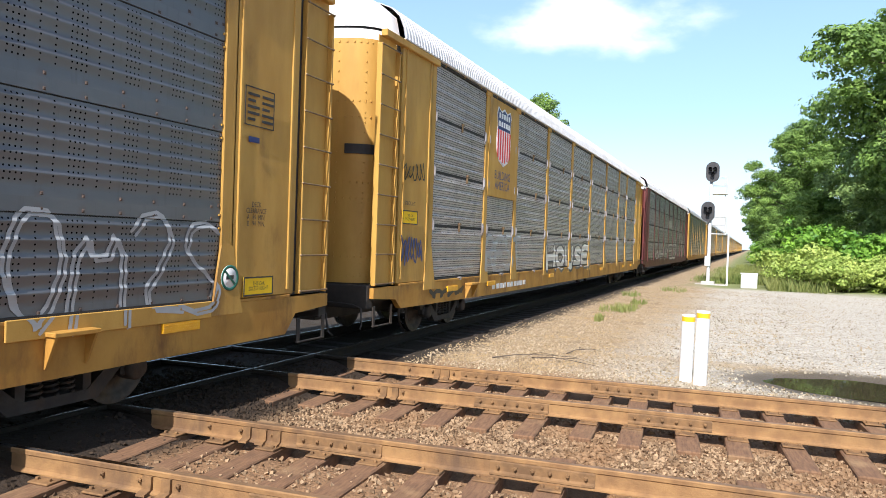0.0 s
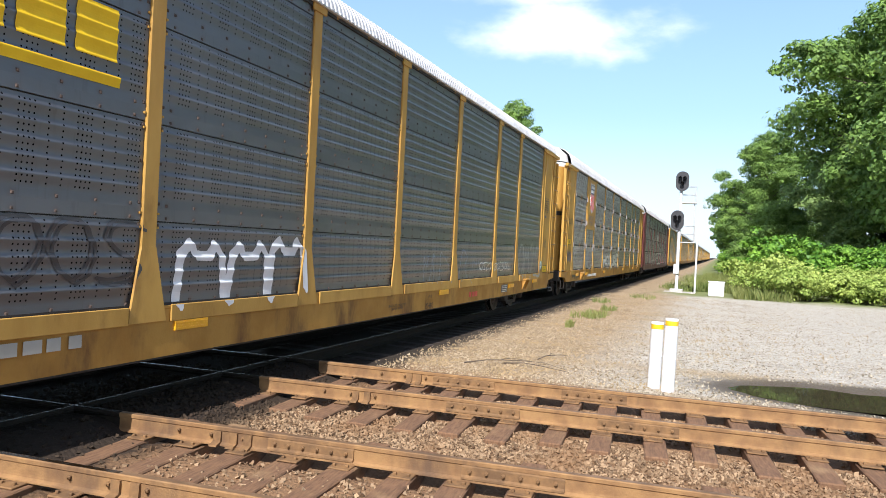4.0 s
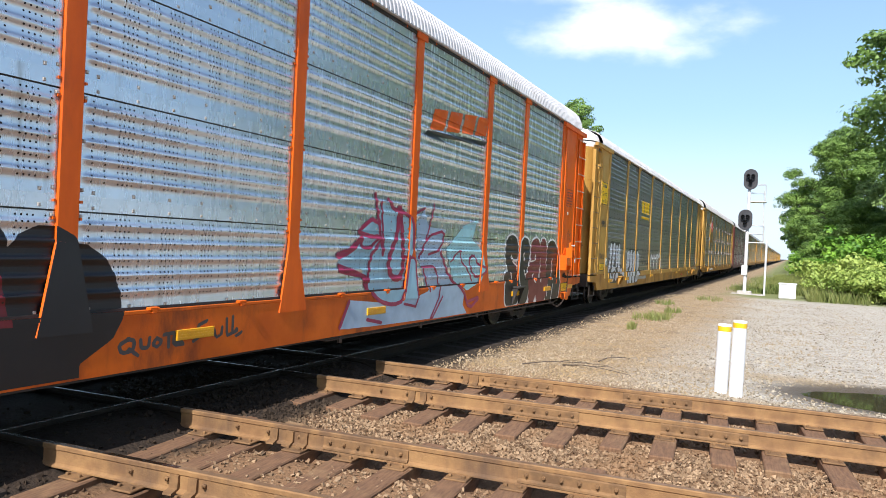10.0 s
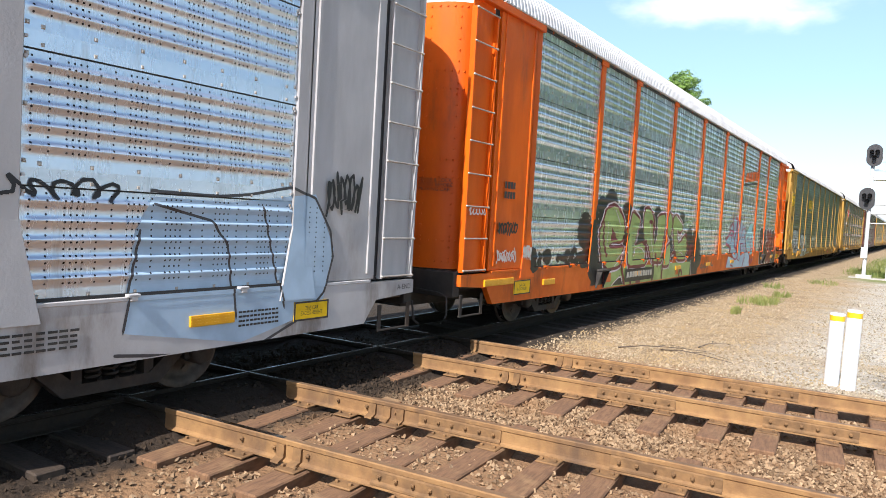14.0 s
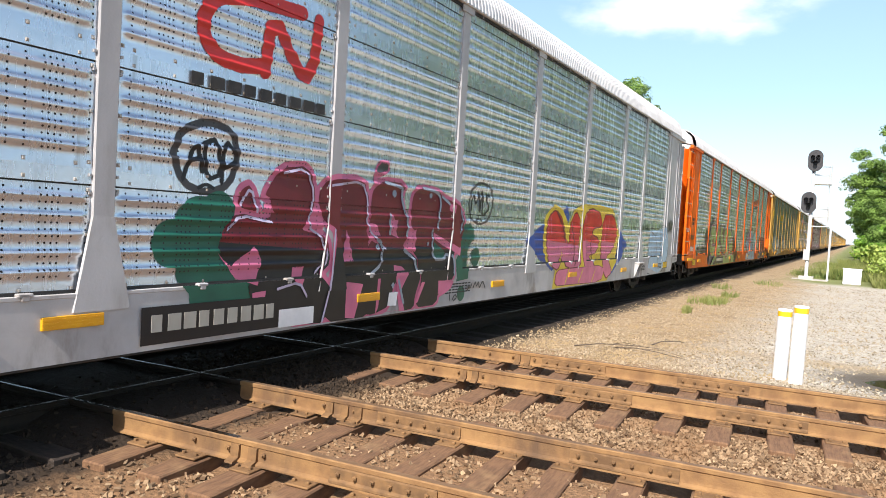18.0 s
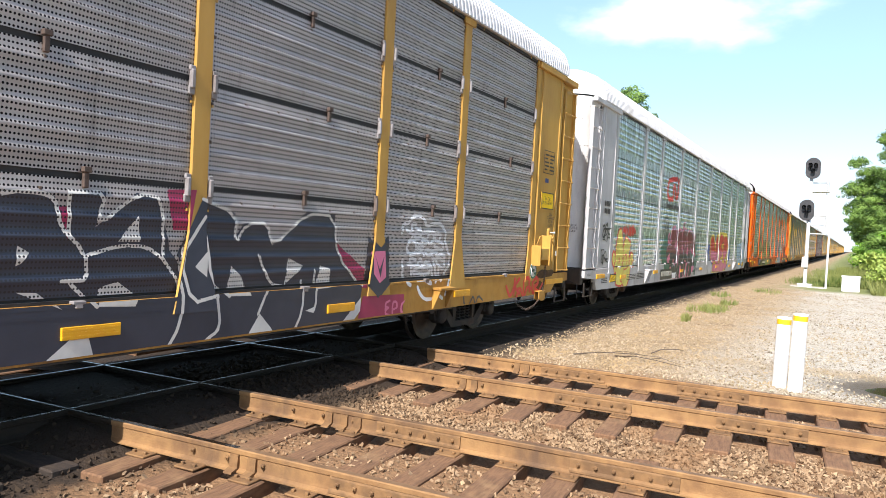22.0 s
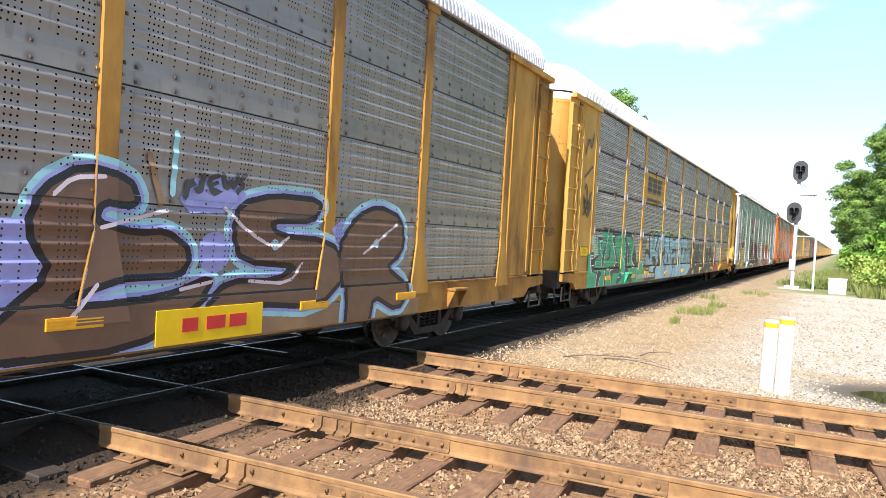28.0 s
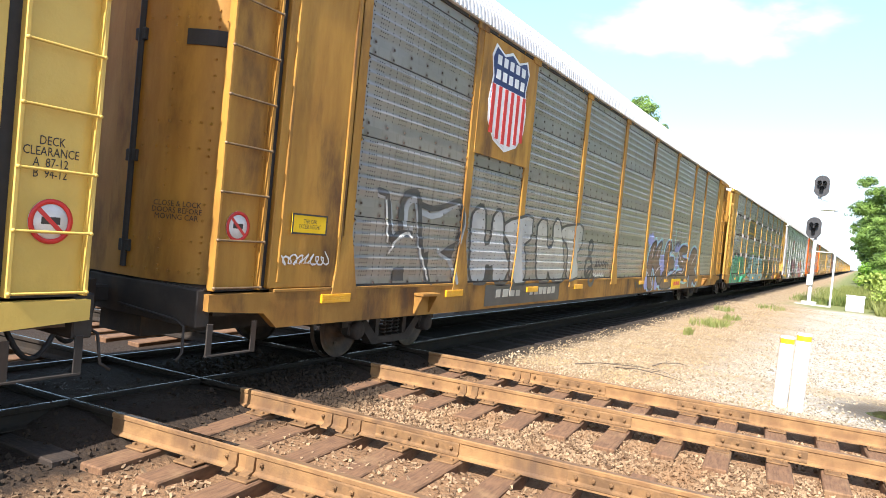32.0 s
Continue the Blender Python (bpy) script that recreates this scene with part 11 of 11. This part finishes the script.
for w, pts in ((0.022, [(-12.76, 2), (-12.89, 1.94), (-12.92, 1.82), (-12.84, 1.77), (-12.73, 1.88), (-12.72, 2.02), (-12.81, 2.08), (-12.9, 2.04)]),
               (0.024, [(-12.6, 2.09), (-12.64, 2.12), (-12.57, 2.12), (-12.56, 2.07), (-12.62, 2.05), (-12.65, 2.09)]),
               (0.022, [(-12.68, 1.97), (-12.68, 2), (-12.49, 1.98), (-12.27, 2.01)]),
               (0.02, [(-12.68, 1.97), (-12.72, 1.84), (-12.8, 1.74)]),
               (0.02, [(-12.68, 1.98), (-12.55, 1.96), (-12.57, 1.86), (-12.69, 1.83)]),
               (0.02, [(-12.43, 1.99), (-12.5, 1.82), (-12.56, 1.68)]),
               (0.02, [(-12.48, 1.87), (-12.32, 1.86)]),
               (0.02, [(-12.51, 1.79), (-12.32, 1.78)]),
               (0.018, [(-12.86, 1.72), (-12.78, 1.74), (-12.68, 1.71)]),
               (0.018, [(-12.95, 1.49), (-12.88, 1.42), (-12.88, 1.28), (-12.93, 1.21)]),
               (0.018, [(-12.89, 1.4), (-12.83, 1.33), (-12.72, 1.37), (-12.63, 1.46), (-12.53, 1.38), (-12.54, 1.27), (-12.63, 1.24), (-12.73, 1.35)]),
               (0.018, [(-12.83, 1.33), (-12.79, 1.14)]),
               (0.018, [(-12.74, 1.33), (-12.76, 1.12)]),
               (0.018, [(-12.92, 1.19), (-12.75, 1.15)]),
               (0.022, [(-12.61, 1.25), (-12.41, 1.26)]),
               (0.022, [(-12.58, 1.23), (-12.4, 1.18)]),
               (0.018, [(-12.85, 1.49), (-12.78, 1.48)])):
    d.lay(stroke(smooth_line(pts, 0.25), w), P["black"], "graffiti", "black marker tags on the white end section", 1.2)
d.lay([rect(-6.85, -5.15, 0.55, 0.88)], P["black"], "number_panel", "black number panel", 6.6)
bars(a, -6.75, -5.22, 0.59, 0.83, P["stone"], SILL + 0.024, slim=0.62, dots=9)
d.lay([rect(-5.2, -4.65, 0.54, 0.73)], P["white"], "marking", "white blank block", 6.8)
height_sign(a, -11.88, 0.77, SILL + 0.006, 0.5, 0.2)
height_sign(a, 12.25, 0.76, SILL + 0.006, 0.5, 0.2)
for y0, y1, sd in ((-12.81, -12.34, 1), (-9.6, -8.75, 2), (-10.6, -9.7, 3), (-2.0, -0.9, 4), (8.9, 9.8, 5), (11.3, 11.8, 6)):
    bars(a, y0, y1, 0.66, 0.83, INK, SILL + 0.004, rows=4, seed=sd, dots=11, label="small stencilled lines as bars", slim=0.45)
words(a, "A-END", 13.85, 0.92, 0.09, INK, SILL + 0.003)
words(a, "B-END", -13.75, 0.90, 0.09, INK, SILL + 0.003)
bars(a, -12.86, -12.4, 2.32, 2.68, INK, 1.4745, rows=2, dots=4)
door_words(a, -1, LOCK, 1.95, 0.08, INK)

# the ribbed yellow car
a, d = cars["E"], Decal(cars["E"], "ribbed")
scrawl(d, -12.9, -12.4, 2.3, 2.8, P["ash"], 46, 0.02, 6)
d.lay([rect(-6.75, -6.25, 3.3, 3.82), rect(-6.12, -5.6, 3.3, 3.82), rect(-5.47, -4.95, 3.3, 3.82), rect(-6.8, -4.9, 3.07, 3.18)], P["ash"], "emblem", "dark railway emblem as plain blocks on yellow", 2)
d.lay([rect(-6.7, -5.3, 0.63, 0.86)], P["black"], "number_panel", "dark number panel", 6.6)
bars(a, -7.74, -5.36, 0.65, 0.84, P["stone"], SILL + 0.025, slim=0.62, dots=11)
height_sign(a, 12.67, 2.42, w=0.62, h=0.32)
height_sign(a, -12.7, 1.5)
words(a, "DECK\nCLEARANCE\nA 62 MIN.\nB 63 MIN.", 12.9, 2.06, 0.085, INK, 1.4765, 0.75)
end_table(a, 12.41, 2.94, INK)
bars(a, 12.52, 12.78, 2.74, 2.86, P["navy"], 1.474, dots=1, name="maker_plate", label="small blue maker's plate")
stain(d, [(12.56, 1.5), (12.62, 1.66), (12.78, 1.68), (12.86, 1.5), (12.8, 1.3), (12.66, 1.2), (12.55, 1.28)], GRIME, 5)
stain(d, [(12.36, 1.0), (12.5, 1.07), (12.62, 1.12), (12.8, 1.07), (13.2, 1.09), (13.26, 1.03), (13.2, 0.95), (12.8, 0.93), (12.5, 0.91), (12.4, 0.95)], GRIME, 6)
stain(d, [(12.25, 0.86), (12.5, 0.9), (12.74, 0.84), (12.72, 0.66), (12.45, 0.6), (12.3, 0.66)], GRIME, 7)
hand_brake(a, 12.54, 1.44, YELLOW, YELLOW_SILL, 0.55)
for pts in ([(11.35, 0.68), (11.38, 0.95)], [(11.36, 0.82), (11.58, 0.95)], [(11.36, 0.82), (11.6, 0.68)], [(11.78, 0.7), (11.76, 0.94), (12.0, 0.96), (12.05, 0.7)], [(12.2, 0.66), (12.18, 0.92), (12.42, 0.95), (12.46, 0.8), (12.22, 0.78), (12.5, 0.66)]):
    d.lay(stroke(smooth_line(pts, 0.25), 0.035), P["red"], "graffiti", "faded red tag on the rusty sill", 1.2)
for pts in ([(-12.95, 3.75), (-12.75, 4.2), (-12.6, 3.8), (-12.45, 4.25)], [(-12.95, 3.2), (-12.4, 3.5)], [(-12.9, 2.95), (-12.75, 3.1), (-12.7, 2.6), (-12.5, 2.35)], [(-12.9, 2.35), (-12.6, 2.6), (-12.4, 2.9)], [(-12.95, 2.75), (-12.8, 2.45), (-12.6, 2.3)]):
    d.lay(stroke(smooth_line(pts, 0.3), 0.028), P["ash"], "graffiti", "dark sprayed tag on the end section", 1.2)
sticker(a, 12.15, 1.08, 0.15, P["forest"], foot_x(0.95))
door_words(a, -1, LOCK, 1.9, 0.075, INK)

# the weathered car with the shield
a, d = cars["U"], Decal(cars["U"], "wave")
d.lay(stroke(ring(-3.3, 1.75, 0.14), 0.05) + stroke(ring(-3.35, 1.3, 0.22), 0.05) + stroke(ring(-3.2, 1.1, 0.2), 0.05), P["ash"], "graffiti", "dark ring tag", 2)
scrawl(d, -2.9, -1.9, 1.25, 1.5, P["ash"], 56, 0.022, 6)
scrawl(d, -3.0, -2.2, 1.06, 1.2, P["cream"], 57, 0.016, 6, "thin pale tag")
scrawl(d, 0.5, 1.3, 0.7, 0.95, P["black"], 58, 0.028, 5)
d.lay([rect(-8.4, -5.1, 0.64, 0.99)], P["ash"], "number_panel", "dark number panel on the sill", 1)
bars(a, -8.0, -6.95, 0.72, 0.93, P["stone"], SILL + 0.008, slim=0.62, dots=4)
bars(a, -6.6, -5.3, 0.72, 0.93, P["stone"], SILL + 0.008, slim=0.62, dots=6)
tx = plate(a, 5.47, 0.79, 1.3, 0.32, SIGN_YELLOW, SILL + 0.02, "company_plate", "yellow company plate with red marks")
bars(tx, 5.1, 5.95, 0.70, 0.88, P["red"], SILL + 0.026, dots=3, label="red company mark as bars")
# yellow panel and shield
s = Shape()
s.cbox(FACE + 0.02, FACE + 0.04, EDGES[1] + 0.05, EDGES[2] - 0.05, 3.03, 4.88, 0.004)
sp = part("emblem_panel", s, a, "yellow panel that carries the shield", mats=(YELLOW_OLD,))


def shield(parent, yc, zc, w, h, x):
    pts = [(-0.5, 0.38), (-0.42, 0.5), (-0.2, 0.44), (0, 0.5), (0.2, 0.44), (0.42, 0.5), (0.5, 0.38), (0.44, 0.2), (0.5, -0.05), (0.47, -0.25), (0.3, -0.42), (0, -0.5), (-0.3, -0.42), (-0.47, -0.25), (-0.5, -0.05), (-0.44, 0.2)]
    def lay(k, dx, m, name, lo=-9, hi=9, cols=None):
        q = [(yc + u * w * k, zc + v * h * k) for u, v in pts]
        q = [(min(y, 1e9), min(max(z, zc + lo * h), zc + hi * h)) for y, z in q]
        s = Shape()
        s.prism(q, "x", x, x + dx)
        return part(name, s, parent, mats=(m,))
    sh = lay(1.0, 0.004, P["white"], "shield")
    tagged(sh, "white-edged shield emblem")
    lay(0.94, 0.007, P["navy"], "shield_field")
    lay(0.94, 0.010, P["white"], "shield_stripes", hi=0.12)
    for k in range(6):
        u = -0.40 + 0.16 * k
        s = Shape()
        lo = -0.44 + 0.28 * abs(u) ** 1.3
        s.box(x + 0.010, x + 0.0135, yc + u * w - 0.04 * w, yc + u * w + 0.04 * w, zc + lo * h, zc + 0.115 * h)
        part("stripe", s, parent, mats=(P["red"],))
    for z in (0.36, 0.22):
        for k in range(5):
            s = Shape()
            u = -0.32 + 0.16 * k
            s.box(x + 0.007, x + 0.0115, yc + (u - 0.05) * w, yc + (u + 0.05) * w, zc + (z - 0.045) * h, zc + (z + 0.045) * h)
            part("letter_bar", s, parent, mats=(P["white"],))


shield(sp, -8.2, 3.98, 1.42, 1.62, FACE + 0.04)
height_sign(a, -12.75, 1.73, h=0.22)
scrawl(d, -13.15, -12.4, 1.25, 1.45, P["cream"], 59, 0.008, 9, "thin pale tag")
sticker(a, -13.7, 1.65, 0.15, P["red"], POST - 0.055)
door_words(a, -1, LOCK, 1.75, 0.075, INK)
door_slot(a, 3.35)

# the car behind: its front ladder end comes into view last
a, d = cars["Z"], Decal(cars["Z"], "wave")
words(a, "DECK\nCLEARANCE\nA  87-12\nB  94-12", 13.68, 2.06, 0.095, INK, POST - 0.055, 0.8)
sticker(a, 13.71, 1.59, 0.17, P["red"], POST - 0.055)

# the car ahead with the shield panel
a, d = cars["B"], Decal(cars["B"], "ribbed")
s = Shape()
s.cbox(FACE + 0.024, FACE + 0.045, EDGES[1] + 0.05, EDGES[2] - 0.05, 2.75, 4.88, 0.004)
sp = part("emblem_panel", s, a, "yellow panel that carries the shield", mats=(YELLOW,))
shield(sp, -8.25, 4.1, 1.0, 1.3, FACE + 0.045)
words(sp, "BUILDING\nAMERICA", -8.25, 3.12, 0.27, P["navy"], FACE + 0.047, 0.9)
graffito(d, "HOUSE", -4.3, 1.4, 1.0, 1.75, P["cream"], P["ash"], 0.1, 0.05, seed=61, label="pale block graffiti low on the car")
graffito(d, "REST", -9.2, -6.6, 1.1, 2.0, None, P["grey"], 0.03, 0.01, seed=62, label="thin grey outline graffiti")
scrawl(d, -13.2, -12.4, 2.6, 3.15, P["black"], 63, 0.014, 6)
scrawl(d, -13.2, -12.4, 1.2, 1.95, P["navy"], 64, 0.02, 8, "dark blue tag")
scrawl(d, -12.0, -10.4, 0.68, 0.9, P["black"], 65, 0.04, 5)
bars(a, -8.7, -6.1, 0.68, 0.84, WHITE_INK, SILL + 0.004, dots=10)
height_sign(a, -12.9, 2.12)
words(a, "DECK HT", -12.9, 2.35, 0.09, INK, 1.4765)
door_slot(a, 3.05)
a, d = cars["C"], Decal(cars["C"], "ribbed")
graffito(d, "WAVES", -9, 4, 0.9, 2.1, P["cream"], P["ash"], 0.08, 0.05, seed=66, label="pale graffiti along the lower panels")
d.lay([rect(-1.5, 0.5, 3.1, 3.6)], P["cream"], "emblem", "pale emblem block", 2)

REFLECTORS = {"A": [(-11.4, 0.75, 0.25), (-8.8, 0.75, 0.25), (-3.7, 0.77, 0.25), (3.71, 0.77, 0.25), (8.75, 0.72, 0.24), (11.38, 0.77, 0.25)],
              "N": [(-12.97, 0.81, 0.45), (-11.22, 0.73, 0.23), (-6.55, 0.70, 0.23), (-3.3, 0.72, 0.24), (-0.06, 0.72, 0.24), (3.3, 0.72, 0.24), (8.95, 0.72, 0.25), (11.09, 0.74, 0.24), (12.96, 0.73, 0.27)],
              "W": [(-12.9, 0.80, 0.3), (-11.0, 0.73, 0.24), (-7.44, 0.77, 0.25), (-3.62, 0.71, 0.23), (0.06, 0.70, 0.23), (3.72, 0.72, 0.24), (7.6, 0.70, 0.24), (11.0, 0.73, 0.24)],
              "E": [(-10.62, 0.77, 0.24), (-8.09, 0.75, 0.24), (-6.43, 0.80, 0.25), (-3.58, 0.75, 0.25), (-0.58, 0.74, 0.24), (3.3, 0.76, 0.25), (6.44, 0.73, 0.25), (9.4, 0.75, 0.25), (13.26, 0.795, 0.46)],
              "U": [(-12.2, 0.86, 0.26), (-9.43, 0.84, 0.25), (-6.5, 0.83, 0.25), (-4.0, 0.83, 0.25), (1.17, 0.84, 0.24), (4.08, 0.86, 0.24), (6.95, 0.82, 0.24), (8.89, 0.82, 0.24)],
              "B": [(y, 0.8, 0.25) for y in (-11, -8.8, -3.7, 3.7, 8.8, 11)]}
for key, spots in REFLECTORS.items():
    reflectors(cars[key], spots)


# ---- the train moves ----
RUN = [(0, -0.00), (1, 3.81), (2, 7.71), (3, 11.66), (4, 15.64), (5, 19.64), (6, 23.67), (7, 27.77), (8, 31.95), (9, 36.17), (10, 40.43), (11, 44.71), (12, 49.00), (13, 53.25), (14, 57.49), (15, 61.80), (16, 66.18), (17, 70.62), (18, 75.11), (19, 79.66), (20, 84.31), (21, 89.04), (22, 93.73), (23, 98.38), (24, 103.07), (25, 107.82), (26, 112.60), (27, 117.38), (28, 122.16), (29, 126.98), (30, 131.85), (31, 136.68), (32, 141.43)]


def motions():
    for car in cars.values():
        base = car.location.y
        walk(car, [(t, pose(TX, base + d, 0)) for t, d in RUN])
    # the wheels roll: rows close enough for less than a quarter turn
    ts, ds = [t for t, _ in RUN], [d for _, d in RUN]
    roll = [(k * 0.125, float(np.interp(k * 0.125, ts, ds))) for k in range(257)]
    for ws in wheelsets:
        y = ws.location.y
        walk(ws, [(t, pose(0, y, 0.40, -math.degrees(d / 0.40), 0, 0)) for t, d in roll])


motions()
